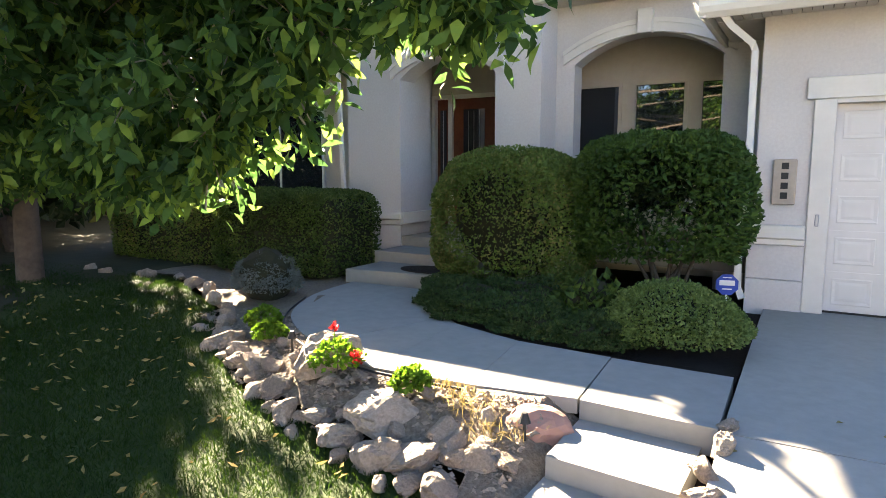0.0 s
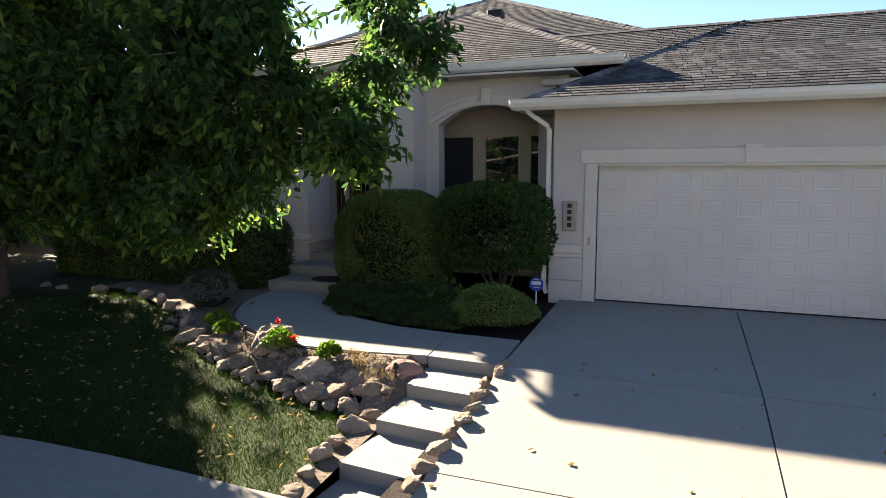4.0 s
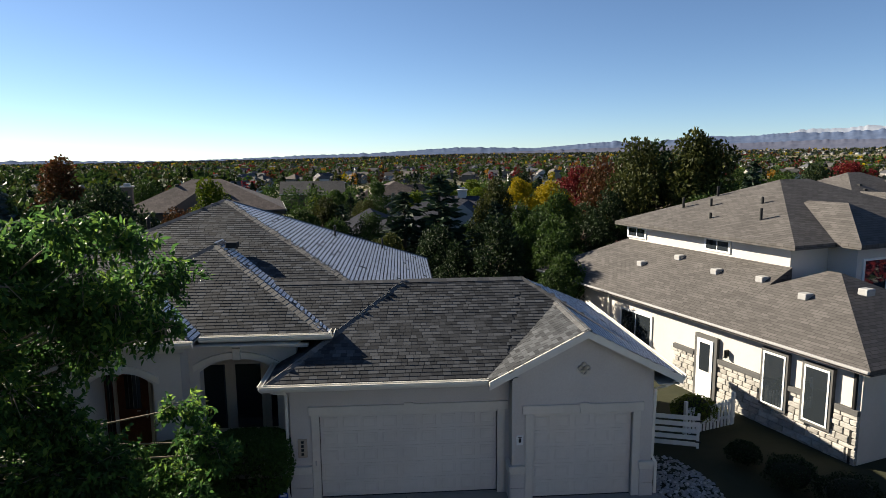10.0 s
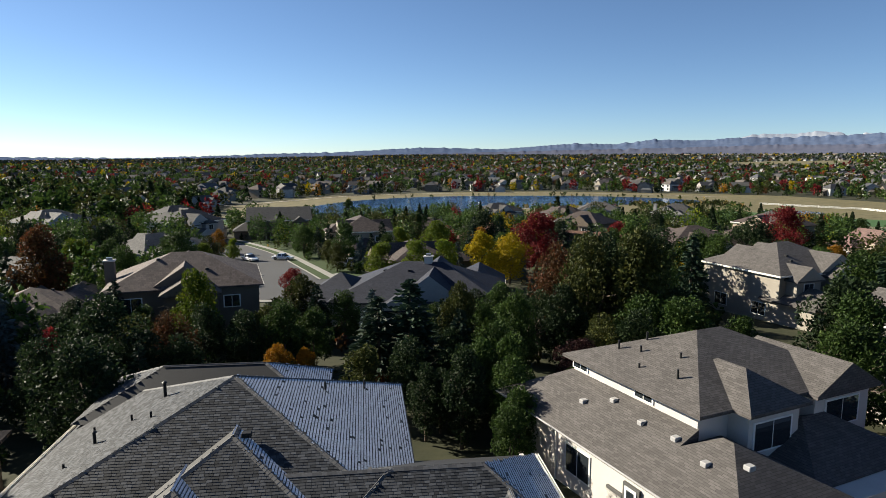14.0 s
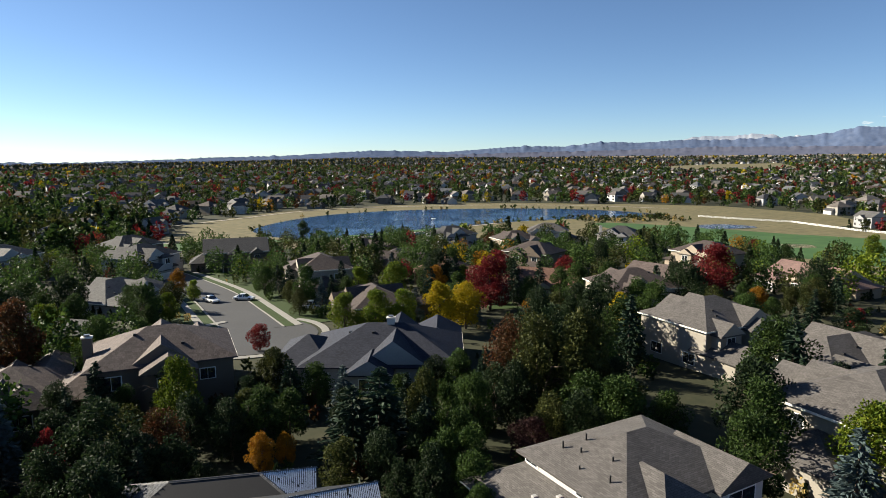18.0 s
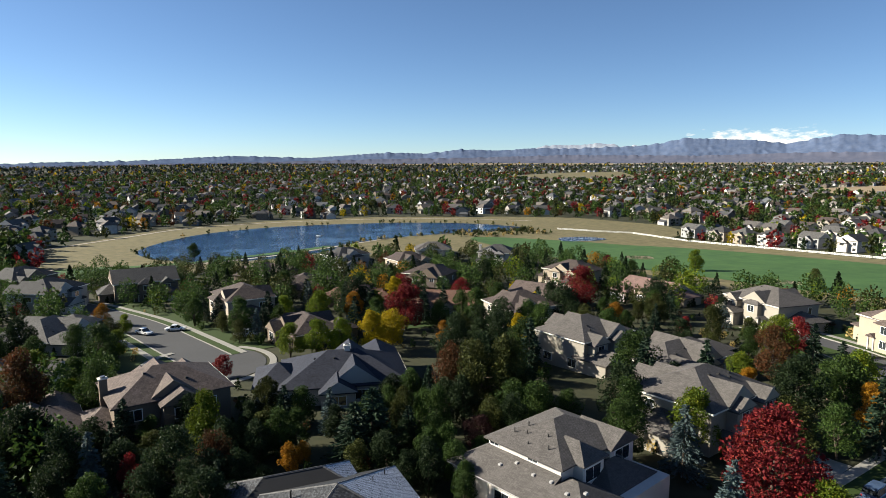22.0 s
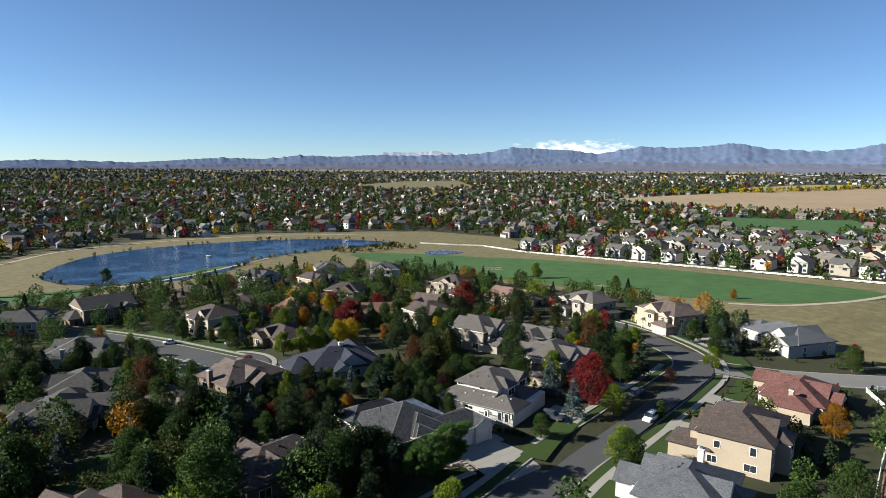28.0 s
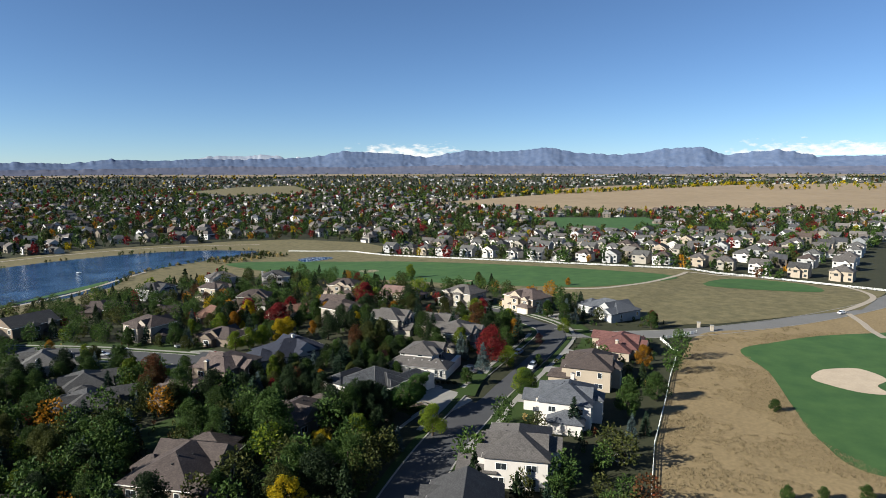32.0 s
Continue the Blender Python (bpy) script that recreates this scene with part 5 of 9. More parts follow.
        tagged(ob, "rough pinkish-grey rock edging the flower bed", "rock", "bed edging rocks")
    ob = part("rock", blob_bm((0.27, 0.22, 0.17), 31, 3, 0.22), M["red_rock"])
    ob.matrix_world = pose(-1.78, -4.32, -0.2, 0, 0, 20)
    tagged(ob, "rounded red sandstone rock beside the garden steps", "rock", "bed edging rocks")
    # pebbles in the bed, gravel strips
    n = 5200
    x, y = rng.uniform(-6.6, -1.7, n), rng.uniform(-5.2, -3.0, n)
    lo = np.interp(x, [-6.6, -5.8, -4.6, -3.3, -1.7], [-3.3, -3.9, -4.6, -4.9, -5.2])
    hi = np.interp(x, [-6.6, -5.5, -4.3, -3.3, -1.7], [-2.2, -3.0, -3.95, -4.3, -4.15])
    k = (y > lo) & (y < hi)
    pebbles(np.stack([x[k], y[k], np.array([yard_z(a, b) for a, b in zip(x[k], y[k])]) + 0.01], 1), 0.012, 0.035, "pebbles", "small grey pebbles and chips in the bed", M["rock"], rng)


def pebbles(at, r0, r1, name, label, material, rng):
    """Loose stones joined into one mesh: squashed octahedra, each turned its own way."""
    n = len(at)
    base = np.array([(1, 0, 0), (-1, 0, 0), (0, 1, 0), (0, -1, 0), (0, 0, 1), (0, 0, -1)], float)
    tri = np.array([(0, 2, 4), (2, 1, 4), (1, 3, 4), (3, 0, 4), (2, 0, 5), (1, 2, 5), (3, 1, 5), (0, 3, 5)])
    r = rng.uniform(r0, r1, n)
    a = rng.uniform(0, 6.28, n)
    sc = rng.uniform(0.6, 1.2, (n, 3)) * np.array((1, 1, 0.6))
    p = base[None] * sc[:, None] * r[:, None, None] + rng.normal(0, 0.12, (n, 6, 3)) * r[:, None, None]
    c, s = np.cos(a)[:, None], np.sin(a)[:, None]
    q = np.stack([p[..., 0] * c - p[..., 1] * s, p[..., 0] * s + p[..., 1] * c, p[..., 2]], -1) + at[:, None]
    f = (np.arange(n)[:, None, None] * 6 + tri[None]).reshape(-1, 3)
    tagged(new(name, mesh_np(name, q.reshape(-1, 3), f, material)), label, "gravel", kind="stuff")


front_garden()


def garden_plants():
    rng = np.random.default_rng(21)
    for x0, x1, y0, y1, z1, n, m, lab in ((-9.3, -6.45, -1.15, 0.3, 1.33, 30000, M["hedge_leaf"], "clipped box-shaped green hedge by the porch"),
                                         (-12.4, -9.35, -1.1, 0.4, 1.1, 24000, M["hedge_brown"], "clipped hedge turning yellow-brown by the house wall")):
        p, o = box_surface((x0, y0, -0.1), (x1, y1, z1), n, rng)
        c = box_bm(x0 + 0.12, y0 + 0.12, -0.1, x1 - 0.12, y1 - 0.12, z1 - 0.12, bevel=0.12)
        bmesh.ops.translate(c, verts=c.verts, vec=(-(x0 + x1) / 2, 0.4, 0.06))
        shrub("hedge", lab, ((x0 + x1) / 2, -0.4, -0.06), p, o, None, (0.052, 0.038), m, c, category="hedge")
    p, o = box_surface((-4.85, -1.4, -0.15), (-2.6, 0.5, 1.95), 36000, rng, power=2.7)
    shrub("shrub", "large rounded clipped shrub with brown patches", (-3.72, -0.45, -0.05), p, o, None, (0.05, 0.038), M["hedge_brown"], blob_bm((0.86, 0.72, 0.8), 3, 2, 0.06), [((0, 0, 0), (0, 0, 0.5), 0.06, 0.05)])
    p, o = box_surface((-2.85, -1.2, 0.42), (-0.72, 0.6, 2.12), 17000, rng, power=3.0)
    stems = [((0.05 * k - 0.1, 0, 0), (0.5 * math.cos(k * 1.1), 0.35 * math.sin(k * 1.1), 0.95), 0.03, 0.018) for k in range(7)]
    shrub("shrub", "large leafy shrub on bare grey stems", (-1.78, -0.3, -0.05), p, o, None, (0.085, 0.05), M["shrub_leaf"], None, stems)
    # inner leaves of the same shrub, inner shade put in as a darker green
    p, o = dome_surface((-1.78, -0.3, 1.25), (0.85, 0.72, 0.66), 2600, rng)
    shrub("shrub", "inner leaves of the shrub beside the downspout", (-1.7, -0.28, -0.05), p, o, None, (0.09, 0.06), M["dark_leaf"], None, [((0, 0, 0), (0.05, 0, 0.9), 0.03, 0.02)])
    p, o = dome_surface((-1.28, -2.12, 0.12), (0.7, 0.6, 0.44), 13000, rng, -0.1)
    shrub("shrub", "low pale green variegated mound beside the drive", (-1.28, -2.12, -0.06), p, o, None, (0.04, 0.026), M["mound_leaf"], blob_bm((0.46, 0.38, 0.3), 5, 2, 0.06))
    for cx, cy, rx, ry, h in ((-3.7, -1.7, 0.75, 0.5, 0.32), (-2.95, -2.05, 0.7, 0.45, 0.3), (-3.2, -1.45, 0.8, 0.5, 0.36), (-4.1, -1.35, 0.5, 0.4, 0.28), (-3.55, -2.15, 0.45, 0.3, 0.26), (-2.55, -2.42, 0.5, 0.3, 0.26), (-1.95, -2.5, 0.45, 0.28, 0.24), (-0.85, -1.6, 0.16, 0.3, 0.16)):
        p, o = dome_surface((cx, cy, 0.0), (rx, ry, h), 5200, rng, 0.0, 0.45)
        shrub("ground_cover", "low dark green creeping ground cover", (cx, cy, -0.06), p, o, None, (0.05, 0.032), M["cover_leaf"], blob_bm((rx * .75, ry * .75, h * .6), int(cx * -9), 2, 0.1), category="plant", group="ground cover under the shrubs")
    p, o = dome_surface((-2.15, -1.95, 0.15), (0.42, 0.4, 0.38), 700, rng, 0.0, 0.3)
    shrub("shrub", "small broad-leaved dark green shrub", (-2.15, -1.95, -0.06), p, o, None, (0.12, 0.07), M["green_leaf"], blob_bm((.3, .28, .3), 8, 2, .1))
    p, o = dome_surface((-6.55, -2.35, 0.1), (0.5, 0.42, 0.42), 5200, rng, -0.1, 0.3)
    shrub("shrub", "low blue-grey juniper at the bed's edge", (-6.55, -2.35, -0.06), p, o, None, (0.06, 0.014), M["juniper"], blob_bm((.4, .34, .4), 9, 2, .1))
    for x, y, r, red in ((-5.35, -3.55, .2, 0), (-4.9, -3.9, .16, 0), (-3.55, -4.45, .21, 1), (-2.75, -4.5, .15, 0)):
        z = yard_z(x, y)
        p, o = dome_surface((x, y, z + r * .6), (r, r, r * .85), 420, rng, -0.2, 0.35)
        t = shrub("flowering_plant", "small bright green geranium in the rock bed", (x, y, z), p, o, None, (0.06, 0.045), M["flower_leaf"], None, [((0, 0, 0), (0.02, 0, r), 0.008, 0.005)], category="flower", group="bedding plants")
        if red:
            for dx, dy, dz in ((0.24, -0.05, 0.22), (-0.02, 0.0, 0.42), (0.2, 0.03, 0.15)):
                q = np.array((dx, dy, dz)) + rng.normal(0, 0.018, (26, 3))
                v, f = leaves_np(q, np.tile((0, 0, 1.0), (26, 1)), 0.035, 0.03, rng, 0.3, 0.8)
                part("blossom", mesh_np("blossom", v, f, M["petal"]), None, t, "red geranium blossom")
                v, f = tubes_np([((0, 0, 0.1), (dx, dy, dz), 0.005, 0.004)], 4)
                part("stalk", mesh_np("stalk", v, f, M["flower_leaf"]), None, t)
    for x, y in ((-2.25, -4.5), (-1.95, -4.65), (-2.5, -4.35)):
        z = yard_z(x, y)
        q = np.array((x, y, z + 0.06)) + rng.normal(0, 0.1, (120, 3)) * (1.2, 1, 0.3)
        shrub("dry_grass_tuft", "tuft of bleached dry grass in the bed", (x, y, z), q, np.tile((0, 0, 0.8), (120, 1)), None, (0.11, 0.006), M["straw"], category="grass", group="dry tufts", spread=0.5)
    # irrigation line and small stake lights
    v, f = tubes_np([((a[0], a[1], yard_z(*a) + 0.04), (b[0], b[1], yard_z(*b) + 0.04), 0.012, 0.012) for a, b in zip(curved([(-5.9, -2.3), (-5.3, -3.3), (-4.4, -4.0), (-3.4, -4.33), (-2.4, -4.35)], 6, False), curved([(-5.9, -2.3), (-5.3, -3.3), (-4.4, -4.0), (-3.4, -4.33), (-2.4, -4.35)], 6, False)[1:])], 6)
    tagged(new("drip_line", mesh_np("drip_line", v, f, M["black"])), "thin black irrigation line along the walk", "hose")
    for x, y in ((-4.35, -4.15), (-1.75, -4.62)):
        t = thing("stake_light", "small dark garden stake light in the bed", "light", (x, y, yard_z(x, y)), group="stake lights")
        part("stake", pipe_bm(0.012, 0, 0.16, 8), M["black"], t)
        part("cap", pipe_bm(0.045, 0.13, 0.2, 10, r2=0.02), M["black"], t)
    sg = thing("yard_sign", "blue octagonal yard sign on a white stake", "sign", (-1.0, -0.28, -0.06), 12)
    part("stake", box_bm(-0.012, 0.0, 0, 0.012, 0.012, 0.32), M["white"], sg)
    pl = part("plate", slab_bm([(0.135 * math.cos(a), 0.135 * math.sin(a)) for a in np.arange(math.pi / 8, 6.3, math.pi / 4)][:8], lambda x, y: 0.006, 0.012), M["sign_blue"], sg)
    pl.matrix_local = pose(0, -0.008, 0.36, 90)
    for z, w, h in ((0.02, 0.17, 0.062), (-0.055, 0.11, 0.014), (0.085, 0.1, 0.012)):
        part("sign_bar", box_bm(-w / 2, z - h / 2, 0.006, w / 2, z + h / 2, 0.009), M["white"], pl)


garden_plants()


# ---- trees ----
def grow(base, top, spread, rng, levels=4, first=0.16, droop=0.0, trunk_r=0.18, kids=(6, 5, 4), reach=0.62):
    """Limbs by repeated forking; returns segments and the tips with their directions."""
    segs, tips = [], []
    base = np.array(base, float)

    def limb(a, d, length, r, level):
        n = 3 if level < 2 else 2
        p = a.copy()
        for i in range(n):
            d = d + rng.normal(0, 0.13, 3) + np.array((0, 0, 0.05 - droop * level * 0.08))
            d /= np.linalg.norm(d)
            q = p + d * length / n
            r1 = r * (1 - 0.45 * (i + 1) / n)
            segs.append((p, q, r * (1 - 0.45 * i / n), r1))
            if level < levels and (i > 0 or level > 0):
                for _ in range(max(1, kids[min(level, len(kids) - 1)] // n)):
                    s = rng.normal(0, 1, 3)
                    s -= d * s.dot(d)
                    s /= np.linalg.norm(s)
                    c = d * rng.uniform(0.3, 0.8) + s * rng.uniform(0.6, 1.0) * spread
                    limb(q, c / np.linalg.norm(c), length * reach * rng.uniform(0.75, 1.15), r1 * 0.6, level + 1)
            p = q
        if level >= levels - 1:
            tips.append((p, d))
    d0 = np.array(top, float) - base
    L = np.linalg.norm(d0)
    limb(base, d0 / L, L, trunk_r, 0)
    return segs, tips


def front_ash():
    """The ash tree over the front lawn: its long limbs reach out over lawn and walk."""
    rng = np.random.default_rng(77)
    at = np.array((-11.0, -3.2, yard_z(-11.0, -3.2)))
    t = thing("tree", "leafy green ash tree shading the front lawn", "tree", tuple(at))
    trunk = [((0, 0, -0.2), (0.25, -0.1, 2.5), 0.21, 0.15)]
    hub = np.array((0.25, -0.1, 2.4))
    # crown: the main mass, the boughs towards the walk, the upper side, the low skirt
    masses = (((-9.3, -5.3, 5.5), (3.4, 2.1, 3.9), 64), ((-5.4, -5.8, 3.9), (3.3, 1.5, 1.9), 42), ((-4.6, -5.2, 7.0), (2.7, 1.9, 2.3), 44), ((-9.6, -6.0, 2.9), (3.6, 1.6, 1.7), 28), ((-6.4, -4.8, 8.6), (2.7, 2.0, 1.4), 20), ((-10.7, -4.0, 3.5), (2.5, 1.5, 2.0), 44), ((-13.2, -6.6, 5.4), (3.0, 2.4, 3.4), 40), ((-9.8, -8.0, 5.2), (2.8, 1.9, 2.8), 34), ((-13.0, -3.3, 4.6), (2.4, 1.8, 2.4), 46))
    lobes = []
    for c, r, n in masses:
        d = rng.normal(0, 1, (n, 3))
        d /= np.linalg.norm(d, axis=1)[:, None]
        q = np.array(c) + d * np.array(r) * (rng.uniform(0.25, 1.0, n) ** 0.5 * 0.88)[:, None]
        lobes += [(p, s) for p, s in zip(q, rng.uniform(0.38, 0.75, n))]
    # sprays at the very ends of the boughs
    lobes += [(np.array(p), s) for p, s in (((-1.3, -4.8, 3.75), 0.34), ((-1.75, -4.6, 3.9), 0.45), ((-2.1, -4.3, 4.5), 0.4), ((-2.2, -4.6, 3.1), 0.5), ((-2.6, -5.2, 3.2), 0.5), ((-2.0, -5.3, 2.65), 0.36), ((-3.2, -5.6, 2.5), 0.5), ((-2.5, -4.3, 6.1), 0.5), ((-3.1, -3.9, 6.8), 0.5), ((-3.7, -5.9, 2.2), 0.5), ((-4.5, -5.6, 2.0), 0.5), ((-5.3, -5.2, 1.9), 0.5), ((-6.4, -5.0, 1.8), 0.5), ((-1.5, -5.6, 3.3), 0.4), ((-7.4, -4.6, 1.75), 0.5), ((-8.6, -4.8, 1.8), 0.6), ((-2.0, -4.7, 8.5), 0.5), ((-2.5, -4.8, 8.9), 0.5), ((-1.6, -4.7, 7.6), 0.45), ((-3.8, -4.8, 9.4), 0.5), ((-4.6, -4.8, 9.6), 0.6), ((-1.9, -4.9, 6.4), 0.45), ((-3.1, -5.5, 2.2), 0.4), ((-3.5, -5.5, 1.95), 0.35), ((-3.75, -5.5, 1.75), 0.3), ((-4.2, -5.5, 1.8), 0.4), ((-4.6, -5.5, 1.7), 0.35), ((-5.2, -5.5, 2.0), 0.45), ((-6.1, -5.5, 2.0), 0.5), ((-2.85, -5.5, 2.45), 0.35), ((-1.85, -5.5, 2.65), 0.3), ((-1.6, -5.5, 2.55), 0.24), ((-4.4, -5.5, 2.5), 0.5), ((-5.6, -5.5, 2.5), 0.6), ((-3.5, -5.5, 2.7), 0.5), ((-2.7, -5.4, 2.9), 0.4))]
    lobes = [(np.array((p[0], p[1] - 0.75 * max(0.0, p[2] - 5.8), p[2] if p[2] < 6.8 else 6.8 + (p[2] - 6.8) * 0.75)), s) for p, s in lobes]
    segs = []
    for k, (p, s) in enumerate(lobes):
        e = p - at
        mid = hub + (e - hub) * rng.uniform(0.45, 0.65) + rng.normal(0, 0.25, 3) + (0, 0, 0.35)
        if k % 3 == 0:
            segs.append((hub, mid, 0.07, 0.045))
        segs.append((mid, e, 0.035, 0.012))
    L = np.array([p for p, s in lobes]) - at
    S = np.array([s for p, s in lobes])
    n = 13000
    pick = rng.choice(len(L), n, p=S ** 2 / (S ** 2).sum())
    d = rng.normal(0, 1, (n, 3))
    d /= np.linalg.norm(d, axis=1)[:, None]
    tip = L[pick] + d * (S[pick] * rng.uniform(0.3, 1.0, n) ** 0.6)[:, None] * np.array((1.15, 1.15, 0.9))
    keep = (tip[:, 2] < np.percentile(tip[:, 2], 70)) | (rng.random(n) < 0.6)
    d, tip, n = d[keep], tip[keep], int(keep.sum())
    way = d + np.array((0, 0, -0.35))
    way /= np.linalg.norm(way, axis=1)[:, None]
    stem = tip - way * rng.uniform(0.3, 0.6, n)[:, None]
    for k in range(0, n, 2):
        segs.append((stem[k], tip[k], 0.009, 0.004))
    # compound leaves: three pairs of leaflets and one at the end
    m = 4
    o = np.repeat(stem, m, 0) + np.repeat(tip - stem, m, 0) * rng.uniform(0.3, 1.05, (n * m, 1))
    ax = np.repeat(way, m, 0) + rng.normal(0, 0.75, (n * m, 3)) + np.array((0, 0, -0.35))
    ax /= np.linalg.norm(ax, axis=1)[:, None]
    side = np.cross(ax, rng.normal(0, 1, (n * m, 3)))
    side /= np.linalg.norm(side, axis=1)[:, None]
    C, D = [], []
    for k in range(7):
        sg = 0 if k == 6 else (1 if k % 2 else -1)
        C.append(o + ax * (0.06 + 0.07 * (k // 2)) + side * (sg * 0.06))
        D.append(ax * 0.7 + side * (sg * 0.8) + np.array((0, 0, -0.35)))
    C, D = np.concatenate(C), np.concatenate(D)
    v, f = tubes_np(trunk, 9)
    part("trunk", mesh_np("trunk", v, f, M["bark"], True), None, t, "grey-brown furrowed trunk")
    v, f = tubes_np(segs, 4)
    part("branchwork", mesh_np("branchwork", v, f, M["twig"], True), None, t, "forking limbs and bare twigs")
    v, f = blades_np(C, D, 0.15, 0.058, rng)
    part("crown", mesh_np("crown", v, f, M["ash_leaf"]), None, t, "pointed green ash leaflets")


front_ash()


# ---- houses of the neighbourhood ----
WALLS = {"white": M["stucco"],
         "cream": surface("cream_stucco", (0.235, 0.212, 0.178), (0.29, 0.264, 0.225), fine=9, broad=0.4, rough=0.92),
         "tan": surface("tan_stucco", (0.2736, 0.228, 0.1748), (0.3344, 0.2812, 0.2204), fine=9, broad=0.4, rough=0.92),
         "grey": surface("grey_siding", (0.2584, 0.2584, 0.2584), (0.3192, 0.3192, 0.3116), fine=9, broad=0.4, rough=0.85),
         "brown": surface("brown_stucco", (0.115, 0.09, 0.07), (0.165, 0.132, 0.102), fine=9, broad=0.4, rough=0.92),
         "stone": surface("field_stone", (0.228, 0.1976, 0.1596), (0.3648, 0.3192, 0.266), fine=3, broad=0.8, rough=0.92, relief=0.8, dist=0.05)}
ROOFS = {"brown": roofing("brown_roof", (0.046, 0.036, 0.033), (0.078, 0.061, 0.055)),
         "grey": roofing("grey_roof", (0.0669, 0.0657, 0.0638), (0.1034, 0.1003, 0.0973)),
         "taupe": roofing("taupe_roof", (0.068, 0.062, 0.0585), (0.102, 0.0935, 0.0885)),
         "dark": roofing("dark_roof", (0.0365, 0.0365, 0.0377), (0.0608, 0.0596, 0.0596)),
         "blue": roofing("slate_blue_roof", (0.018, 0.0205, 0.031), (0.028, 0.0315, 0.046)),
         "red": roofing("red_tile_roof", (0.0905, 0.0388, 0.0347), (0.1282, 0.0638, 0.0578), 0.25),
         "slate": roofing("slate_grey_roof", (0.062, 0.067, 0.078), (0.1, 0.106, 0.118)),
         "rose": roofing("rose_tile_roof", (0.13, 0.082, 0.072), (0.185, 0.122, 0.105), 0.25),
         "rust": roofing("rust_brown_roof", (0.105, 0.056, 0.04), (0.155, 0.088, 0.064), 0.2),
         "tile": roofing("ribbed_tile_roof", (0.07, 0.053, 0.048), (0.112, 0.087, 0.078), 0.35)}


def with_uv(bm):
    """Lays UVs on roof faces in metres: across and up the slope."""
    layer = bm.loops.layers.uv.new("UVMap")
    bm.normal_update()
    for f in bm.faces:
        n = f.normal
        u = Vector((0, 0, 1)).cross(n)
        u = u.normalized() if u.length > 0.01 else Vector((1, 0, 0))
        v = n.cross(u)
        for l in f.loops:
            l[layer].uv = (l.vert.co.dot(u), l.vert.co.dot(v))
    return bm


def hip_bm(x0, y0, x1, y1, z, pitch=0.45, over=0.5, gable=False, along=None, thick=0.18):
    """A hip or gable roof over a rectangle, as a closed body with eave fascia."""
    x0, y0, x1, y1 = x0 - over, y0 - over, x1 + over, y1 + over
    w, d = x1 - x0, y1 - y0
    bm = bmesh.new()
    lo = [bm.verts.new((x, y, z - thick)) for x, y in ((x0, y0), (x1, y0), (x1, y1), (x0, y1))]
    hi = [bm.verts.new((x, y, z)) for x, y in ((x0, y0), (x1, y0), (x1, y1), (x0, y1))]
    alongx = (w >= d) if along is None else along == "x"
    h = (d if alongx else w) / 2 * pitch
    e = 0 if gable else (d if alongx else w) / 2
    if alongx:
        e = min(e, w / 2 - 0.05)
        a, b = bm.verts.new((x0 + e, (y0 + y1) / 2, z + h)), bm.verts.new((x1 - e, (y0 + y1) / 2, z + h))
        fs = ((hi[0], hi[1], b, a), (hi[1], hi[2], b), (hi[2], hi[3], a, b), (hi[3], hi[0], a))
    else:
        e = min(e, d / 2 - 0.05)
        a, b = bm.verts.new(((x0 + x1) / 2, y0 + e, z + h)), bm.verts.new(((x0 + x1) / 2, y1 - e, z + h))
        fs = ((hi[0], hi[1], a), (hi[1], hi[2], b, a), (hi[2], hi[3], b), (hi[3], hi[0], a, b))
    for f in fs:
        bm.faces.new(f)
    for i in range(4):
        bm.faces.new((lo[i], lo[(i + 1) % 4], hi[(i + 1) % 4], hi[i]))
    bm.faces.new(lo[::-1])
    bmesh.ops.recalc_face_normals(bm, faces=bm.faces)
    return with_uv(bm), z + h


def roof_part(name, bm, mat, parent, label="", end=None):
    """A roof; its upright gable ends take the wall's material."""
    me = bpy.data.meshes.new(name)
    bm.normal_update()
    for f in bm.faces:
        if end and len(f.verts) == 3 and abs(f.normal.z) < 0.05:
            f.material_index = 1
    bm.to_mesh(me)
    bm.free()
    me.materials.append(mat)
    if end:
        me.materials.append(end)
    ob = new(name, me)
    ob.parent = parent
    if label:
        ob["label"] = label
    return ob


def wall_window(parent, wallside, a0, a1, z0, z1, at, rich=True):
    """A window on one of the four sides of a block; at: the wall's place on its axis."""
    s = {"front": ("x", -1), "back": ("x", 1), "left": ("y", -1), "right": ("y", 1)}[wallside]

    def bx(p0, q0, r0, p1, q1, r1):
        q0, q1 = (at + s[1] * q0, at + s[1] * q1)
        q0, q1 = min(q0, q1), max(q0, q1)
        return box_bm(p0, q0, r0, p1, q1, r1) if s[0] == "x" else box_bm(q0, p0, r0, q1, p1, r1)
    w = part("window", bx(a0 - 0.09, 0.0, z0 - 0.09, a1 + 0.09, 0.05, z1 + 0.09), M["white"], parent)
    k = 2 if a1 - a0 > 1.1 else 1
    for i in range(k):
        p0, p1 = a0 + (a1 - a0) * i / k + 0.03, a0 + (a1 - a0) * (i + 1) / k - 0.03
        part("pane", bx(p0, 0.05, z0, p1, 0.056, z1), M["glass"], w)
    return w


def garage_front(parent, x0, x1, y, z1=2.2):
    g = part("garage_door", box_bm(x0, y - 0.05, 0.0, x1, y, z1), M["door_white"], parent)
    for k in range(4):
        part("section", box_bm(x0 + 0.05, y - 0.065, 0.05 + k * z1 / 4, x1 - 0.05, y - 0.05, (k + 1) * z1 / 4 - 0.04), M["door_white"], g)


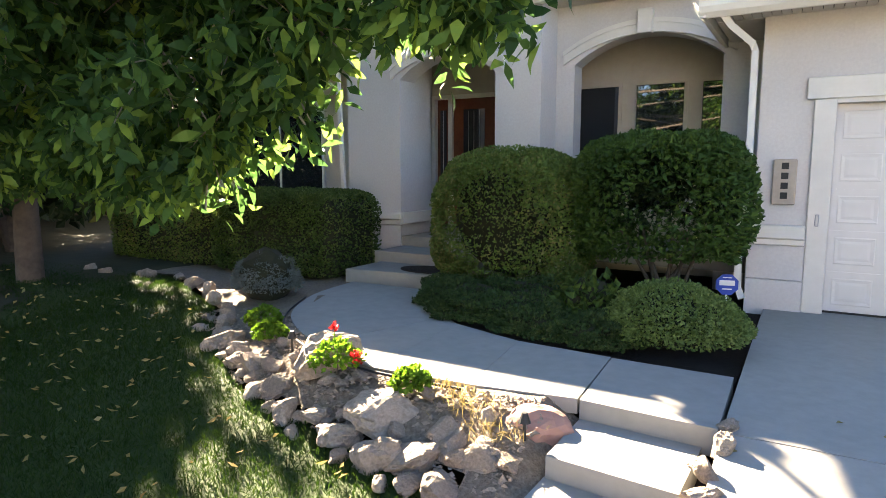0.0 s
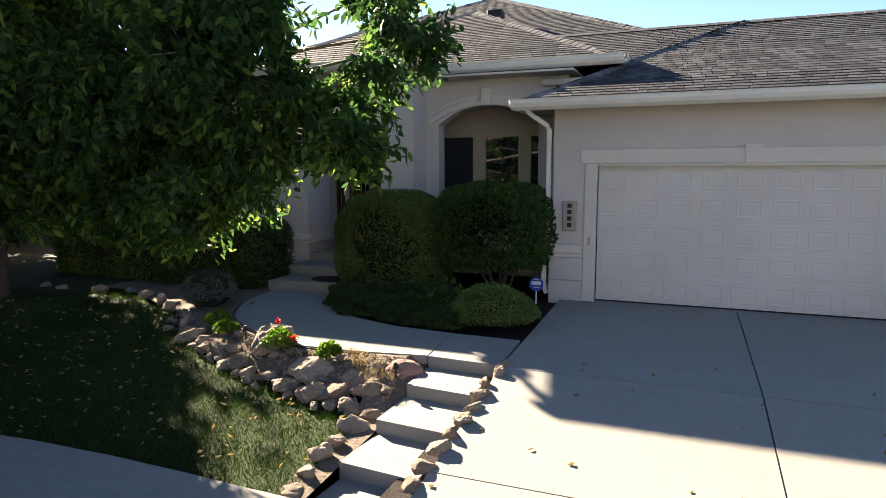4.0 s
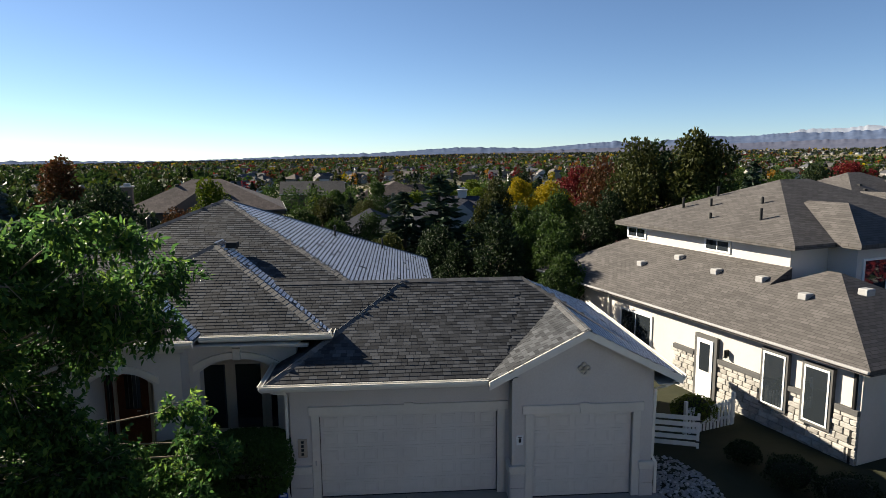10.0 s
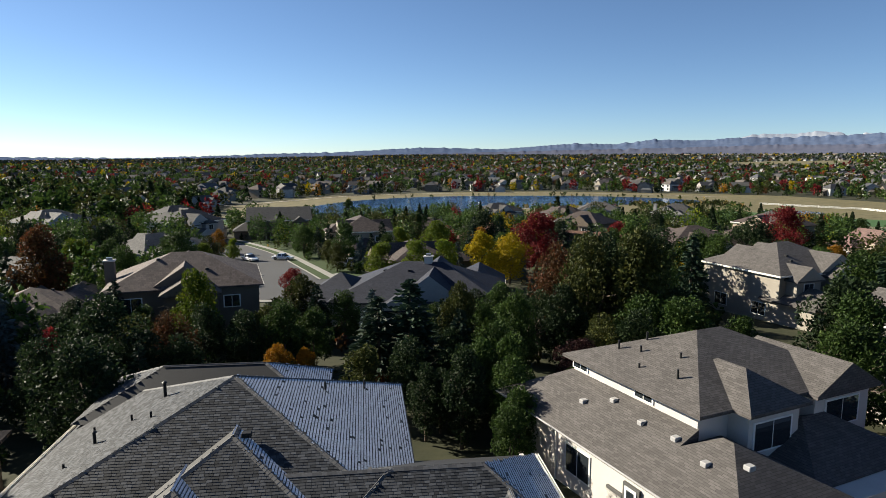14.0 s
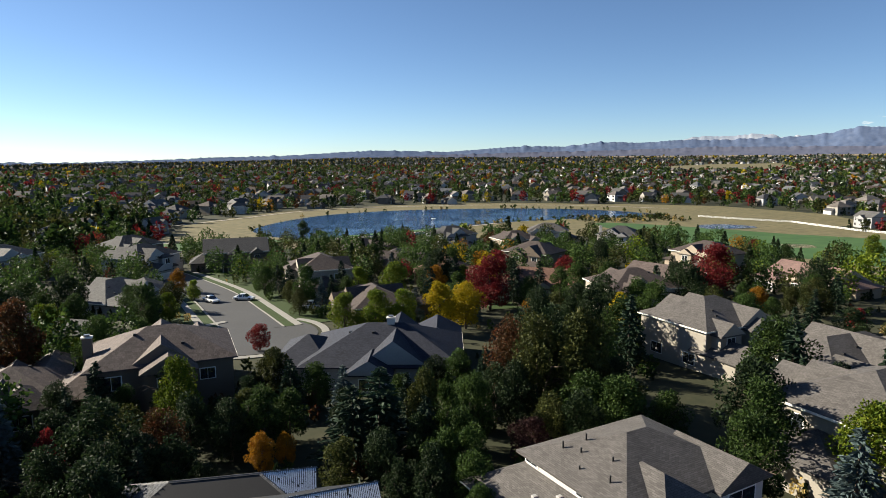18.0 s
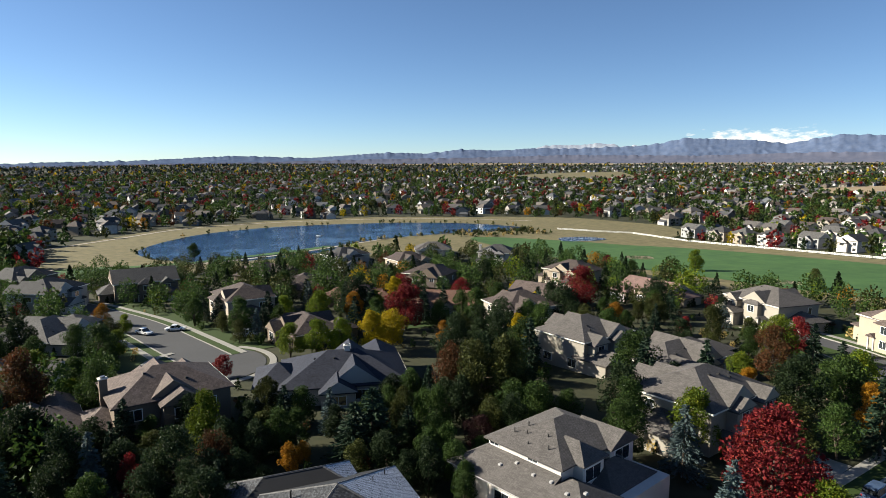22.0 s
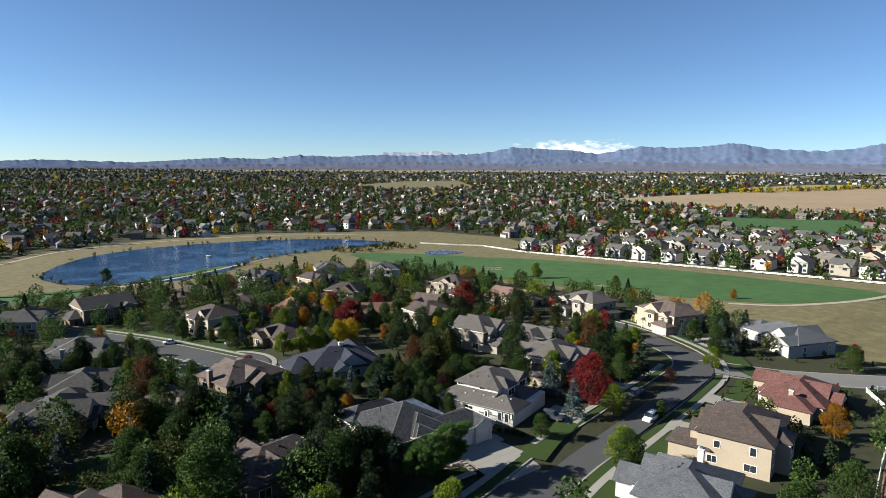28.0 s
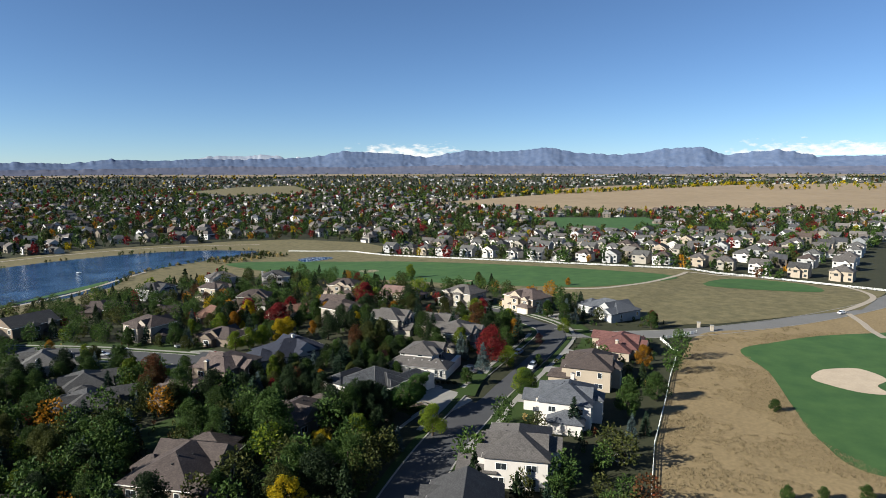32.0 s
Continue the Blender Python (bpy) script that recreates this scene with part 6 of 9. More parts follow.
COLOUR = {"white": "white stucco", "cream": "cream stucco", "tan": "tan stucco", "grey": "grey sided", "brown": "brown stucco", "stone": "stone-faced"}
ROOFNAME = {"brown": "brown shingle", "grey": "grey shingle", "taupe": "taupe shingle", "dark": "dark shingle", "blue": "slate-blue shingle", "red": "red tile", "tile": "ribbed brown tile", "slate": "slate-grey shingle", "rose": "rose tile", "rust": "rust-brown shingle"}


def home(x, y, turn, w, d, storeys, wall, roof, seed, wing=1, gable=False, chimney=False, garage=True, tower=False):
    """A suburban house: main block, front garage wing, roofs, windows, chimney."""
    rng = random.Random(seed)
    z = gz(x, y)
    lab = "%s-storey %s house with a %s roof" % (("one", "two")[storeys - 1], COLOUR[wall], ROOFNAME[roof])
    if chimney:
        lab += " and chimney"
    H = thing("house", lab, "house", (x, y, z), turn)
    wm, rm = WALLS[wall], ROOFS[roof]
    eh = 2.9 * storeys + 0.3
    x0, x1, y0, y1 = -w / 2, w / 2, -d / 2, d / 2
    part("wall", box_bm(x0, y0, -1.2, x1, y1, eh), wm, H)
    bm, top = hip_bm(x0, y0, x1, y1, eh + 0.05, 0.46, gable=gable)
    roof_part("roof", bm, rm, H, end=wm)
    part("fascia", box_bm(x0 - 0.52, y0 - 0.53, eh - 0.16, x1 + 0.52, y0 - 0.5, eh + 0.06), M["gutter"], H)
    part("fascia", box_bm(x0 - 0.53, y0 - 0.52, eh - 0.16, x0 - 0.5, y1 + 0.52, eh + 0.06), M["gutter"], H)
    gw = min(6.4, w * 0.42)
    side = rng.choice((-1, 1))
    if wing:
        gx0, gx1 = (x0, x0 + gw) if side < 0 else (x1 - gw, x1)
        gd = rng.uniform(3.0, 5.5)
        ge = 3.0
        part("wall", box_bm(gx0, y0 - gd, -1.0, gx1, y0 - 0.001, ge), wm, H, "projecting garage wing")
        bm, _ = hip_bm(gx0, y0 - gd, gx1, y0 + 2.0, ge + 0.05, 0.5, gable=rng.random() < 0.6, along="y")
        roof_part("roof", bm, rm, H, end=wm)
        gy = y0 - gd
        if garage:
            garage_front(H, gx0 + 0.6, gx1 - 0.6, gy)
        # a smaller front bay beside it
        bx0, bx1 = (gx1 + 1.0, min(x1 - 0.4, gx1 + 5.0)) if side < 0 else (max(x0 + 0.4, gx0 - 5.0), gx0 - 1.0)
        part("wall", box_bm(bx0, y0 - 1.4, -1.0, bx1, y0 - 0.001, eh - 0.4), wm, H, "front bay")
        bm, _ = hip_bm(bx0, y0 - 1.4, bx1, y0 + 3.0, eh - 0.35, 0.6, over=0.35, gable=rng.random() < 0.7, along="y")
        roof_part("roof", bm, rm, H, end=wm)
        for k in range(storeys):
            wall_window(H, "front", (bx0 + bx1) / 2 - 0.8, (bx0 + bx1) / 2 + 0.8, 0.9 + 2.9 * k, 2.35 + 2.9 * k, y0 - 1.4)
        # a rear or side wing with its own roof
        sd = -side
        sx0, sx1 = (x0 - 4.0, x0 - 0.001) if sd < 0 else (x1 + 0.001, x1 + 4.0)
        part("wall", box_bm(sx0, y0 + 2.5, -1.2, sx1, y1 - 1.5, 2.9), wm, H, "lower side wing")
        bm, _ = hip_bm(sx0 - (0 if sd < 0 else 3), y0 + 2.5, sx1 + (3 if sd < 0 else 0), y1 - 1.5, 2.95, 0.42, along="x")
        roof_part("roof", bm, rm, H, end=wm)
        # dormer gable over the garage, cross gable at the back, small entrance porch
        if storeys == 2:
            mx = (gx0 + gx1) / 2
            part("wall", box_bm(mx - 1.9, y0 - 1.5, ge, mx + 1.9, y0 - 0.002, eh - 0.5), wm, H, "gabled upper bay")
            bm, _ = hip_bm(mx - 1.9, y0 - 1.5, mx + 1.9, y0 + 2.5, eh - 0.45, 0.7, over=0.35, gable=True, along="y")
            roof_part("roof", bm, rm, H, end=wm)
            wall_window(H, "front", mx - 0.75, mx + 0.75, ge + 1.0, ge + 2.2, y0 - 1.5)
        cx2 = rng.uniform(x0 * 0.4, x1 * 0.4)
        part("wall", box_bm(cx2 - 2.6, y1 + 0.001, -1.2, cx2 + 2.6, y1 + 2.2, eh - 0.3), wm, H, "rear bay")
        bm, _ = hip_bm(cx2 - 2.6, y1 - 3.5, cx2 + 2.6, y1 + 2.2, eh - 0.25, 0.6, over=0.4, gable=rng.random() < 0.5, along="y")
        roof_part("roof", bm, rm, H, end=wm)
        for k in range(storeys):
            wall_window(H, "back", cx2 - 1.2, cx2 + 1.2, 0.9 + 2.9 * k, 2.3 + 2.9 * k, y1 + 2.2)
        # a tall cross gable that breaks the main ridge
        if not gable:
            kx = rng.uniform(-0.18, 0.18) * w
            bm, _ = hip_bm(kx - 0.2 * w, y0 - 0.25, kx + 0.2 * w, y1 - 0.3, eh + 0.1, 0.74 if storeys == 1 else 0.66, over=0.3, gable=True, along="y")
            roof_part("roof", bm, rm, H, end=wm)
        px = bx0 - 0.9 if side > 0 else bx1 + 0.9
        if x0 + 0.6 < px < x1 - 0.6:
            part("porch_roof", hip_bm(px - 0.8, y0 - 1.6, px + 0.8, y0 + 0.3, 2.7, 0.6, 0.25, True, "y", 0.12)[0], rm, H)
            for q in (-0.65, 0.65):
                part("porch_post", box_bm(px + q - 0.12, y0 - 1.5, -0.8, px + q + 0.12, y0 - 1.26, 2.55), M["trim"], H)
            part("door", box_bm(px - 0.5, y0 - 0.05, 0.0, px + 0.5, y0 - 0.002, 2.1), M["bark"], H, "dark wooden front door")
    for k in range(storeys):
        zz = 0.9 + 2.9 * k
        for sd, lo, hi, at in (("left", y0, y1, x0), ("right", y0, y1, x1), ("back", x0, x1, y1)):
            n = max(2, int((hi - lo) / 4.2))
            for i in range(n):
                if rng.random() < 0.85:
                    c = lo + (hi - lo) * (i + 0.5) / n + rng.uniform(-0.4, 0.4)
                    ww = rng.choice((0.5, 0.8, 1.0))
                    wall_window(H, sd, c - ww, c + ww, zz, zz + rng.choice((1.2, 1.45)), at)
        if storeys == 2 and k == 1 and wing:
            c = (gx0 + gx1) / 2
            wall_window(H, "front", c - 0.8, c + 0.8, zz, zz + 1.3, y0)
    if chimney:
        rise = -0.7 if chimney == 1 else 0.6
        cx = rng.choice((x0 - 0.35, x1 + 0.35)) if chimney == 1 else rng.uniform(x0 / 2, x1 / 2)
        ch = part("chimney", box_bm(cx - 0.5, -0.45, -1.0 if chimney == 1 else eh, cx + 0.5, 0.45, top + rise), M["stucco"] if roof == "blue" else wm, H, "square stucco chimney")
        part("chimney_cap", box_bm(cx - 0.62, -0.56, top + rise, cx + 0.62, 0.56, top + rise + 0.15, bevel=0.03), M["trim"], ch)
        part("flue", box_bm(cx - 0.3, -0.25, top + rise + 0.15, cx + 0.3, 0.25, top + rise + 0.4), M["metal"], ch)
    for _ in range(4):
        vx, vy = rng.uniform(x0 * 0.6, x1 * 0.6), rng.uniform(y0 * 0.7, -1.0 if rng.random() < 0.5 else y1 * 0.7)
        hz = eh + 0.05 + 0.46 * max(0.0, min(vx - x0, x1 - vx, vy - y0, y1 - vy) + 0.5) if not gable else None
        if hz:
            part("roof_vent", box_bm(vx - 0.18, vy - 0.18, hz - 0.15, vx + 0.18, vy + 0.18, hz + 0.16, bevel=0.03), M["black"], H)
    return H


def neighbour():
    """The big two-storey house next door, turned a little from ours."""
    H = thing("house", "white two-storey house with taupe shingle roofs and stone base", "house", (17.0, 5.84, 0.0), 18)
    tp = ROOFS["taupe"]
    ug = -2.62
    part("wall", box_bm(ug, -4.7, -0.9, 12.5, 13.0, 3.1), M["stucco"], H)
    part("wall", box_bm(0.55, 0.6, 3.1, 12.0, 10.3, 5.85), M["stucco"], H, "upper storey")
    # lower roof: shed against the upper storey, hipped wing at the front
    bm = bmesh.new()
    vs = [bm.verts.new(p) for p in ((-3.12, 0.5, 3.2), (0.56, 0.5, 5.05), (0.56, 10.4, 5.05), (-3.12, 13.5, 3.2), (3.2, 13.5, 3.2), (3.2, 10.4, 5.05),
                                   (-3.12, 0.5, 3.02), (0.56, 0.5, 3.02), (-3.12, 13.5, 3.02), (3.2, 13.5, 3.02), (3.2, 10.4, 3.02))]
    for q in ((0, 1, 2, 3), (3, 2, 5, 4), (0, 3, 8, 6), (3, 4, 9, 8), (0, 6, 7, 1)):
        bm.faces.new([vs[i] for i in q])
    bmesh.ops.recalc_face_normals(bm, faces=bm.faces)
    roof_part("roof", with_uv(bm), tp, H)
    bm, _ = hip_bm(-2.62, -4.7, 4.1, 2.5, 3.2, 0.5, along="y")
    roof_part("roof", bm, tp, H)
    bm, _ = hip_bm(4.2, -3.0, 11.5, 2.5, 3.2, 0.5, along="x")
    roof_part("roof", bm, tp, H)
    bm, _ = hip_bm(0.5, 0.5, 12.2, 10.3, 5.98, 0.41, over=0.5)
    roof_part("roof", bm, tp, H)
    bm, _ = hip_bm(2.6, -0.6, 6.2, 4.8, 6.0, 0.62, over=0.4, along="y")
    roof_part("roof", bm, tp, H)
    part("wall", box_bm(2.6, -0.6, 3.1, 6.2, 0.599, 5.85), M["stucco"], H)
    bm, _ = hip_bm(8.0, -0.2, 12.5, 4.8, 5.9, 0.55, over=0.4, gable=True, along="y")
    roof_part("roof", bm, tp, H)
    part("wall", box_bm(8.0, -0.2, 3.1, 12.5, 0.599, 5.8), M["stucco"], H)
    for a, b in ((3.0, 5.6), (8.9, 11.6)):
        wall_window(H, "front", a, b, 3.9, 5.3, -0.6 if a < 5 else -0.2)
    for v in (3.6, 9.0):
        wall_window(H, "left", v, v + 1.3, 5.25, 5.65, 0.55)
    # stone base laid in courses along the wall beside our drive
    rng = random.Random(8)
    shared = {}
    zz, row = -0.5, 0
    while zz < 1.55:
        hh = rng.choice((0.14, 0.18, 0.22))
        v = -4.7
        while v < 3.1:
            ln = rng.choice((0.24, 0.32, 0.42, 0.55))
            skip = any(a < v + ln / 2 < b and zz + hh > c for a, b, c in ((-2.25, -1.25, 0.75), (-3.85, -2.85, 0.75), (0.8, 1.9, -1.0)))
            if not skip and v + ln < 3.3:
                key = (ln, hh)
                if key not in shared:
                    bm = box_bm(-0.09, 0.008, 0.008, 0, ln - 0.008, hh - 0.008, bevel=0.02)
                    me = bpy.data.meshes.new("stone")
                    bm.to_mesh(me)
                    bm.free()
                    me.materials.append(M["ledge"])
                    shared[key] = me
                s = part("stone", shared[key], None, H)
                s.matrix_local = pose(ug + 0.0 - rng.uniform(0, 0.03), v, zz)
            v += ln
        zz += hh
        row += 1
    dark = surface("dark_grey_trim", (0.0684, 0.0669, 0.0654), (0.0988, 0.0973, 0.095), fine=9, broad=1, rough=0.7, relief=0.05)
    for v0, v1 in ((-4.7, -3.95), (-2.8, -2.3), (-1.2, 0.75), (1.95, 3.1)):
        part("band", box_bm(ug - 0.14, v0, 1.56, ug - 0.001, v1, 1.74, bevel=0.01), dark, H, "dark grey belt trim")
    for v0, v1, z0, z1 in ((-2.12, -1.38, 0.9, 2.62), (-3.7, -2.96, 0.9, 2.62)):
        fr = part("window", box_bm(ug - 0.16, v0 - 0.16, z0 - 0.16, ug - 0.001, v1 + 0.16, z1 + 0.16), dark, H, "tall window with a dark surround")
        part("frame", box_bm(ug - 0.18, v0 - 0.07, z0 - 0.07, ug - 0.161, v1 + 0.07, z1 + 0.07), M["white"], fr)
        part("pane", box_bm(ug - 0.19, v0, z0, ug - 0.181, v1, z1), M["glass"], fr)
    fr = part("side_door", box_bm(ug - 0.14, 0.78, -0.1, ug - 0.001, 1.9, 2.5), dark, H, "white side door with glass in a dark surround")
    part("leaf", box_bm(ug - 0.17, 0.95, -0.05, ug - 0.141, 1.75, 2.35), M["white"], fr)
    part("pane", box_bm(ug - 0.18, 1.1, 1.1, ug - 0.171, 1.6, 2.2), M["glass"], fr)
    lt = part("wall_lamp", box_bm(ug - 0.2, 0.3, 1.95, ug - 0.001, 0.42, 2.2, bevel=0.03), M["black"], H, "dark lantern wall lamp")
    part("lamp_glass", box_bm(ug - 0.19, 0.31, 1.9, ug - 0.08, 0.41, 1.949), M["glass"], lt)
    wall_window(H, "left", 4.6, 6.6, 0.9, 2.4, ug)
    wall_window(H, "left", 10.2, 11.6, 0.9, 2.4, ug)
    part("gutter", box_bm(-3.22, -5.2, 3.1, -3.121, 13.5, 3.19, bevel=0.02), M["vent"], H)
    part("downspout", box_bm(ug - 0.1, 7.5, -0.4, ug - 0.001, 7.58, 3.0), M["gutter"], H)
    part("downspout", box_bm(ug - 0.1, -4.55, -0.4, ug - 0.001, -4.47, 3.0), M["black"], H)
    for u, v in ((-0.1, 5.8), (-0.5, 3.2), (-0.4, 1.0), (-1.0, 7.3), (-0.8, -1.2), (0.0, -2.8)):
        h = 3.2 + 0.5 * (u + 3.12)
        part("roof_vent", box_bm(u - 0.2, v - 0.18, h - 0.1, u + 0.2, v + 0.18, h + 0.14, bevel=0.03), M["vent"], H, "square roof vent")
    for u, v, hh in ((2.0, 8.0, 0.5), (2.4, 6.6, 0.35), (1.6, 3.0, 0.5), (3.0, 4.2, 0.3), (3.4, 7.2, 0.6), (1.3, 5.5, 0.25)):
        h = 5.98 + 0.41 * min(u + 0.0, v, 10.3 - v)
        part("vent_pipe", pipe_bm(0.06, h - 0.1, h + hh, 10, u, v), M["black"], H, "dark roof vent pipe")
    return H


M["ledge"] = by_piece("ledge_stone", [(0.33, 0.31, 0.28), (0.43, 0.41, 0.38), (0.25, 0.235, 0.215)], fine=8, rough=0.9, relief=0.6, dist=0.02, source="object")
M["vent"] = surface("vent_metal", (0.26, 0.255, 0.25), (0.34, 0.335, 0.33), fine=9, broad=1, rough=0.5)
neighbour()


def fence_and_side():
    """White picket fence and gate between the two houses, gravel beside the garage."""
    F = thing("fence", "white picket fence between the two houses", "fence", (9.2, 2.2, -0.05), 19)
    L = 5.0
    for k in range(int(L / 0.16)):
        a = k * 0.16
        if 1.15 < a < 2.7:
            continue
        h = 1.05 + (0.12 * math.sin(a * 1.3) if a > 2.7 else 0)
        bm = prism_bm([(a, -0.012), (a + 0.095, -0.012), (a + 0.095, 0.012), (a, 0.012)], 0.02, h)
        part("picket", bm, M["white"], F)
    for a in (0.0, 1.1, 2.75, L - 0.1):
        part("post", box_bm(a - 0.02, 0.02, 0, a + 0.09, 0.12, 1.2, bevel=0.008), M["white"], F)
    for z in (0.3, 0.8):
        part("rail", box_bm(0, 0.013, z, 1.15, 0.05, z + 0.09), M["white"], F)
        part("rail", box_bm(2.75, 0.013, z, L, 0.05, z + 0.09), M["white"], F)
    G = thing("garden_gate", "white slatted garden gate standing ajar", "gate", (10.35, 2.55, -0.05), -18)
    for k in range(5):
        part("slat", box_bm(0, 0, 0.1 + 0.22 * k, 1.5, 0.03, 0.24 + 0.22 * k), M["white"], G)
    for a in (0.0, 1.42):
        part("stile", box_bm(a, -0.02, 0.05, a + 0.08, 0.05, 1.22), M["white"], G)
    for z in (0.25, 0.95):
        part("hinge", box_bm(1.38, -0.035, z, 1.56, -0.021, z + 0.05), M["black"], G, "black strap hinge")
    rng = np.random.default_rng(3)
    a, r = rng.uniform(0, 6.28, 900), np.sqrt(rng.random(900))
    x, y = 10.0 + 0.95 * r * np.cos(a) + 0.2, -0.4 + 2.1 * r * np.sin(a)
    k = (x > 9.3)
    pebbles(np.stack([x[k], y[k], 0.0 * x[k] - 0.02 + 0.03 * rng.random(k.sum())], 1), 0.05, 0.1, "cobbles", "pale grey river cobbles beside the garage", M["cobble"], rng)
    p, o = dome_surface((12.3, 3.6, 0.6), (0.8, 0.6, 0.6), 2200, rng)
    shrub("shrub", "sunlit yellow-green shrub behind the fence", (12.3, 3.6, -0.05), p, o, None, (0.07, 0.04), M["lime_leaf"], blob_bm((.6, .45, .45), 6, 2, .1))
    for x, y, r in ((13.2, -0.5, 0.7), (14.0, -1.8, 0.8), (12.6, 0.9, 0.5), (14.6, -3.4, 0.7)):
        p, o = dome_surface((x, y, 0.3), (r, r, r * 0.9), 2600, rng, -0.2, 0.25)
        shrub("shrub", "dark green foundation shrub beside the stone wall", (x, y, -0.2), p, o, None, (0.06, 0.035), M["dark_leaf"], blob_bm((r * .75, r * .75, r * .6), 4, 2, .1), group="side yard shrubs")


fence_and_side()
HOMES = [(-18.5, 53.5, 192, 15, 12, 2, "brown", "tile", 1), (-34, 51, 192, 10, 10, 1, "brown", "tile", 0), (9, 58, 168, 20, 15, 1, "grey", "blue", 2), (-24, 177, 8, 18, 14, 2, "brown", "dark", 1),
         (-42, 117, 60, 17, 13, 1, "grey", "grey", 1), (-54, 61, 65, 17, 13, 1, "grey", "dark", 0), (-30, 10, 188, 16, 12, 1, "brown", "brown", 0), (-61, 7, 25, 19, 14, 1, "brown", "brown", 0),
         (55.5, 54.5, 14, 14, 12, 2, "cream", "taupe", 0), (48.5, 19, 14, 15, 12, 2, "cream", "taupe", 0), (43, -32, 195, 17, 12, 2, "tan", "brown", 0), (14, -38, 198, 15, 12, 2, "white", "slate", 1),
         (-18, -42, 205, 16, 12, 2, "white", "taupe", 0), (-45, -47, 210, 15, 12, 2, "white", "dark", 0), (79, -27.5, 190, 17, 12, 1, "tan", "red", 1), (126, -5, 250, 20, 14, 1, "grey", "slate", 0),
         (117, 29, -105, 17, 12, 2, "tan", "tile", 0), (115, 61, -95, 16, 12, 2, "cream", "taupe", 0), (113, 98, -80, 17, 12, 1, "tan", "rose", 0), (107, 130, -70, 15, 12, 2, "tan", "brown", 0),
         (114, 194, -40, 15, 12, 2, "white", "dark", 1), (95, 221, -20, 16, 12, 2, "white", "taupe", 0), (53, 217, 20, 16, 12, 2, "grey", "dark", 0), (33, 132, 80, 16, 12, 1, "brown", "rust", 0),
         (1, 130, 100, 15, 12, 2, "stone", "brown", 0), (11, 97, 100, 15, 11, 1, "brown", "brown", 0), (60, 85, 0, 14, 12, 2, "cream", "brown", 0), (-49, 168, 60, 16, 13, 2, "grey", "dark", 0),
         (81, 110, -60, 14, 11, 1, "tan", "tile", 0), (62, 146, -50, 14, 11, 2, "brown", "brown", 0), (24, 163, 70, 15, 12, 1, "brown", "brown", 0), (70, 188, 10, 14, 11, 2, "tan", "brown", 0),
         (17, 201, 40, 15, 12, 1, "brown", "brown", 0), (-75, 95, 70, 17, 13, 1, "grey", "dark", 0), (-88, 60, 75, 17, 13, 1, "brown", "brown", 0), (-84, 128, 60, 17, 13, 1, "grey", "grey", 0),
         (-95, 20, 30, 17, 13, 1, "brown", "brown", 0), (-75, -62, 212, 16, 12, 2, "tan", "brown", 0), (-98, -14, 30, 17, 13, 1, "grey", "brown", 0), (-90, 178, 60, 17, 13, 2, "grey", "grey", 0),
         (-62, 205, 50, 17, 13, 2, "brown", "dark", 0), (66, 41, 10, 18, 11, 1, "tan", "taupe", 0), (-46, 80, 65, 16, 13, 1, "grey", "dark", 0), (51, 110, -30, 16, 12, 1, "tan", "rust", 0)]
for k, (x, y, tn, w, d, st, wl_, rf, ch) in enumerate(HOMES):
    home(x, y, tn, w, d, st, wl_, rf, 100 + k, chimney=ch, gable=(k % 5 == 3 and k != 8))


# ---- neighbourhood trees ----
def crown_points(rng, n, h, r, lobes=9, low=0.25):
    """Leaf places through an uneven egg-shaped crown made of many small lobes."""
    C = []
    for k in range(lobes * 2 + 4):
        a = rng.uniform(0, 6.28)
        u = rng.uniform(0, 1)
        half = math.sqrt(max(0.06, 1 - (1.75 * (u - 0.38)) ** 2)) if u > 0.38 else math.sqrt(max(0.1, 1 - (2.1 * (0.38 - u)) ** 2))
        rr = r * 0.78 * half * rng.uniform(0.55, 1.0)
        C.append((rr * math.cos(a), rr * math.sin(a), h * (low + (0.9 - low) * u), r * rng.uniform(0.2, 0.36)))
    for u in (0.35, 0.6, 0.82):
        C.append((0, 0, h * u, r * (0.62 - 0.35 * u)))
    C = np.array(C)
    w = C[:, 3] ** 2
    pick = rng.choice(len(C), n, p=w / w.sum())
    d = rng.normal(0, 1, (n, 3))
    d /= np.linalg.norm(d, axis=1)[:, None]
    k = rng.uniform(0.5, 1.08, n) ** 0.6
    p = C[pick, :3] + d * (C[pick, 3] * k)[:, None] * np.array((1, 1, 1.05))
    return p, d


TREE_KINDS = {}


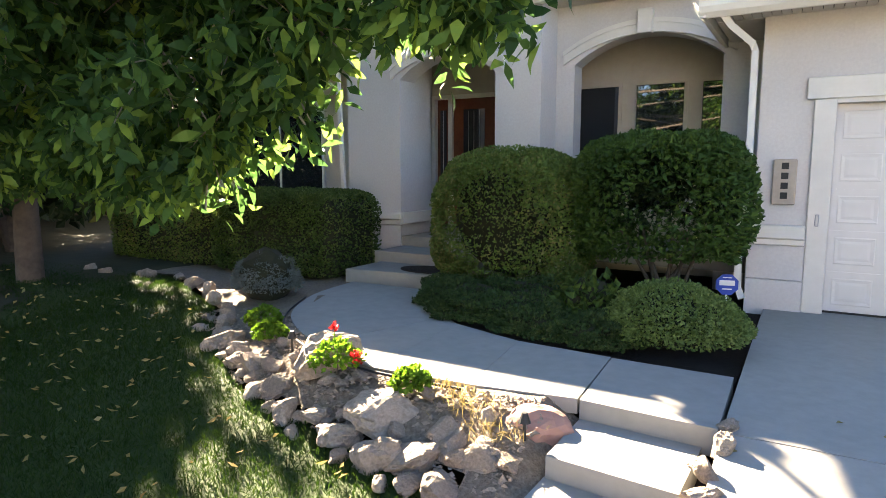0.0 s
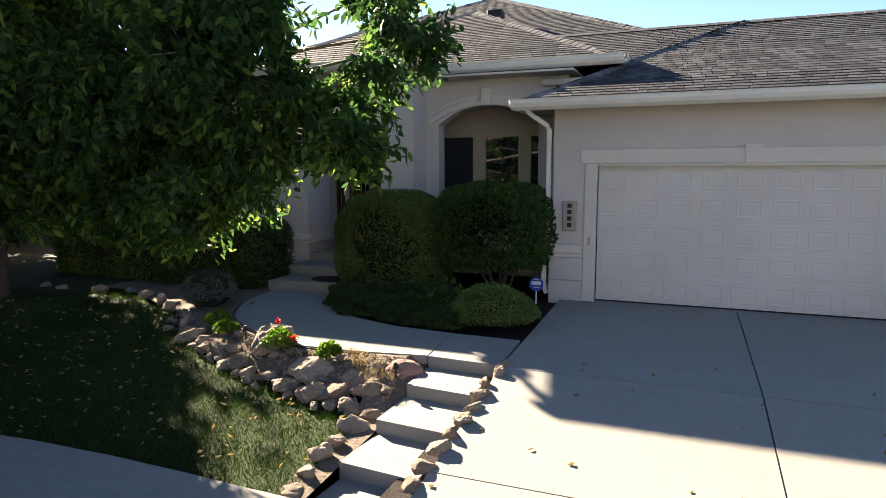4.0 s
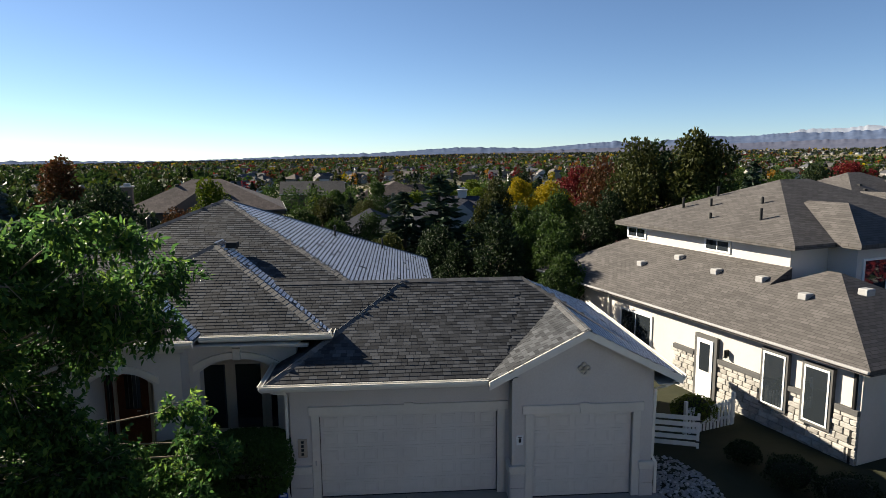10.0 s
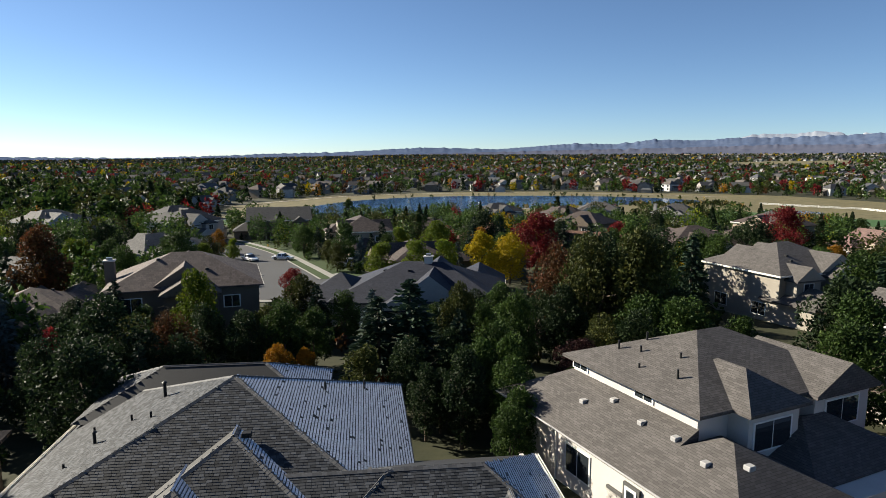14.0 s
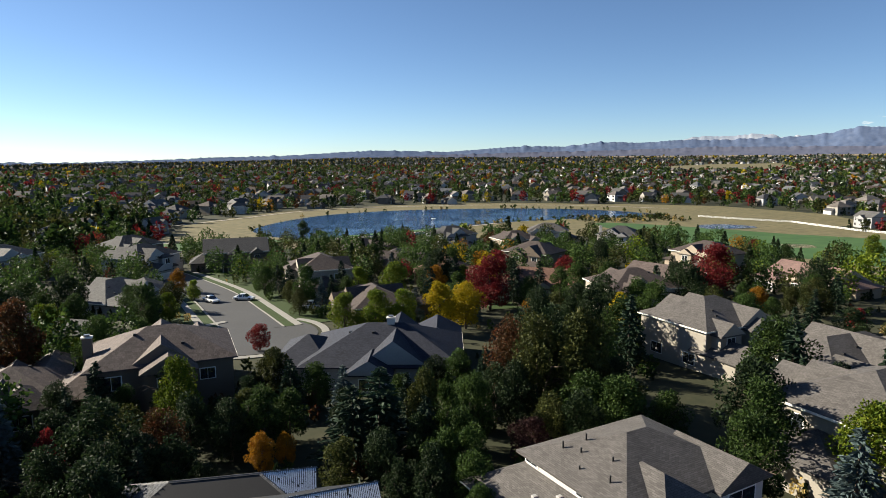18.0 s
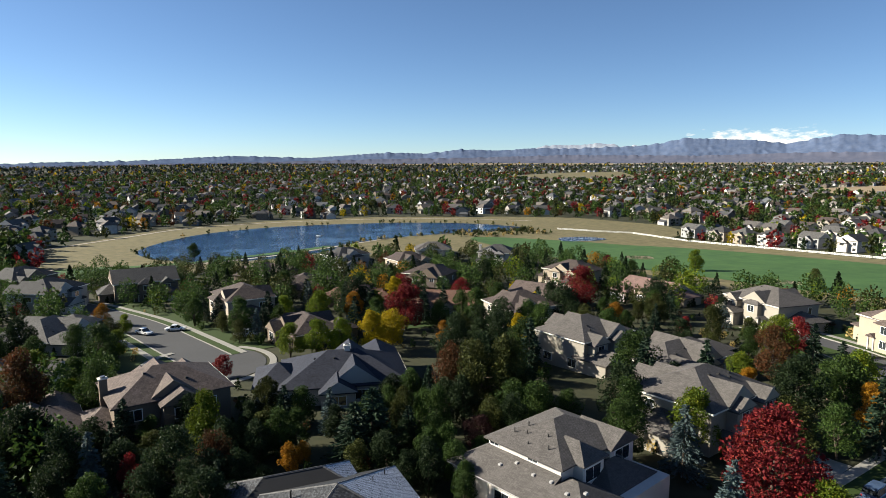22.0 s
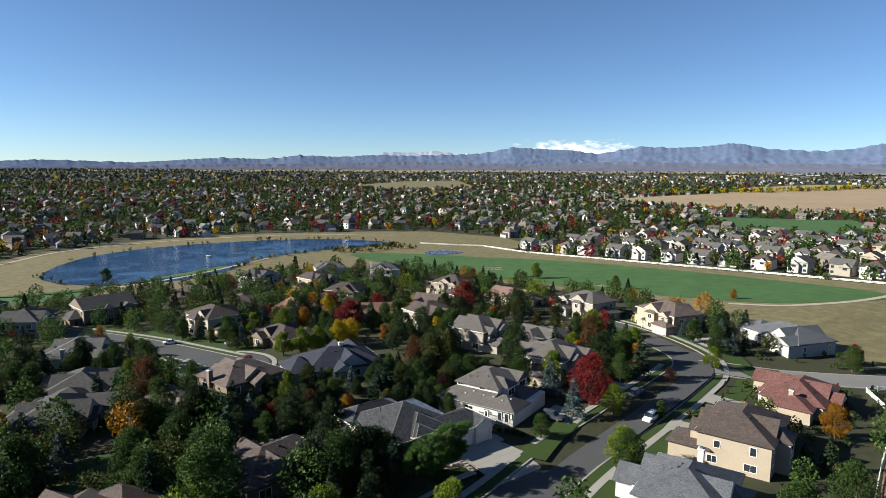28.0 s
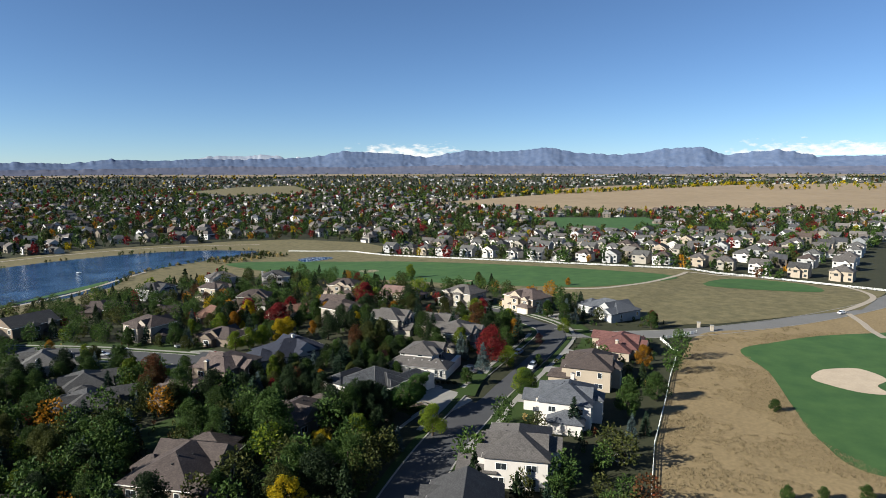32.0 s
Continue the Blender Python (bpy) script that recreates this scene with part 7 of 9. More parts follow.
def tree_meshes(kind, variant):
    """Meshes of one tree of unit size 10 m, shared by all of its kind."""
    key = (kind, variant)
    if key in TREE_KINDS:
        return TREE_KINDS[key]
    rng = np.random.default_rng(1000 + variant * 17 + sum(map(ord, kind)))
    if kind in ("spruce", "blue_spruce"):
        C, D = [], []
        segs = [((0, 0, -0.5), (0, 0, 9.6), 0.2, 0.03)]
        for lev in range(26):
            z = 0.9 + 8.8 * lev / 26
            rad = (2.5 + 0.3 * variant) * (1 - lev / 27) ** 0.9 * rng.uniform(0.85, 1.1)
            for b in range(9 if lev < 18 else 6):
                a = rng.uniform(0, 6.28)
                for s in np.linspace(0.25, 1.0, 6 if rad > 0.8 else 3):
                    q = np.array((math.cos(a) * rad * s, math.sin(a) * rad * s, z - 0.28 * rad * s + 0.1 * s * s))
                    C.append(q + rng.normal(0, 0.07, 3))
                    D.append((math.cos(a), math.sin(a), -0.25 + 0.3 * rng.random()))
        C, D = np.array(C), np.array(D)
        v, f = leaves_np(C, D, 0.62, 0.34, rng, -0.25, 0.3)
    else:
        tall = kind in ("poplar",)
        h, r = 10.0, (2.2 if tall else 3.5 + 0.35 * variant)
        n = 5600
        p, d = crown_points(rng, n, h * 0.97, r, 13 + 2 * variant, 0.16)
        v, f = leaves_np(p, d, 0.34, 0.23, rng, 0.25, 0.9)
        segs, _ = grow((0, 0, -0.4), (0, 0, 5.2), 0.8, rng, 2, trunk_r=0.22, kids=(6, 3, 2), reach=0.45)
    stem = segs[:1] if kind in ("spruce", "blue_spruce") else [((0, 0, -0.4), (0.03, 0.02, 5.2), 0.22, 0.09)]
    tv, tf = tubes_np(stem, 8)
    if len(segs) > 1:
        lv, lf = tubes_np(segs, 5)
    else:
        lv = None
    mat = M["green_leaf"] if kind == "poplar" else M[kind] if kind in M else M[kind + "_leaf"]
    TREE_KINDS[key] = (mesh_np("crown", v, f, mat), mesh_np("trunk", tv, tf, M["bark"], True), None if lv is None else mesh_np("branchwork", lv, lf, M["bark"], True))
    return TREE_KINDS[key]


SAY = {"green": "leafy green shade tree", "dark": "dense dark green tree", "olive": "olive-green tree starting to turn", "lime": "bright yellow-green tree", "yellow": "golden yellow autumn tree",
       "orange": "orange autumn tree", "red": "crimson red autumn maple tree", "rust": "tall green tree with rusty red top", "plum": "small plum-brown ornamental tree", "spruce": "tall dark green spruce tree", "blue_spruce": "blue-grey spruce tree"}


def tree(kind, x, y, h, seed=0, wide=1.0):
    rr = random.Random(int(x * 13 + y * 7) + seed)
    crown, trunk, limbs = tree_meshes(kind, rr.randrange(3))
    z = gz(x, y)
    t = thing("tree", SAY[kind] + " in a garden", "tree", (x, y, z), rr.uniform(0, 360))
    s = h / 10.0
    t.matrix_world = pose(x, y, z, 0, 0, rr.uniform(0, 360)) @ Matrix.Diagonal((s * wide, s * wide, s, 1))
    part("trunk", trunk, None, t)
    part("crown", crown, None, t)
    if limbs is not None:
        part("branchwork", limbs, None, t)["kind"] = "stuff"
    return t


NEAR = [
    ("green", 53, 37, 10), ("blue_spruce", 36, 9, 9), ("lime", -31, 64, 6), ("green", -30, 92, 9), ("orange", -33, 135, 6), ("lime", -27, 122, 5), ("dark", 33, 66, 10), ("lime", 170, 138, 9), ("green", 137, 136, 7), ("red", 139, 152, 7),
    ("rust", 77, 30, 10), ("spruce", 97, 75, 8), ("red", 88, 61, 4.5), ("spruce", -6, 120, 8), ("blue_spruce", 1, 104, 7), ("spruce", -9, 128, 7), ("green", 16, 154, 9), ("green", -5, 274, 8), ("red", 46, 130, 9), ("green", 80, 180, 8),
    ("green", 76, 90, 7), ("red", 38, -1, 12), ("lime", 38.5, -6.5, 7), ("orange", 64, -40, 8), ("green", 69, 12, 10), ("spruce", -16.5, -5, 9), ("lime", -15, -18, 8), ("lime", -32, -11, 9), ("yellow", -38, -6, 6), ("green", -44, 2, 13),
    ("green", -40, 8, 12), ("spruce", 6, -43, 9), ("green", 23, -50, 9), ("green", 38, -52, 8), ("green", 20, -23, 8), ("green", 115, -26, 7), ("spruce", 128, 9, 8), ("red", 122, -24, 6), ("green", -40, 26, 10), ("green", -64, 29, 11),
    ("green", -67, 55, 10), ("spruce", -61, 47, 9), ("blue_spruce", -57, 35, 8), ("green", -48, 26, 9), ("green", -59, 90, 9), ("olive", 169, 88, 7), ("orange", 184, 41, 4.5), ("lime", 85, -3.5, 6), ("lime", 21, -21.5, 8), ("blue_spruce", 30, -3, 9),
    ("green", 46, -13, 4), ("blue_spruce", 11, -55, 6), ("spruce", 14.5, -57, 6), ("blue_spruce", -26, -17, 6), ("spruce", -34, 27, 8), ("plum", 66, -3, 4), ("green", 17.5, -5.5, 5), ("red", 60, 118, 8),
    ("spruce", 48, 104, 9), ("dark", 44, 112, 9), ("green", 36, 140, 9), ("spruce", 20, 140, 8), ("olive", 56, 166, 8), ("dark", 84, 150, 9), ("lime", 9.8, 81.6, 7.8), ("lime", 4.5, 82, 7.5), ("lime", 14.5, 80, 8), ("yellow", 20.5, 78, 9.6),
    ("yellow", 25.5, 80, 9), ("red", 34.2, 95, 12), ("red", 87.6, 99, 12), ("red", -9, 73.7, 4.6)]
# the last seven dark trees are added to cast shade over the front lawn
for kind, x, y, h in NEAR + [("spruce", -17, -0.5, 9), ("dark", -20.5, -4, 8), ("dark", -21, 1.8, 8), ("green", -24, 0, 10), ("spruce", -15.5, 7, 6), ("dark", -23, -9, 7), ("dark", -17.5, -6.5, 6), ("dark", -26, 3.6, 10), ("dark", -14.6, -1.7, 7), ("dark", -16.6, -1.0, 9), ("dark", -13.6, -3.4, 5), ("dark", -17.5, -0.2, 9.5), ("dark", -20.5, 0.4, 10.5), ("dark", -16, -2.2, 9), ("dark", -18.6, -0.8, 10)]:
    tree(kind, x, y, h, wide=1.15 if kind in ("green", "red", "lime") else 1.0)


# the belt of trees close behind our house
for kind, x, y, h, w in (("spruce", -3.3, 44, 6.8, 1.1), ("blue_spruce", 2.3, 40, 6.8, 1.1), ("spruce", 5.2, 30, 9.4, 1.55), ("spruce", 2.6, 29, 8.2, 1.55), ("olive", 9.2, 29.6, 9.0, 0.65), ("green", 14.2, 30.5, 8.0, 0.75),
                         ("green", 11.6, 31.5, 7.0, 0.7), ("lime", -13.9, 38.8, 9.4, 0.8), ("dark", -17.9, 28, 9.2, 0.95), ("rust", -13.6, 30, 7.0, 0.8), ("red", -22.2, 29, 6.2, 0.7), ("blue_spruce", -26, 30, 9.0, 1.0),
                         ("orange", -5.4, 29, 4.4, 0.9), ("orange", -3.4, 30.5, 3.6, 0.9), ("olive", 22.7, 36.3, 12.2, 0.8), ("dark", 25.2, 39.5, 12.4, 0.85), ("rust", 21.0, 40.5, 11.0, 0.7), ("rust", -37.4, 60, 12.6, 0.9), ("dark", -33, 38, 10.5, 0.9), ("dark", -29, 32, 9.5, 0.9), ("green", -38, 46, 11.0, 0.9), ("green", -27.5, 60, 9.5, 0.8), ("olive", 27.0, 34, 13.0, 0.85), ("green", 25.2, 30, 7.4, 1.1), ("green", 27.5, 27.4, 7.6, 1.1),
                         ("plum", 18.4, 26.5, 4.6, 1.2), ("green", 11.6, 21.5, 6.4, 0.85), ("dark", -21, 24.2, 6.6, 1.0), ("dark", -11.5, 24.5, 6.4, 1.0), ("spruce", -30, 34, 8.5, 1.1), ("green", -25.5, 23.5, 7.0, 1.0),
                         ("dark", -8.4, 33, 6.5, 1.0), ("dark", 19.5, 33.5, 8.0, 0.9), ("green", 17.0, 22.8, 3.4, 1.3), ("dark", -16.8, 23.2, 7.0, 0.9), ("green", 31.5, 40, 9, 0.9), ("dark", 35, 48, 8, 1.0)):
    tree(kind, x, y, h, wide=w)


def seg_dist(px, py, line):
    a, b = np.array(line[:-1]), np.array(line[1:])
    d = b - a
    t = np.clip(((px - a[:, 0]) * d[:, 0] + (py - a[:, 1]) * d[:, 1]) / (d ** 2).sum(1), 0, 1)
    q = a + d * t[:, None]
    return np.hypot(q[:, 0] - px, q[:, 1] - py).min()


def in_poly(x, y, poly):
    c = False
    for i in range(len(poly)):
        (x0, y0), (x1, y1) = poly[i - 1], poly[i]
        if (y0 > y) != (y1 > y) and x < (x1 - x0) * (y - y0) / (y1 - y0) + x0:
            c = not c
    return c


# open ground: golf course, shore, fields
SHORE = [(-70, 345), (-66, 225), (-25, 232), (20, 236), (70, 250), (110, 262), (140, 225), (150, 170), (146, 110), (152, 60), (140, 20), (125, -30), (140, -46), (205, -90), (262, -98), (270, -34), (268, 40), (266, 112), (264, 195), (262, 255),
         (300, 262), (322, 318), (300, 398), (230, 440), (140, 470), (60, 462), (-20, 425)]
ROUGH = [(86, -46), (120, -44), (150, -68), (230, -104), (330, -128), (330, -260), (-60, -260), (-40, -80), (-13, -68), (10, -61), (59, -50)]
FIELD = [(905, 330), (880, 560), (900, 690), (1157, 704), (1407, 682), (1762, 783), (2055, 725), (2321, 388), (2523, -52), (2400, -400), (1100, -420), (1001, -83), (1010, 41), (1017, 217)]
PARK = [(725, 345), (815, 205), (660, 140), (535, 135), (555, 225)]
FIELD2 = [(806, 1445), (1187, 1703), (1403, 1672), (1046, 1169), (827, 1210)]
GROVE = [(-260, 180), (-75, 225), (-78, 330), (-130, 410), (-300, 480), (-420, 330)]
OPEN = [SHORE, ROUGH, FIELD, PARK, FIELD2]
sheet("shore_grass", SHORE, M["dry"], 0.12, 6.5, "dry tawny grass round the pond and fairway", category="grass", kind="structure")
sheet("rough", curved(ROUGH, 3), M["straw_rough"], 0.09, 10, "dry straw-coloured rough beside the golf green", category="grass", kind="structure")
sheet("field", FIELD, surface("fallow_field", (0.2, 0.148, 0.09), (0.275, 0.21, 0.135), fine=0.05, broad=0.008, rough=0.95, relief=0), 1.2, 90, "broad brown fallow field", category="field", kind="structure")
sheet("field", FIELD2, M["dry"], 2.0, 90, "distant tan field", category="field", kind="structure")
sheet("park_lawn", PARK, M["fairway"], 0.5, 40, "mown green playing field", category="lawn", kind="structure")
FAIRWAY = [(150, 292), (168, 297), (200, 262), (232, 208), (246, 140), (249, 70), (244, 8), (226, 0), (186, 26), (172, 60), (163, 95), (160, 130), (152, 170), (150, 222)]
sheet("fairway", curved(FAIRWAY, 4), M["fairway"], 0.22, 6.5, "smooth green golf fairway", category="fairway", kind="structure")
sheet("fairway", curved([(225, -20), (258, -25), (262, -60), (240, -70)], 4), M["fairway"], 0.22, 6.5, "green golf tee beside the path", category="fairway", kind="structure")
sheet("fairway", curved([(-62, 240), (-33, 236), (3, 262), (50, 280), (66, 296), (40, 284), (-10, 262), (-60, 262)], 3), M["fairway"], 0.24, 6.5, "green strip along the pond path", category="fairway", kind="structure")
GREEN = [(103, -60), (82, -72), (54, -82), (34, -90), (22, -104), (40, -150), (150, -160), (175, -110), (161, -99), (141, -80), (123, -69)]
sheet("golf_green", curved(GREEN, 5), M["fairway"], 0.15, 10, "bright green golf green and apron", category="golf green", kind="structure")
for o in ([(83, -83), (92, -84), (97, -87), (102, -94), (95, -101), (86, -99), (80, -102), (77, -96), (79, -88)], [(176, 182), (184, 176), (190, 186), (182, 192)], [(168, 100), (176, 96), (178, 106), (170, 108)]):
    sheet("bunker", curved(o, 4), M["sand"], 0.22, 5, "pale sand golf bunker", category="bunker", kind="structure")
sheet("pond_arm", curved([(196, 262), (214, 258), (226, 262), (222, 276), (204, 278)], 4), M["water"], 0.3, 20, "small dark pond by the fairway", category="pond", kind="structure")
for ln in (curved([(172.6, 37.2), (181.6, 22.4), (193.3, 14.8), (212.7, 6.3), (245.2, 0.6), (261.1, 0.1)], 4, False), curved([(261.1, 0.1), (271.2, -36.5), (273.3, -64.5), (264.1, -80.9), (251.4, -90.1), (235.9, -92.9), (213.3, -88.4), (193.1, -82.8)], 4, False), curved([(191.0, -85.4), (174.9, -91.2), (162.5, -94.5), (150.7, -99.4)], 4, False), curved([(-64, 262), (-20, 254), (30, 268), (75, 296), (100, 312)], 5, False), curved([(-80, 330), (-45, 372), (0, 425), (70, 447), (140, 446), (200, 425), (250, 385)], 6, False)):
    strip("path", ln, -1.3, 1.3, M["gravel_far"], 0.24, "pale concrete cart path", "path")

# lawns, pavements and drives along the streets
for ln, nm in ((OUR_STREET, "a"), (CROSS_STREET, "b"), (COURT, "c")):
    for s in (-1, 1):
        lo, hi = sorted((s * 5.0, s * 5.35))
        strip("kerb", ln, lo, hi, M["concrete"], 0.17, "low concrete kerb", "kerb", thick=0.15)
        if nm == "b":
            continue
        lo, hi = sorted((s * 5.4, s * 7.2))
        strip("verge", ln, lo, hi, M["lawn"], 0.12, "strip of green grass beside the kerb", "grass")
        lo, hi = sorted((s * 7.2, s * 8.6))
        if not (nm == "a" and s > 0):
            strip("pavement", ln, lo, hi, M["concrete"], 0.15, "pale concrete pavement", "pavement", thick=0.1)
            lo, hi = sorted((s * 8.6, s * 15))
            strip("front_lawns", ln, lo, hi, M["lawn"], 0.1, "green front lawns behind the pavement", "lawn")
strip("pavement", OUR_STREET[14:22], 7.2, 8.5, M["concrete"], 0.15, "pale concrete pavement", "pavement", thick=0.1)
strip("pavement", curved([(-26, -11.5), (-14, -8.9), (-6.0, -7.75), (-1.6, -7.7)], 5, False), -0.68, 0.68, M["concrete"], 0.02, "pale concrete pavement", "pavement", thick=0.1)
strip("front_lawns", [(9.9, -9.5), (17, -6.5), (26, -3.5)], -3.2, 6.0, M["lawn"], 0.08, "shaded lawn between the two houses", "lawn")
strip("pavement", OUR_STREET[24:42], 7.2, 8.6, M["concrete"], 0.15, "pale concrete pavement", "pavement", thick=0.1)
for x, y, tn, w, l in ((46, -20, 15, 6, 9), (19, -25, 16, 6, 8), (-12, -31, 22, 6, 9), (66, -17, 10, 6, 9), (30, -1, 14, 6, 8), (52, 6, 14, 6, 9), (92, -22, 40, 8, 8), (108, 10, 60, 10, 8)):
    o = [Matrix.Rotation(radians(tn), 2) @ Vector(p) + Vector((x, y)) for p in ((-w / 2, -l / 2), (w / 2, -l / 2), (w / 2, l / 2), (-w / 2, l / 2))]
    sheet("driveway", [tuple(p) for p in o], M["concrete"], 0.2, 5, "pale concrete driveway of a neighbouring house", category="driveway", kind="structure")
BACK_LAWN = curved([(-56, 24), (-44, 20), (-32, 25), (-32, 36), (-44, 40), (-58, 36)], 4)
sheet("back_lawn", BACK_LAWN, M["lawn"], 0.15, 6, "green lawn behind the houses", category="lawn", kind="structure")
for x, y, tn, w, l in ((-5, 108, 20, 10, 16), (40, 100, 0, 12, 10), (100, 40, -10, 10, 26), (62, 30, 10, 12, 12), (70, 66, 0, 14, 14)):
    o = [Matrix.Rotation(radians(tn), 2) @ Vector(p) + Vector((x, y)) for p in ((-w / 2, -l / 2), (w / 2, -l / 2), (w / 2, l / 2), (-w / 2, l / 2))]
    sheet("front_lawns", [tuple(p) for p in o], M["lawn"], 0.13, 6, "sunlit green garden lawns", category="lawn", kind="structure")

ring = [(-11 + 12.3 * math.cos(a), 84 + 14.3 * math.sin(a)) for a in np.arange(-4.2, 1.05, 0.12)]
strip("pavement", ring, -0.65, 0.65, M["concrete"], 0.16, "pale concrete pavement round the cul-de-sac", "pavement", thick=0.1)
# white rail fences along the course
def rail_fence(line, label, h=1.2, gap=3.0, board=0.0):
    F = thing("fence", label, "fence", (line[0][0], line[0][1], gz(*line[0])))
    o = Vector((line[0][0], line[0][1], gz(*line[0])))
    post = box_bm(-0.07, -0.07, -0.2, 0.07, 0.07, h + 0.08)
    me = bpy.data.meshes.new("post")
    post.to_mesh(me)
    post.free()
    me.materials.append(M["white"])
    pts = []
    for (ax, ay), (bx, by) in zip(line, line[1:]):
        k = max(1, int(math.hypot(bx - ax, by - ay) / gap))
        pts += [(ax + (bx - ax) * i / k, ay + (by - ay) * i / k) for i in range(k)]
    pts.append(line[-1])
    for a, b in zip(pts, pts[1:]):
        p = part("post", me, None, F)
        p.matrix_local = Matrix.Translation(Vector((a[0], a[1], gz(*a))) - o)
    for (ax, ay), (bx, by) in zip(line, line[1:]):
        k = max(1, int(math.hypot(bx - ax, by - ay) / 10))
        P = [(ax + (bx - ax) * i / k, ay + (by - ay) * i / k) for i in range(k + 1)]
        d = Vector((bx - ax, by - ay, 0)).normalized()
        s = Vector((-d.y, d.x, 0)) * 0.03
        for z0, z1 in (((0.25, 0.4), (0.62, 0.77), (0.98, 1.13)) if not board else ((0.1, board),)):
            bm = bmesh.new()
            vs = [[bm.verts.new(Vector((p[0], p[1], gz(*p) + z)) - o + s * q) for q, z in ((-1, z0), (1, z0), (1, z1), (-1, z1))] for p in P]
            for u, w in zip(vs, vs[1:]):
                for q in range(4):
                    bm.faces.new((u[q], u[(q + 1) % 4], w[(q + 1) % 4], w[q]))
            part("rail", bm, M["white"], F)


rail_fence([(262, 255), (264, 194), (268, 112), (270, 40), (272, -34), (264, -98)], "long white vinyl fence behind the row of houses", 1.2, 5.0)
rail_fence([(232, 322), (246, 300), (262, 280), (262, 255)], "white vinyl fence at the edge of the course", 1.2, 5.0)
rail_fence([(118, -42), (100, -34), (86, -44), (59, -49.5), (40, -54), (10, -60.5), (-14, -67.5)], "white three-rail fence behind the gardens", 1.2, 3.0)


# ---- the wider suburb ----
def spots(rng, r0, r1, step, az0=-100, az1=52, jitter=0.35):
    """Jittered grid places between two distances, within the seen sector, off the open ground."""
    out = []
    for gx in np.arange(-r1, r1, step):
        for gy in np.arange(-r1, r1, step):
            x, y = gx + rng.uniform(-jitter, jitter) * step, gy + rng.uniform(-jitter, jitter) * step
            r = math.hypot(x, y)
            if not r0 < r < r1:
                continue
            az = math.degrees(math.atan2(-x, y))
            if not az0 < az < az1 or (y < -30 and x < 260):
                continue
            if any(in_poly(x, y, o) for o in OPEN):
                continue
            out.append((x, y))
    return out


RING = random.Random(12)
rngw = np.random.default_rng(9)
taken = [(h[0], h[1], max(h[3], h[4]) / 2 + 1.5) for h in HOMES] + [(-2, 9, 12), (20, 10, 13)]


YARD = [(35, 31), (43, 28), (56, 46), (47, 56), (43, 47)]      # open yard before the cream house


def free(x, y, r):
    return not in_poly(x, y, YARD) and all((x - a) ** 2 + (y - b) ** 2 > (r + c) ** 2 for a, b, c in taken)


# rows of houses that stand near enough to be told apart
rows = []
FRONT = [(284, 250), (286, 194), (290, 112), (292, 40), (294, -34), (288, -96)]
for off in (0, 48, 78, 126, 156, 204, 236):
    pts = []
    for (ax, ay), (bx, by) in zip(FRONT, FRONT[1:]):
        k = max(1, int(math.hypot(bx - ax, by - ay) / 17))
        pts += [(ax + (bx - ax) * i / k + off, ay + (by - ay) * i / k, math.degrees(math.atan2(by - ay, bx - ax))) for i in range(k)]
    for x, y, a in pts:
        rows.append((x + RING.uniform(-2, 2), y + RING.uniform(-2, 2), a + (0 if (off // 30) % 2 else 180)))
ARC = curved([(-110, 260), (-105, 330), (-75, 400), (-30, 455), (40, 495), (120, 505), (190, 495), (250, 468), (300, 436)], 5, False)
for off in (0, 46, 74):
    acc = 0
    for (ax, ay), (bx, by) in zip(ARC, ARC[1:]):
        acc += math.hypot(bx - ax, by - ay)
        if acc > 19:
            acc = 0
            s = math.hypot(bx - ax, by - ay)
            rows.append((ax - (by - ay) / s * off, ay + (bx - ax) / s * off, math.degrees(math.atan2(by - ay, bx - ax)) + (180 if off != 46 else 0)))
far_homes = []
for k, (x, y, a) in enumerate(rows):
    if any(in_poly(x, y, o) for o in (PARK, FIELD)) or not free(x, y, 5):
        continue
    taken.append((x, y, 7.5))
    far_homes.append((x, y, a))


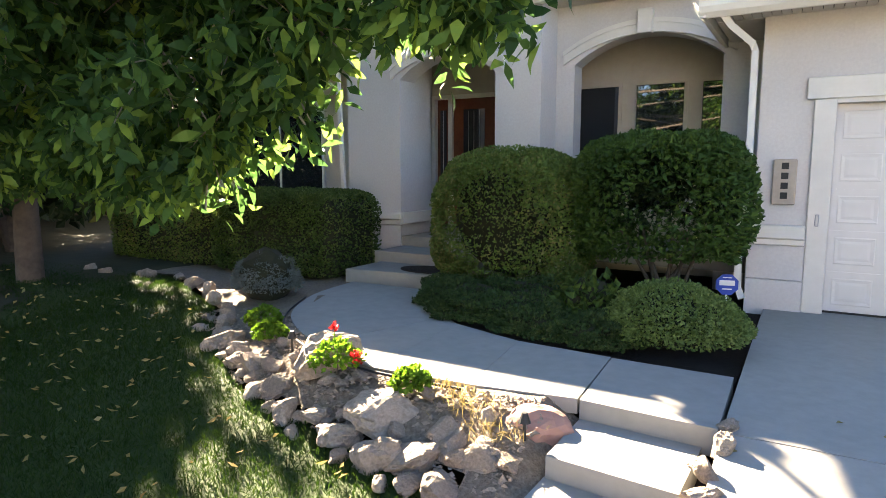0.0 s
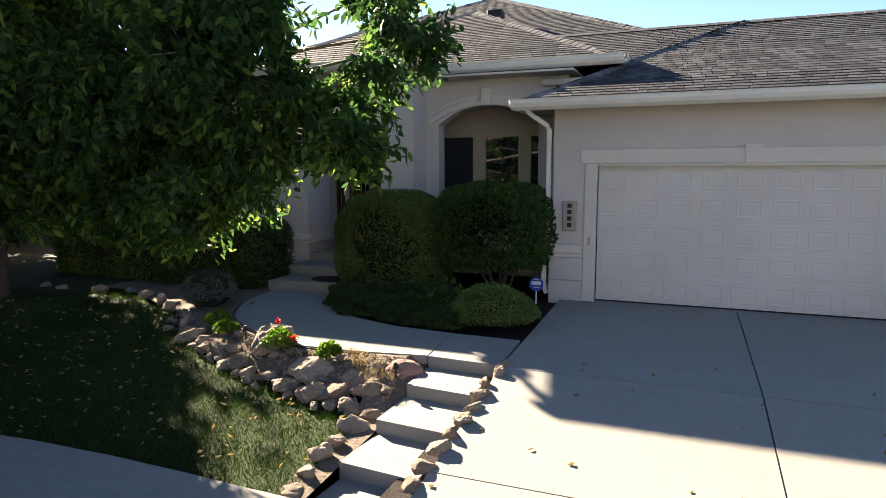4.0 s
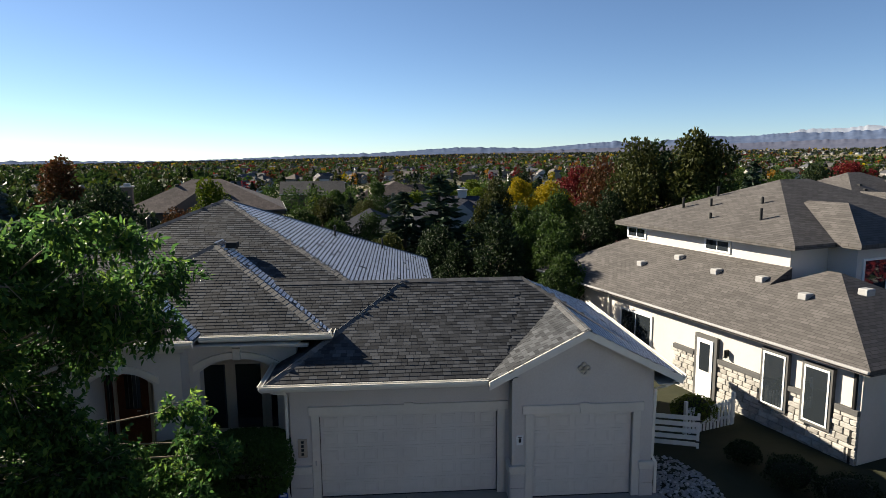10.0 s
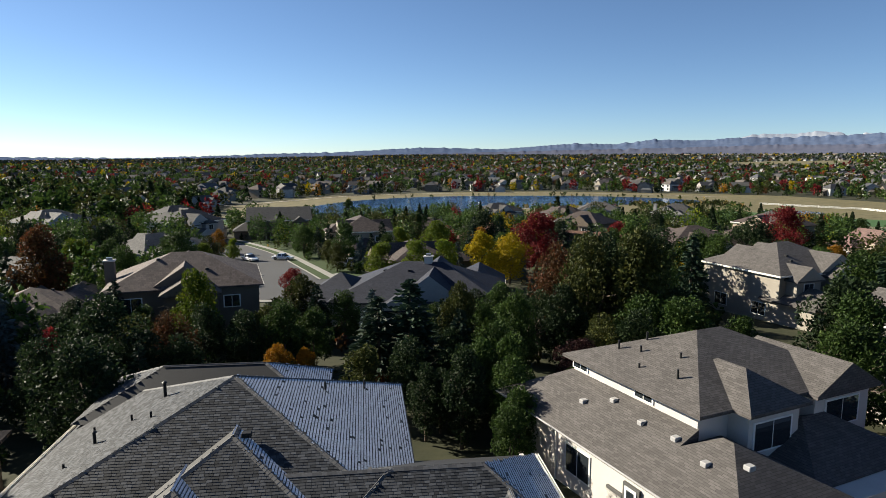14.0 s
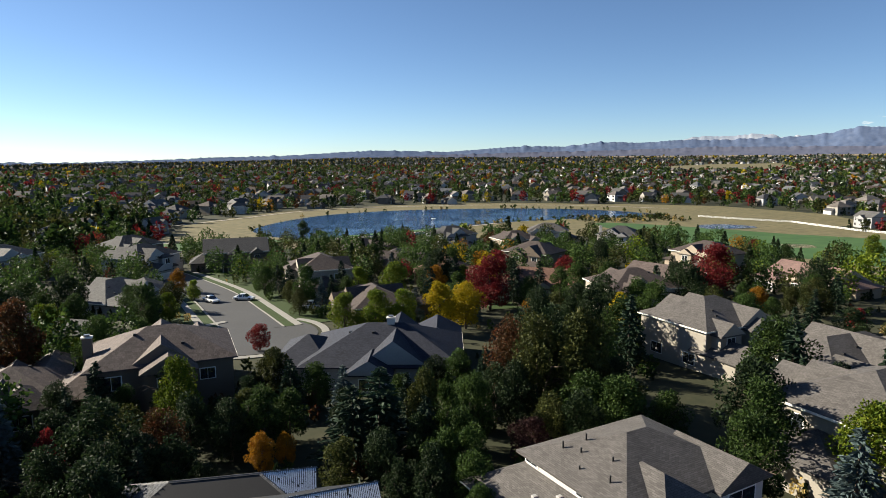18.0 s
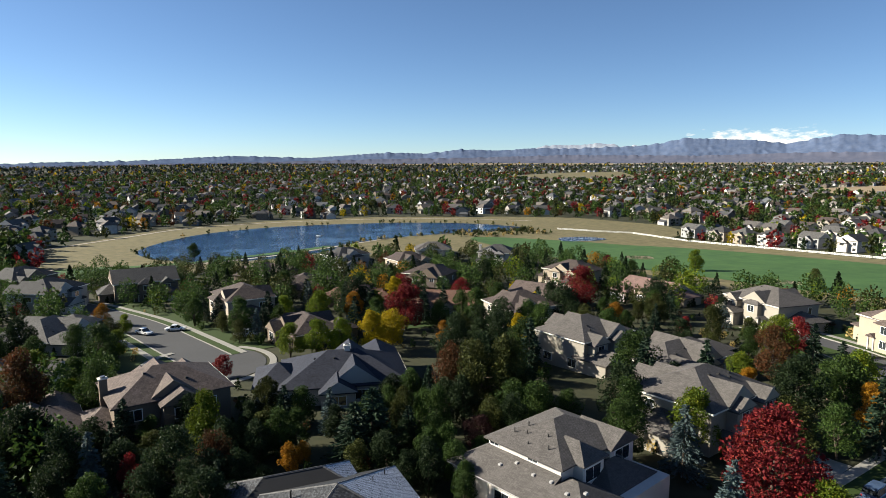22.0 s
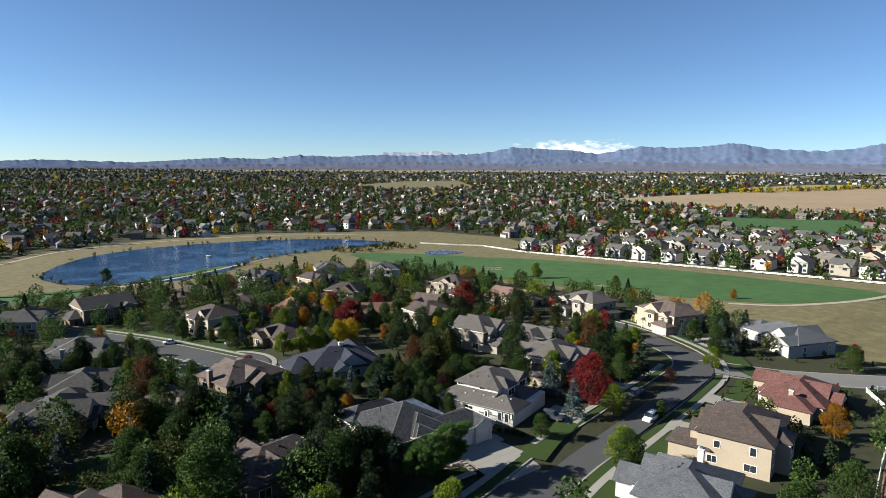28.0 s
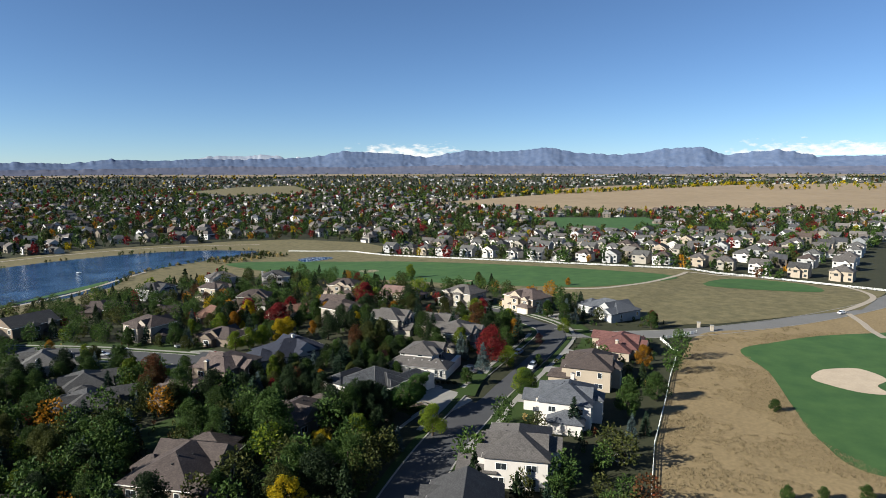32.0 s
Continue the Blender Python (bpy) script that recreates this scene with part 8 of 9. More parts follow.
def simple_home(x, y, turn, seed):
    """A two-storey suburban house seen from afar: block, gabled front, roofs, windows."""
    rr = random.Random(seed)
    wall = rr.choice(("white", "cream", "grey", "white", "tan"))
    roof = rr.choice(("grey", "grey", "taupe", "dark", "brown"))
    H = thing("house", "two-storey %s house with a %s roof in a row" % (COLOUR[wall], ROOFNAME[roof]), "house", (x, y, gz(x, y)), turn, group="rows of houses beyond the course")
    w, d, e = rr.uniform(9.5, 12), rr.uniform(9, 11), 5.7
    part("wall", box_bm(-w / 2, -d / 2, -1, w / 2, d / 2, e), WALLS[wall], H)
    bm, _ = hip_bm(-w / 2, -d / 2, w / 2, d / 2, e, 0.55, 0.4, rr.random() < 0.5)
    roof_part("roof", bm, ROOFS[roof], H, end=WALLS[wall])
    for sgn in (-1, 1):
        c = rr.uniform(-w / 4, w / 4)
        y0 = sgn * d / 2
        lo, hi = sorted((y0, y0 + sgn * 1.8))
        part("wall", box_bm(c - 2.4, lo, -1, c + 2.4, hi, 4.6), WALLS[wall], H, "gabled bay")
        bm, _ = hip_bm(c - 2.4, min(lo, y0 - 2), c + 2.4, max(hi, y0 + 2), 4.6, 0.75, 0.3, True, "y")
        roof_part("roof", bm, ROOFS[roof], H, end=WALLS[wall])
        side = "front" if sgn < 0 else "back"
        at = y0
        for zz in (0.9, 3.6):
            for c2 in (-w / 2 + 1.4, w / 2 - 1.4):
                s2 = box_bm(c2 - 0.75, min(at, at + sgn * 0.05), zz, c2 + 0.75, max(at, at + sgn * 0.05), zz + 1.3)
                part("window", s2, M["glass"], H)
        s2 = box_bm(c - 1.0, min(y0 + sgn * 1.8, y0 + sgn * 1.85), 3.2, c + 1.0, max(y0 + sgn * 1.8, y0 + sgn * 1.85), 4.3)
        part("window", s2, M["glass"], H)


far_homes.sort(key=lambda p: math.hypot(p[0] - 40, p[1] - 20))
for k, (x, y, a) in enumerate(far_homes[:105]):
    simple_home(x, y, a, 500 + k)


def joined_homes(places, rng):
    """Houses of the far suburb, too many to count: each a main block with a gabled front and a lower garage; walls, roofs and dark windows, each joined."""
    n = len(places)
    x, y = np.array([p[0] for p in places]), np.array([p[1] for p in places])
    z = ground(x, y)
    a = np.radians(rng.choice((0, 90, 15, 105, -20, 70, 180, 270), n) + rng.normal(0, 5, n))
    w, d, h = rng.uniform(4.6, 6.6, n), rng.uniform(4.0, 5.2, n), rng.choice((3.1, 5.4, 5.6), n)
    hip = rng.random(n) < 0.4
    side = np.where(rng.random(n) < 0.5, -1.0, 1.0)

    def put(lx, ly, lz):
        return np.stack([x + lx * np.cos(a) - ly * np.sin(a), y + lx * np.sin(a) + ly * np.cos(a), z + lz], -1)
    WV, WF, RV, RF, k, m = [], [], [], [], 0, 0
    box = np.array([(0, 1, 5), (0, 5, 4), (1, 2, 6), (1, 6, 5), (2, 3, 7), (2, 7, 6), (3, 0, 4), (3, 4, 7)])
    slopes = np.array([(0, 1, 5), (0, 5, 4), (2, 3, 4), (2, 4, 5), (1, 2, 5), (3, 0, 4)])

    def block(cx, cy, hw, hd, top, rise, turned, hipped):
        """Walls and roof of one mass; turned: the ridge runs front to back."""
        nonlocal k, m
        zero = 0 * hw
        V = [put(cx + sx * hw, cy + sy * hd, zz) for zz in (-2 + zero, top + zero) for sx, sy in ((-1, -1), (1, -1), (1, 1), (-1, 1))]
        ridge = top + rise
        ends = ((cx, cy - hd), (cx, cy + hd)) if turned else ((cx - hw, cy), (cx + hw, cy))
        V += [put(px + zero, py + zero, np.where(hipped, top, ridge)) for px, py in ends]
        WV.append(np.stack(V, 1).reshape(-1, 3))
        gables = np.array([(4, 5, 8), (6, 7, 9)] if turned else [(7, 4, 8), (5, 6, 9)])
        WF.append((k + np.arange(n)[:, None, None] * 10 + np.concatenate([box, gables])[None]).reshape(-1, 3))
        k += n * 10
        o = 0.4
        e = np.where(hipped, (hw if turned else hd) * 0.9, 0.0)
        if turned:
            C = ((1, -1), (1, 1), (-1, 1), (-1, -1))
            R = [put(cx + sx * (hw + o), cy + sy * (hd + o), top - 0.12 + zero) for sx, sy in C]
            R += [put(cx + zero, cy - hd - o + e, ridge + 0.1), put(cx + zero, cy + hd + o - e, ridge + 0.1)]
        else:
            C = ((-1, -1), (1, -1), (1, 1), (-1, 1))
            R = [put(cx + sx * (hw + o), cy + sy * (hd + o), top - 0.12 + zero) for sx, sy in C]
            R += [put(cx - hw - o + e, cy + zero, ridge + 0.1), put(cx + hw + o - e, cy + zero, ridge + 0.1)]
        RV.append(np.stack(R, 1).reshape(-1, 3))
        f = (m + np.arange(n)[:, None, None] * 6 + slopes[None])
        keep = np.ones((n, 6), bool)
        keep[:, 4:] = np.broadcast_to(hipped, (n,))[:, None]
        RF.append(f[keep])
        m += n * 6

    block(0 * w, 0 * w, w, d, h, d * 0.6, False, hip)
    block(side * w * 0.45, -d * 0.55, w * 0.42, d * 0.62, h - 0.5, w * 0.36, True, np.zeros(n, bool))
    block(-side * w * 0.95, -d * 0.35, w * 0.45, d * 0.75, 2.8 + 0 * h, w * 0.3, True, rng.random(n) < 0.5)
    wallm = by_piece("far_walls", [(0.25, 0.235, 0.21), (0.4, 0.39, 0.375), (0.15, 0.128, 0.105), (0.19, 0.17, 0.14), (0.17, 0.178, 0.185), (0.47, 0.46, 0.45), (0.12, 0.1, 0.08)], 0.5, 0.9, 0)
    tagged(new("far_houses", mesh_np("far_houses", np.concatenate(WV), np.concatenate(WF), wallm)), "walls of many distant suburban houses", "houses", kind="stuff")
    roofm = by_piece("far_roofs", [(0.07, 0.068, 0.066), (0.1, 0.088, 0.08), (0.076, 0.058, 0.05), (0.13, 0.118, 0.11), (0.055, 0.055, 0.06), (0.09, 0.094, 0.1)], 0.5, 0.8, 0)
    tagged(new("far_roofs", mesh_np("far_roofs", np.concatenate(RV), np.concatenate(RF), roofm)), "roofs of many distant suburban houses", "roofs", kind="stuff")
    V = []
    for sx in (-0.6, 0.45):
        for zz in (1.0, 3.6):
            for sy in (-1, 1):
                c = [put(w * sx - 0.9, sy * (d * (1.17 if sy < 0 else 1) + 0.06), zz + 0 * h), put(w * sx + 0.9, sy * (d * (1.17 if sy < 0 else 1) + 0.06), zz + 0 * h), put(w * sx + 0.9, sy * (d * (1.17 if sy < 0 else 1) + 0.06), np.minimum(zz + 1.4, h - 0.3)), put(w * sx - 0.9, sy * (d * (1.17 if sy < 0 else 1) + 0.06), np.minimum(zz + 1.4, h - 0.3))]
                V.append(np.stack(c, 1).reshape(-1, 3))
    V = np.concatenate(V)
    tagged(new("far_windows", mesh_np("far_windows", V, np.arange(len(V)).reshape(-1, 4), M["glass"])), "dark windows of many distant houses", "windows", kind="stuff")


places = [p for p in spots(rngw, 300, 1500, 26, jitter=0.4) if free(p[0], p[1], 8) and RING.random() < 0.55 and not in_poly(p[0], p[1], GROVE)]
places += [(x, y) for x, y, a in far_homes[105:]]
places += [p for p in spots(rngw, 1500, 3000, 46) if RING.random() < 0.42]
joined_homes(places, rngw)

def joined_trees(places, rng, size, leaves, name, label, mats):
    """Far trees, each a loose clump of leaf sprays, joined by colour."""
    P = np.array(places)
    pick = rng.choice(len(mats), len(P), p=[m[1] for m in mats])
    for k, (key, _) in enumerate(mats):
        q = P[pick == k]
        if not len(q):
            continue
        n = len(q)
        h = rng.uniform(size[0], size[1], n)
        z = ground(q[:, 0], q[:, 1])
        m = leaves
        d = rng.normal(0, 1, (n, m, 3))
        d /= np.linalg.norm(d, axis=2)[..., None]
        rad = np.stack([h * 0.36, h * 0.36, h * 0.46], 1)[:, None] * rng.uniform(0.5, 1.05, (n, m, 1))
        if key in ("spruce", "dark_leaf"):
            u = rng.random((n, m))
            rad = np.stack([h[:, None] * 0.3 * (1 - u), h[:, None] * 0.3 * (1 - u), 0 * u], -1)
            c = np.stack([q[:, 0:1] + d[..., 0] * rad[..., 0], q[:, 1:2] + d[..., 1] * rad[..., 1], z[:, None] + h[:, None] * (0.06 + 0.94 * u)], -1)
        else:
            c = np.stack([q[:, 0], q[:, 1], z + h * 0.52], 1)[:, None] + d * rad
        v, f = leaves_np(c.reshape(-1, 3), d.reshape(-1, 3), np.repeat(h * 0.26 * (46 / m) ** 0.55, m), np.repeat(h * 0.19 * (46 / m) ** 0.55, m), rng, 0.25, 0.8)
        tagged(new(name, mesh_np(name, v, f, M[key])), label, "trees", kind="stuff")


# trees between the near houses, singly where they stand close
kinds = ["green"] * 5 + ["dark"] * 4 + ["olive"] * 3 + ["spruce"] * 5 + ["lime"] * 2 + ["green", "olive", "green", "yellow", "orange", "red", "blue_spruce", "blue_spruce"]
count = 0
beyond = []
patch = [(x, y) for x, y in spots(rngw, 18, 255, 6.2, -95, 75, 0.45)]
patch += [(gx + RING.uniform(-3, 3), gy + RING.uniform(-3, 3)) for gx in range(-118, -18, 7) for gy in range(-70, 24, 7)]
patch += [(gx + RING.uniform(-3, 3), gy + RING.uniform(-3, 3)) for gx in range(-18, 120, 8) for gy in range(-62, -22, 8)]
for x, y in patch:
    if not free(x, y, 0) or seg_dist(x, y, OUR_STREET) < 7.5 or seg_dist(x, y, CROSS_STREET) < 9 or seg_dist(x, y, COURT) < 8 or math.hypot(x + 11, y - 84) < 16 or in_poly(x, y, ROUGH):
        continue
    if (-32 < x < 36 and 18 < y < 76) or (x > 8 and y < 6 and x < 34) or (x - 0) ** 2 + (y + 5) ** 2 < 17 ** 2 or any((x - q[1]) ** 2 + (y - q[2]) ** 2 < (40 if q[0] == "red" else 14) for q in NEAR) or in_poly(x, y, BACK_LAWN):
        continue
    if RING.random() < (0.7 if x < 45 else 0.55):
        if (x - 10) ** 2 + (y - 25) ** 2 < 105 ** 2 and count < 190:
            k = RING.choice(kinds)
            if x < -22 and k in ("yellow", "orange", "red"):
                k = "green"
            tree(k, x, y, RING.uniform(5, 10) if k not in ("spruce", "dark") else RING.uniform(6.5, 11.5))
            count += 1
        else:
            beyond.append((x, y))
for gx in np.arange(-125, -26, 5.4):
    for gy in np.arange(-72, 30, 5.4):
        x, y = gx + RING.uniform(-2.4, 2.4), gy + RING.uniform(-2.4, 2.4)
        if free(x, y, 1.2) and not in_poly(x, y, BACK_LAWN) and seg_dist(x, y, OUR_STREET) > 7.5 and RING.random() < 0.75:
            beyond.append((x, y))
for gx in np.arange(-92, -26, 5.2):
    for gy in np.arange(10, 74, 5.2):
        x, y = gx + RING.uniform(-2.2, 2.2), gy + RING.uniform(-2.2, 2.2)
        if free(x, y, 1.2) and not in_poly(x, y, BACK_LAWN) and min(seg_dist(x, y, OUR_STREET), seg_dist(x, y, CROSS_STREET), seg_dist(x, y, COURT)) > 8 and RING.random() < 0.7:
            beyond.append((x, y))


MIX = [("green_leaf", 0.4), ("dark_leaf", 0.23), ("olive_leaf", 0.2), ("red_leaf", 0.07), ("rust_leaf", 0.04), ("yellow_leaf", 0.015), ("orange_leaf", 0.015), ("lime_leaf", 0.03)]
CLOSE = [("green_leaf", 0.52), ("dark_leaf", 0.19), ("olive_leaf", 0.16), ("red_leaf", 0.03), ("rust_leaf", 0.01), ("yellow_leaf", 0.02), ("orange_leaf", 0.02), ("lime_leaf", 0.05)]
joined_trees(beyond, rngw, (4.0, 10), 380, "garden_trees", "garden trees in autumn colours between the houses", CLOSE)
mid = [p for p in spots(rngw, 250, 900, 10.5, jitter=0.5) if free(p[0], p[1], 0.5) and RING.random() < 0.78]
joined_trees(mid, rngw, (4.5, 10.5), 60, "suburb_trees", "garden trees in autumn colours across the suburb", MIX)
grove = [(RING.uniform(-420, -75), RING.uniform(180, 480)) for _ in range(1100)]
grove = [p for p in grove if in_poly(p[0], p[1], GROVE)]
joined_trees(grove, rngw, (8, 15), 90, "cottonwood_grove", "tall dark green trees left of the pond", [("green_leaf", 0.55), ("dark_leaf", 0.25), ("olive_leaf", 0.2)])
fart = [p for p in spots(rngw, 900, 2000, 18, jitter=0.5) if RING.random() < 0.8]
joined_trees(fart, rngw, (6, 12), 20, "suburb_trees", "distant trees in autumn colours across the suburb", MIX)
wood = [p for p in spots(rngw, 2000, 4600, 38, jitter=0.5) if RING.random() < (0.7 if math.hypot(*p) < 2900 or p[0] < p[1] * 0.3 else 0.45 if math.hypot(*p) < 3500 else 0.1)]
joined_trees(wood, rngw, (8, 14), 9, "distant_woods", "belts of trees towards the horizon", [("far_haze_green", 0.75), ("olive_leaf", 0.13), ("yellow_leaf", 0.06), ("rust_leaf", 0.06)])
rowan = [(1250 + RING.uniform(-60, 1250), RING.uniform(-40, 40)) for _ in range(330)]
rowan = [(q, 760 - 0.36 * (q - 1250) + v) for q, v in rowan] + [(RING.uniform(1900, 2400), RING.uniform(-500, 300)) for _ in range(120)]
joined_trees(rowan, rngw, (8, 14), 26, "cottonwood_belt", "belt of golden cottonwood trees beyond the field", [("yellow_leaf", 0.4), ("olive_leaf", 0.35), ("lime_leaf", 0.25)])


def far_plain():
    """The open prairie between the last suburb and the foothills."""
    az = np.arange(-106, -8, 1.5)
    rr = np.array((3450, 3500, 3600, 3800, 4000, 4100, 4240), float)
    R, A = np.meshgrid(rr, np.radians(az), indexing="ij")
    R = R + np.where(R < 3470, 120 * np.sin(A * 23), 0)
    X, Y = -R * np.sin(A), R * np.cos(A)
    idx = np.arange(R.size).reshape(R.shape)
    f = np.stack([idx[:-1, :-1], idx[1:, :-1], idx[1:, 1:], idx[:-1, 1:]], -1).reshape(-1, 4)
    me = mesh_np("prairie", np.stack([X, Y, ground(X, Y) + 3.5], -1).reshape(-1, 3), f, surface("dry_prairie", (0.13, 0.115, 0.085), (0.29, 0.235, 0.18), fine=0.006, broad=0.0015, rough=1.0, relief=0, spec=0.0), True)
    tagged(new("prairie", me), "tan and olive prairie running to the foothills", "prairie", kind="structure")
    # pale low commercial buildings along the far roads
    rng = np.random.default_rng(44)
    n = 130
    a, r = np.radians(rng.uniform(-92, -6, n)), rng.uniform(2500, 3900, n)
    x, y = -r * np.sin(a), r * np.cos(a)
    z = ground(x, y)
    w, d, h = rng.uniform(8, 32, n), rng.uniform(8, 18, n), rng.uniform(4, 9, n)
    V = np.stack([np.stack([x + sx * w * np.cos(a) - sy * d * np.sin(a), y + sx * w * np.sin(a) + sy * d * np.cos(a), z + zz], -1) for zz in (0 * h, h) for sx, sy in ((-1, -1), (1, -1), (1, 1), (-1, 1))], 1)
    q = np.array([(0, 1, 5, 4), (1, 2, 6, 5), (2, 3, 7, 6), (3, 0, 4, 7), (4, 5, 6, 7)])
    F = (np.arange(n)[:, None, None] * 8 + q[None]).reshape(-1, 4)
    tagged(new("far_sheds", mesh_np("far_sheds", V.reshape(-1, 3), F, by_piece("far_shed_walls", [(0.2, 0.2, 0.21), (0.12, 0.115, 0.11), (0.36, 0.36, 0.37), (0.1, 0.095, 0.09)], 0.2, 0.8, 0))), "pale low commercial buildings towards the foothills", "buildings", kind="stuff")


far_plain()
belt = [(RING.uniform(-31, 33), RING.uniform(22, 47)) for _ in range(90)]
for x, y in belt:
    if free(x, y, 0.3) and not (-9 < x < -1 and y < 34) and min((x - o.location.x) ** 2 + (y - o.location.y) ** 2 for o in scene.objects if o.get("category") == "tree") > 6.5:
        k = RING.choice(("dark", "green", "spruce", "olive", "dark", "green"))
        tree(k, x, y, RING.uniform(4.5, 7.5))
# garden shrubs round the houses
sh = []
for _ in range(9500):
    x, y = RING.uniform(-115, 130), RING.uniform(-62, 200)
    if not free(x, y, -1.0) or min(seg_dist(x, y, OUR_STREET), seg_dist(x, y, CROSS_STREET), seg_dist(x, y, COURT)) < 8.8 or math.hypot(x + 11, y - 84) < 15.5 or any(in_poly(x, y, o) for o in (SHORE, ROUGH)):
        continue
    if (-15 < x < 11 and -20 < y < 21.5) or (x > 8 and y < 6 and x < 36):
        continue
    if min((x - h[0]) ** 2 + (y - h[1]) ** 2 for h in HOMES) < 13 ** 2 or RING.random() < 0.25:
        sh.append((x, y))
joined_trees(sh[:2800], rngw, (0.8, 2.4), 46, "garden_shrubs", "low garden shrubs round the houses", [("green_leaf", 0.4), ("dark_leaf", 0.25), ("olive_leaf", 0.2), ("rust_leaf", 0.08), ("straw", 0.07)])
for x, y, h in ((10.6, 14.5, 5.0), (10.9, 18.0, 6.0), (8.6, 21.5, 5.5), (6.5, 20.0, 4.5), (11.5, 25.5, 6.5), (5.0, 24.0, 6.0), (8.0, 26.5, 6.0), (7.6, 17.5, 6.8), (9.6, 12.6, 4.6), (5.4, 19.0, 5.2), (9.8, 22.5, 6.0)):
    tree("green" if x > 8 else "dark", x, y, h, wide=0.9)
# reeds and bushes on the shore
sh = []
for x, y in curved(POND, 40):
    if RING.random() < (0.5 if y < 330 and x > 70 else 0.16):
        sh.append((x + RING.uniform(-3, 3), y + RING.uniform(-3, 3)))
joined_trees(sh, rngw, (1.0, 3.0), 14, "shore_reeds", "olive reeds and bushes along the pond shore", [("olive_leaf", 0.6), ("green_leaf", 0.2), ("straw", 0.2)])
sh = [(RING.uniform(150, 215), RING.uniform(300, 330)) for _ in range(120)]
joined_trees(sh, rngw, (1.0, 3.2), 14, "shore_reeds", "olive marsh bushes between pond and fairway", [("olive_leaf", 0.6), ("green_leaf", 0.2), ("straw", 0.2)])
# tufts in the dry rough
n = 60000
tx, ty = rngw.uniform(-10, 150, n), rngw.uniform(-130, -45, n)
k = [in_poly(a, b, ROUGH) and not in_poly(a, b, GREEN) and noise.noise(Vector((a * 0.06, b * 0.06, 2))) + 0.6 * noise.noise(Vector((a * 0.3, b * 0.3, 5))) > -0.05 for a, b in zip(tx, ty)]
tx, ty = tx[k], ty[k]
v, f = leaves_np(np.stack([tx, ty, ground(tx, ty) + 0.25], 1), np.tile((0, 0, 1.0), (len(tx), 1)), 0.62, 0.13, rngw, 0.3, 0.6)
tagged(new("rough_grass", mesh_np("rough_grass", v, f, M["bleached"])), "tufts of tall bleached grass in the rough", "grass", kind="stuff")
for x, y, h in ((47.8, -78.7, 3.6), (0.3, -87.8, 3.2), (4.2, -93.2, 3.0), (8.8, -99.5, 3.4)):
    tree("green", x, y, h, wide=1.3)
tree("yellow", -58.5, -19.5, 9.0, wide=1.2)


# ---- mountains on the horizon ----
def table(points):
    a, h = [p[0] for p in points], [p[1] for p in points]
    return lambda v: float(np.interp(v, a, h))


def mountains(name, label, r, foot, crest, depth, material, seed, az0, az1, jag=1.0):
    """A ridge across a sector, from its foot up to its crest, with spurs and gullies."""
    az = np.arange(az0, az1, 0.11)
    n = 22
    V = np.zeros((n, len(az), 3))
    for i, a in enumerate(az):
        lo, hi = foot(a), crest(a)
        top = 6 + jag * (9 * noise.noise(Vector((a * 1.7, seed, 0))) + 5 * noise.noise(Vector((a * 4.3, seed, 5))))
        for j in range(n):
            u = j / (n - 1)
            warp = 1.6 * noise.noise(Vector((a * 0.3, u * 2.5, seed + 3))) + 0.5 * noise.noise(Vector((a * 1.1, u * 4, seed + 4)))
            spur = 1 - 1.7 * abs(noise.noise(Vector((a * 0.3 + warp, u * 3.0, seed)))) - 0.8 * abs(noise.noise(Vector((a * 1.0 + warp, u * 5.5, seed + 7)))) - 0.5 * noise.noise(Vector((a * 2.4, u * 9, seed + 8)))
            rr = r + depth * u - depth * 0.032 * spur * math.sin(math.pi * min(1, u * 1.05))
            V[j, i] = (-rr * math.sin(radians(a)), rr * math.cos(radians(a)), lo - 12 + (hi - lo + 12) * u ** (0.95 - 0.07 * spur * (1 - u)) + top * u ** 5)
    idx = np.arange(n * len(az)).reshape(n, len(az))
    f = np.stack([idx[:-1, :-1], idx[:-1, 1:], idx[1:, 1:], idx[1:, :-1]], -1).reshape(-1, 4)
    tagged(new(name, mesh_np(name, V.reshape(-1, 3), f, material, True)), label, "mountains", kind="structure")


CREST = table([(-104, 170), (-89.5, 166), (-85.6, 164), (-84.4, 187), (-82.8, 210), (-80.8, 198), (-78.7, 178), (-77, 236), (-73.9, 228), (-72, 199), (-70.1, 185), (-66.3, 202), (-63.8, 243), (-61.3, 220), (-58.7, 212), (-56.2, 221), (-52.6, 167), (-50, 195), (-47.5, 202), (-44.9, 213), (-42.9, 175), (-41, 158), (-37.6, 150), (-35.3, 142), (-33, 148), (-29.1, 129), (-25.8, 137), (-22.3, 105), (-19, 112), (-12.2, 70), (-8.1, 78), (-5.3, 81), (2.1, 45), (8.7, 31), (11, 21), (18.8, 0), (30.5, 8), (55, 5)])
FOOT = table([(-104, 60), (-90, 59), (-75, 55), (-55, 49), (-35, 37), (-19, 14), (0, -4), (15, -22), (55, -25)])
LOW = table([(-104, 99), (-90, 99), (-75, 97), (-55, 106), (-46, 88), (-35, 92), (-27, 74), (-19, 62), (-8, 38), (0, 26), (10, 4), (19, -14), (55, -18)])
# distance haze is tinted into the base colours of foothills and peaks
M["foothill"] = surface("haze_tinted_foothills", (0.07, 0.085, 0.13), (0.115, 0.118, 0.155), fine=0.012, broad=0.003, rough=1.0, relief=0, spec=0.0)
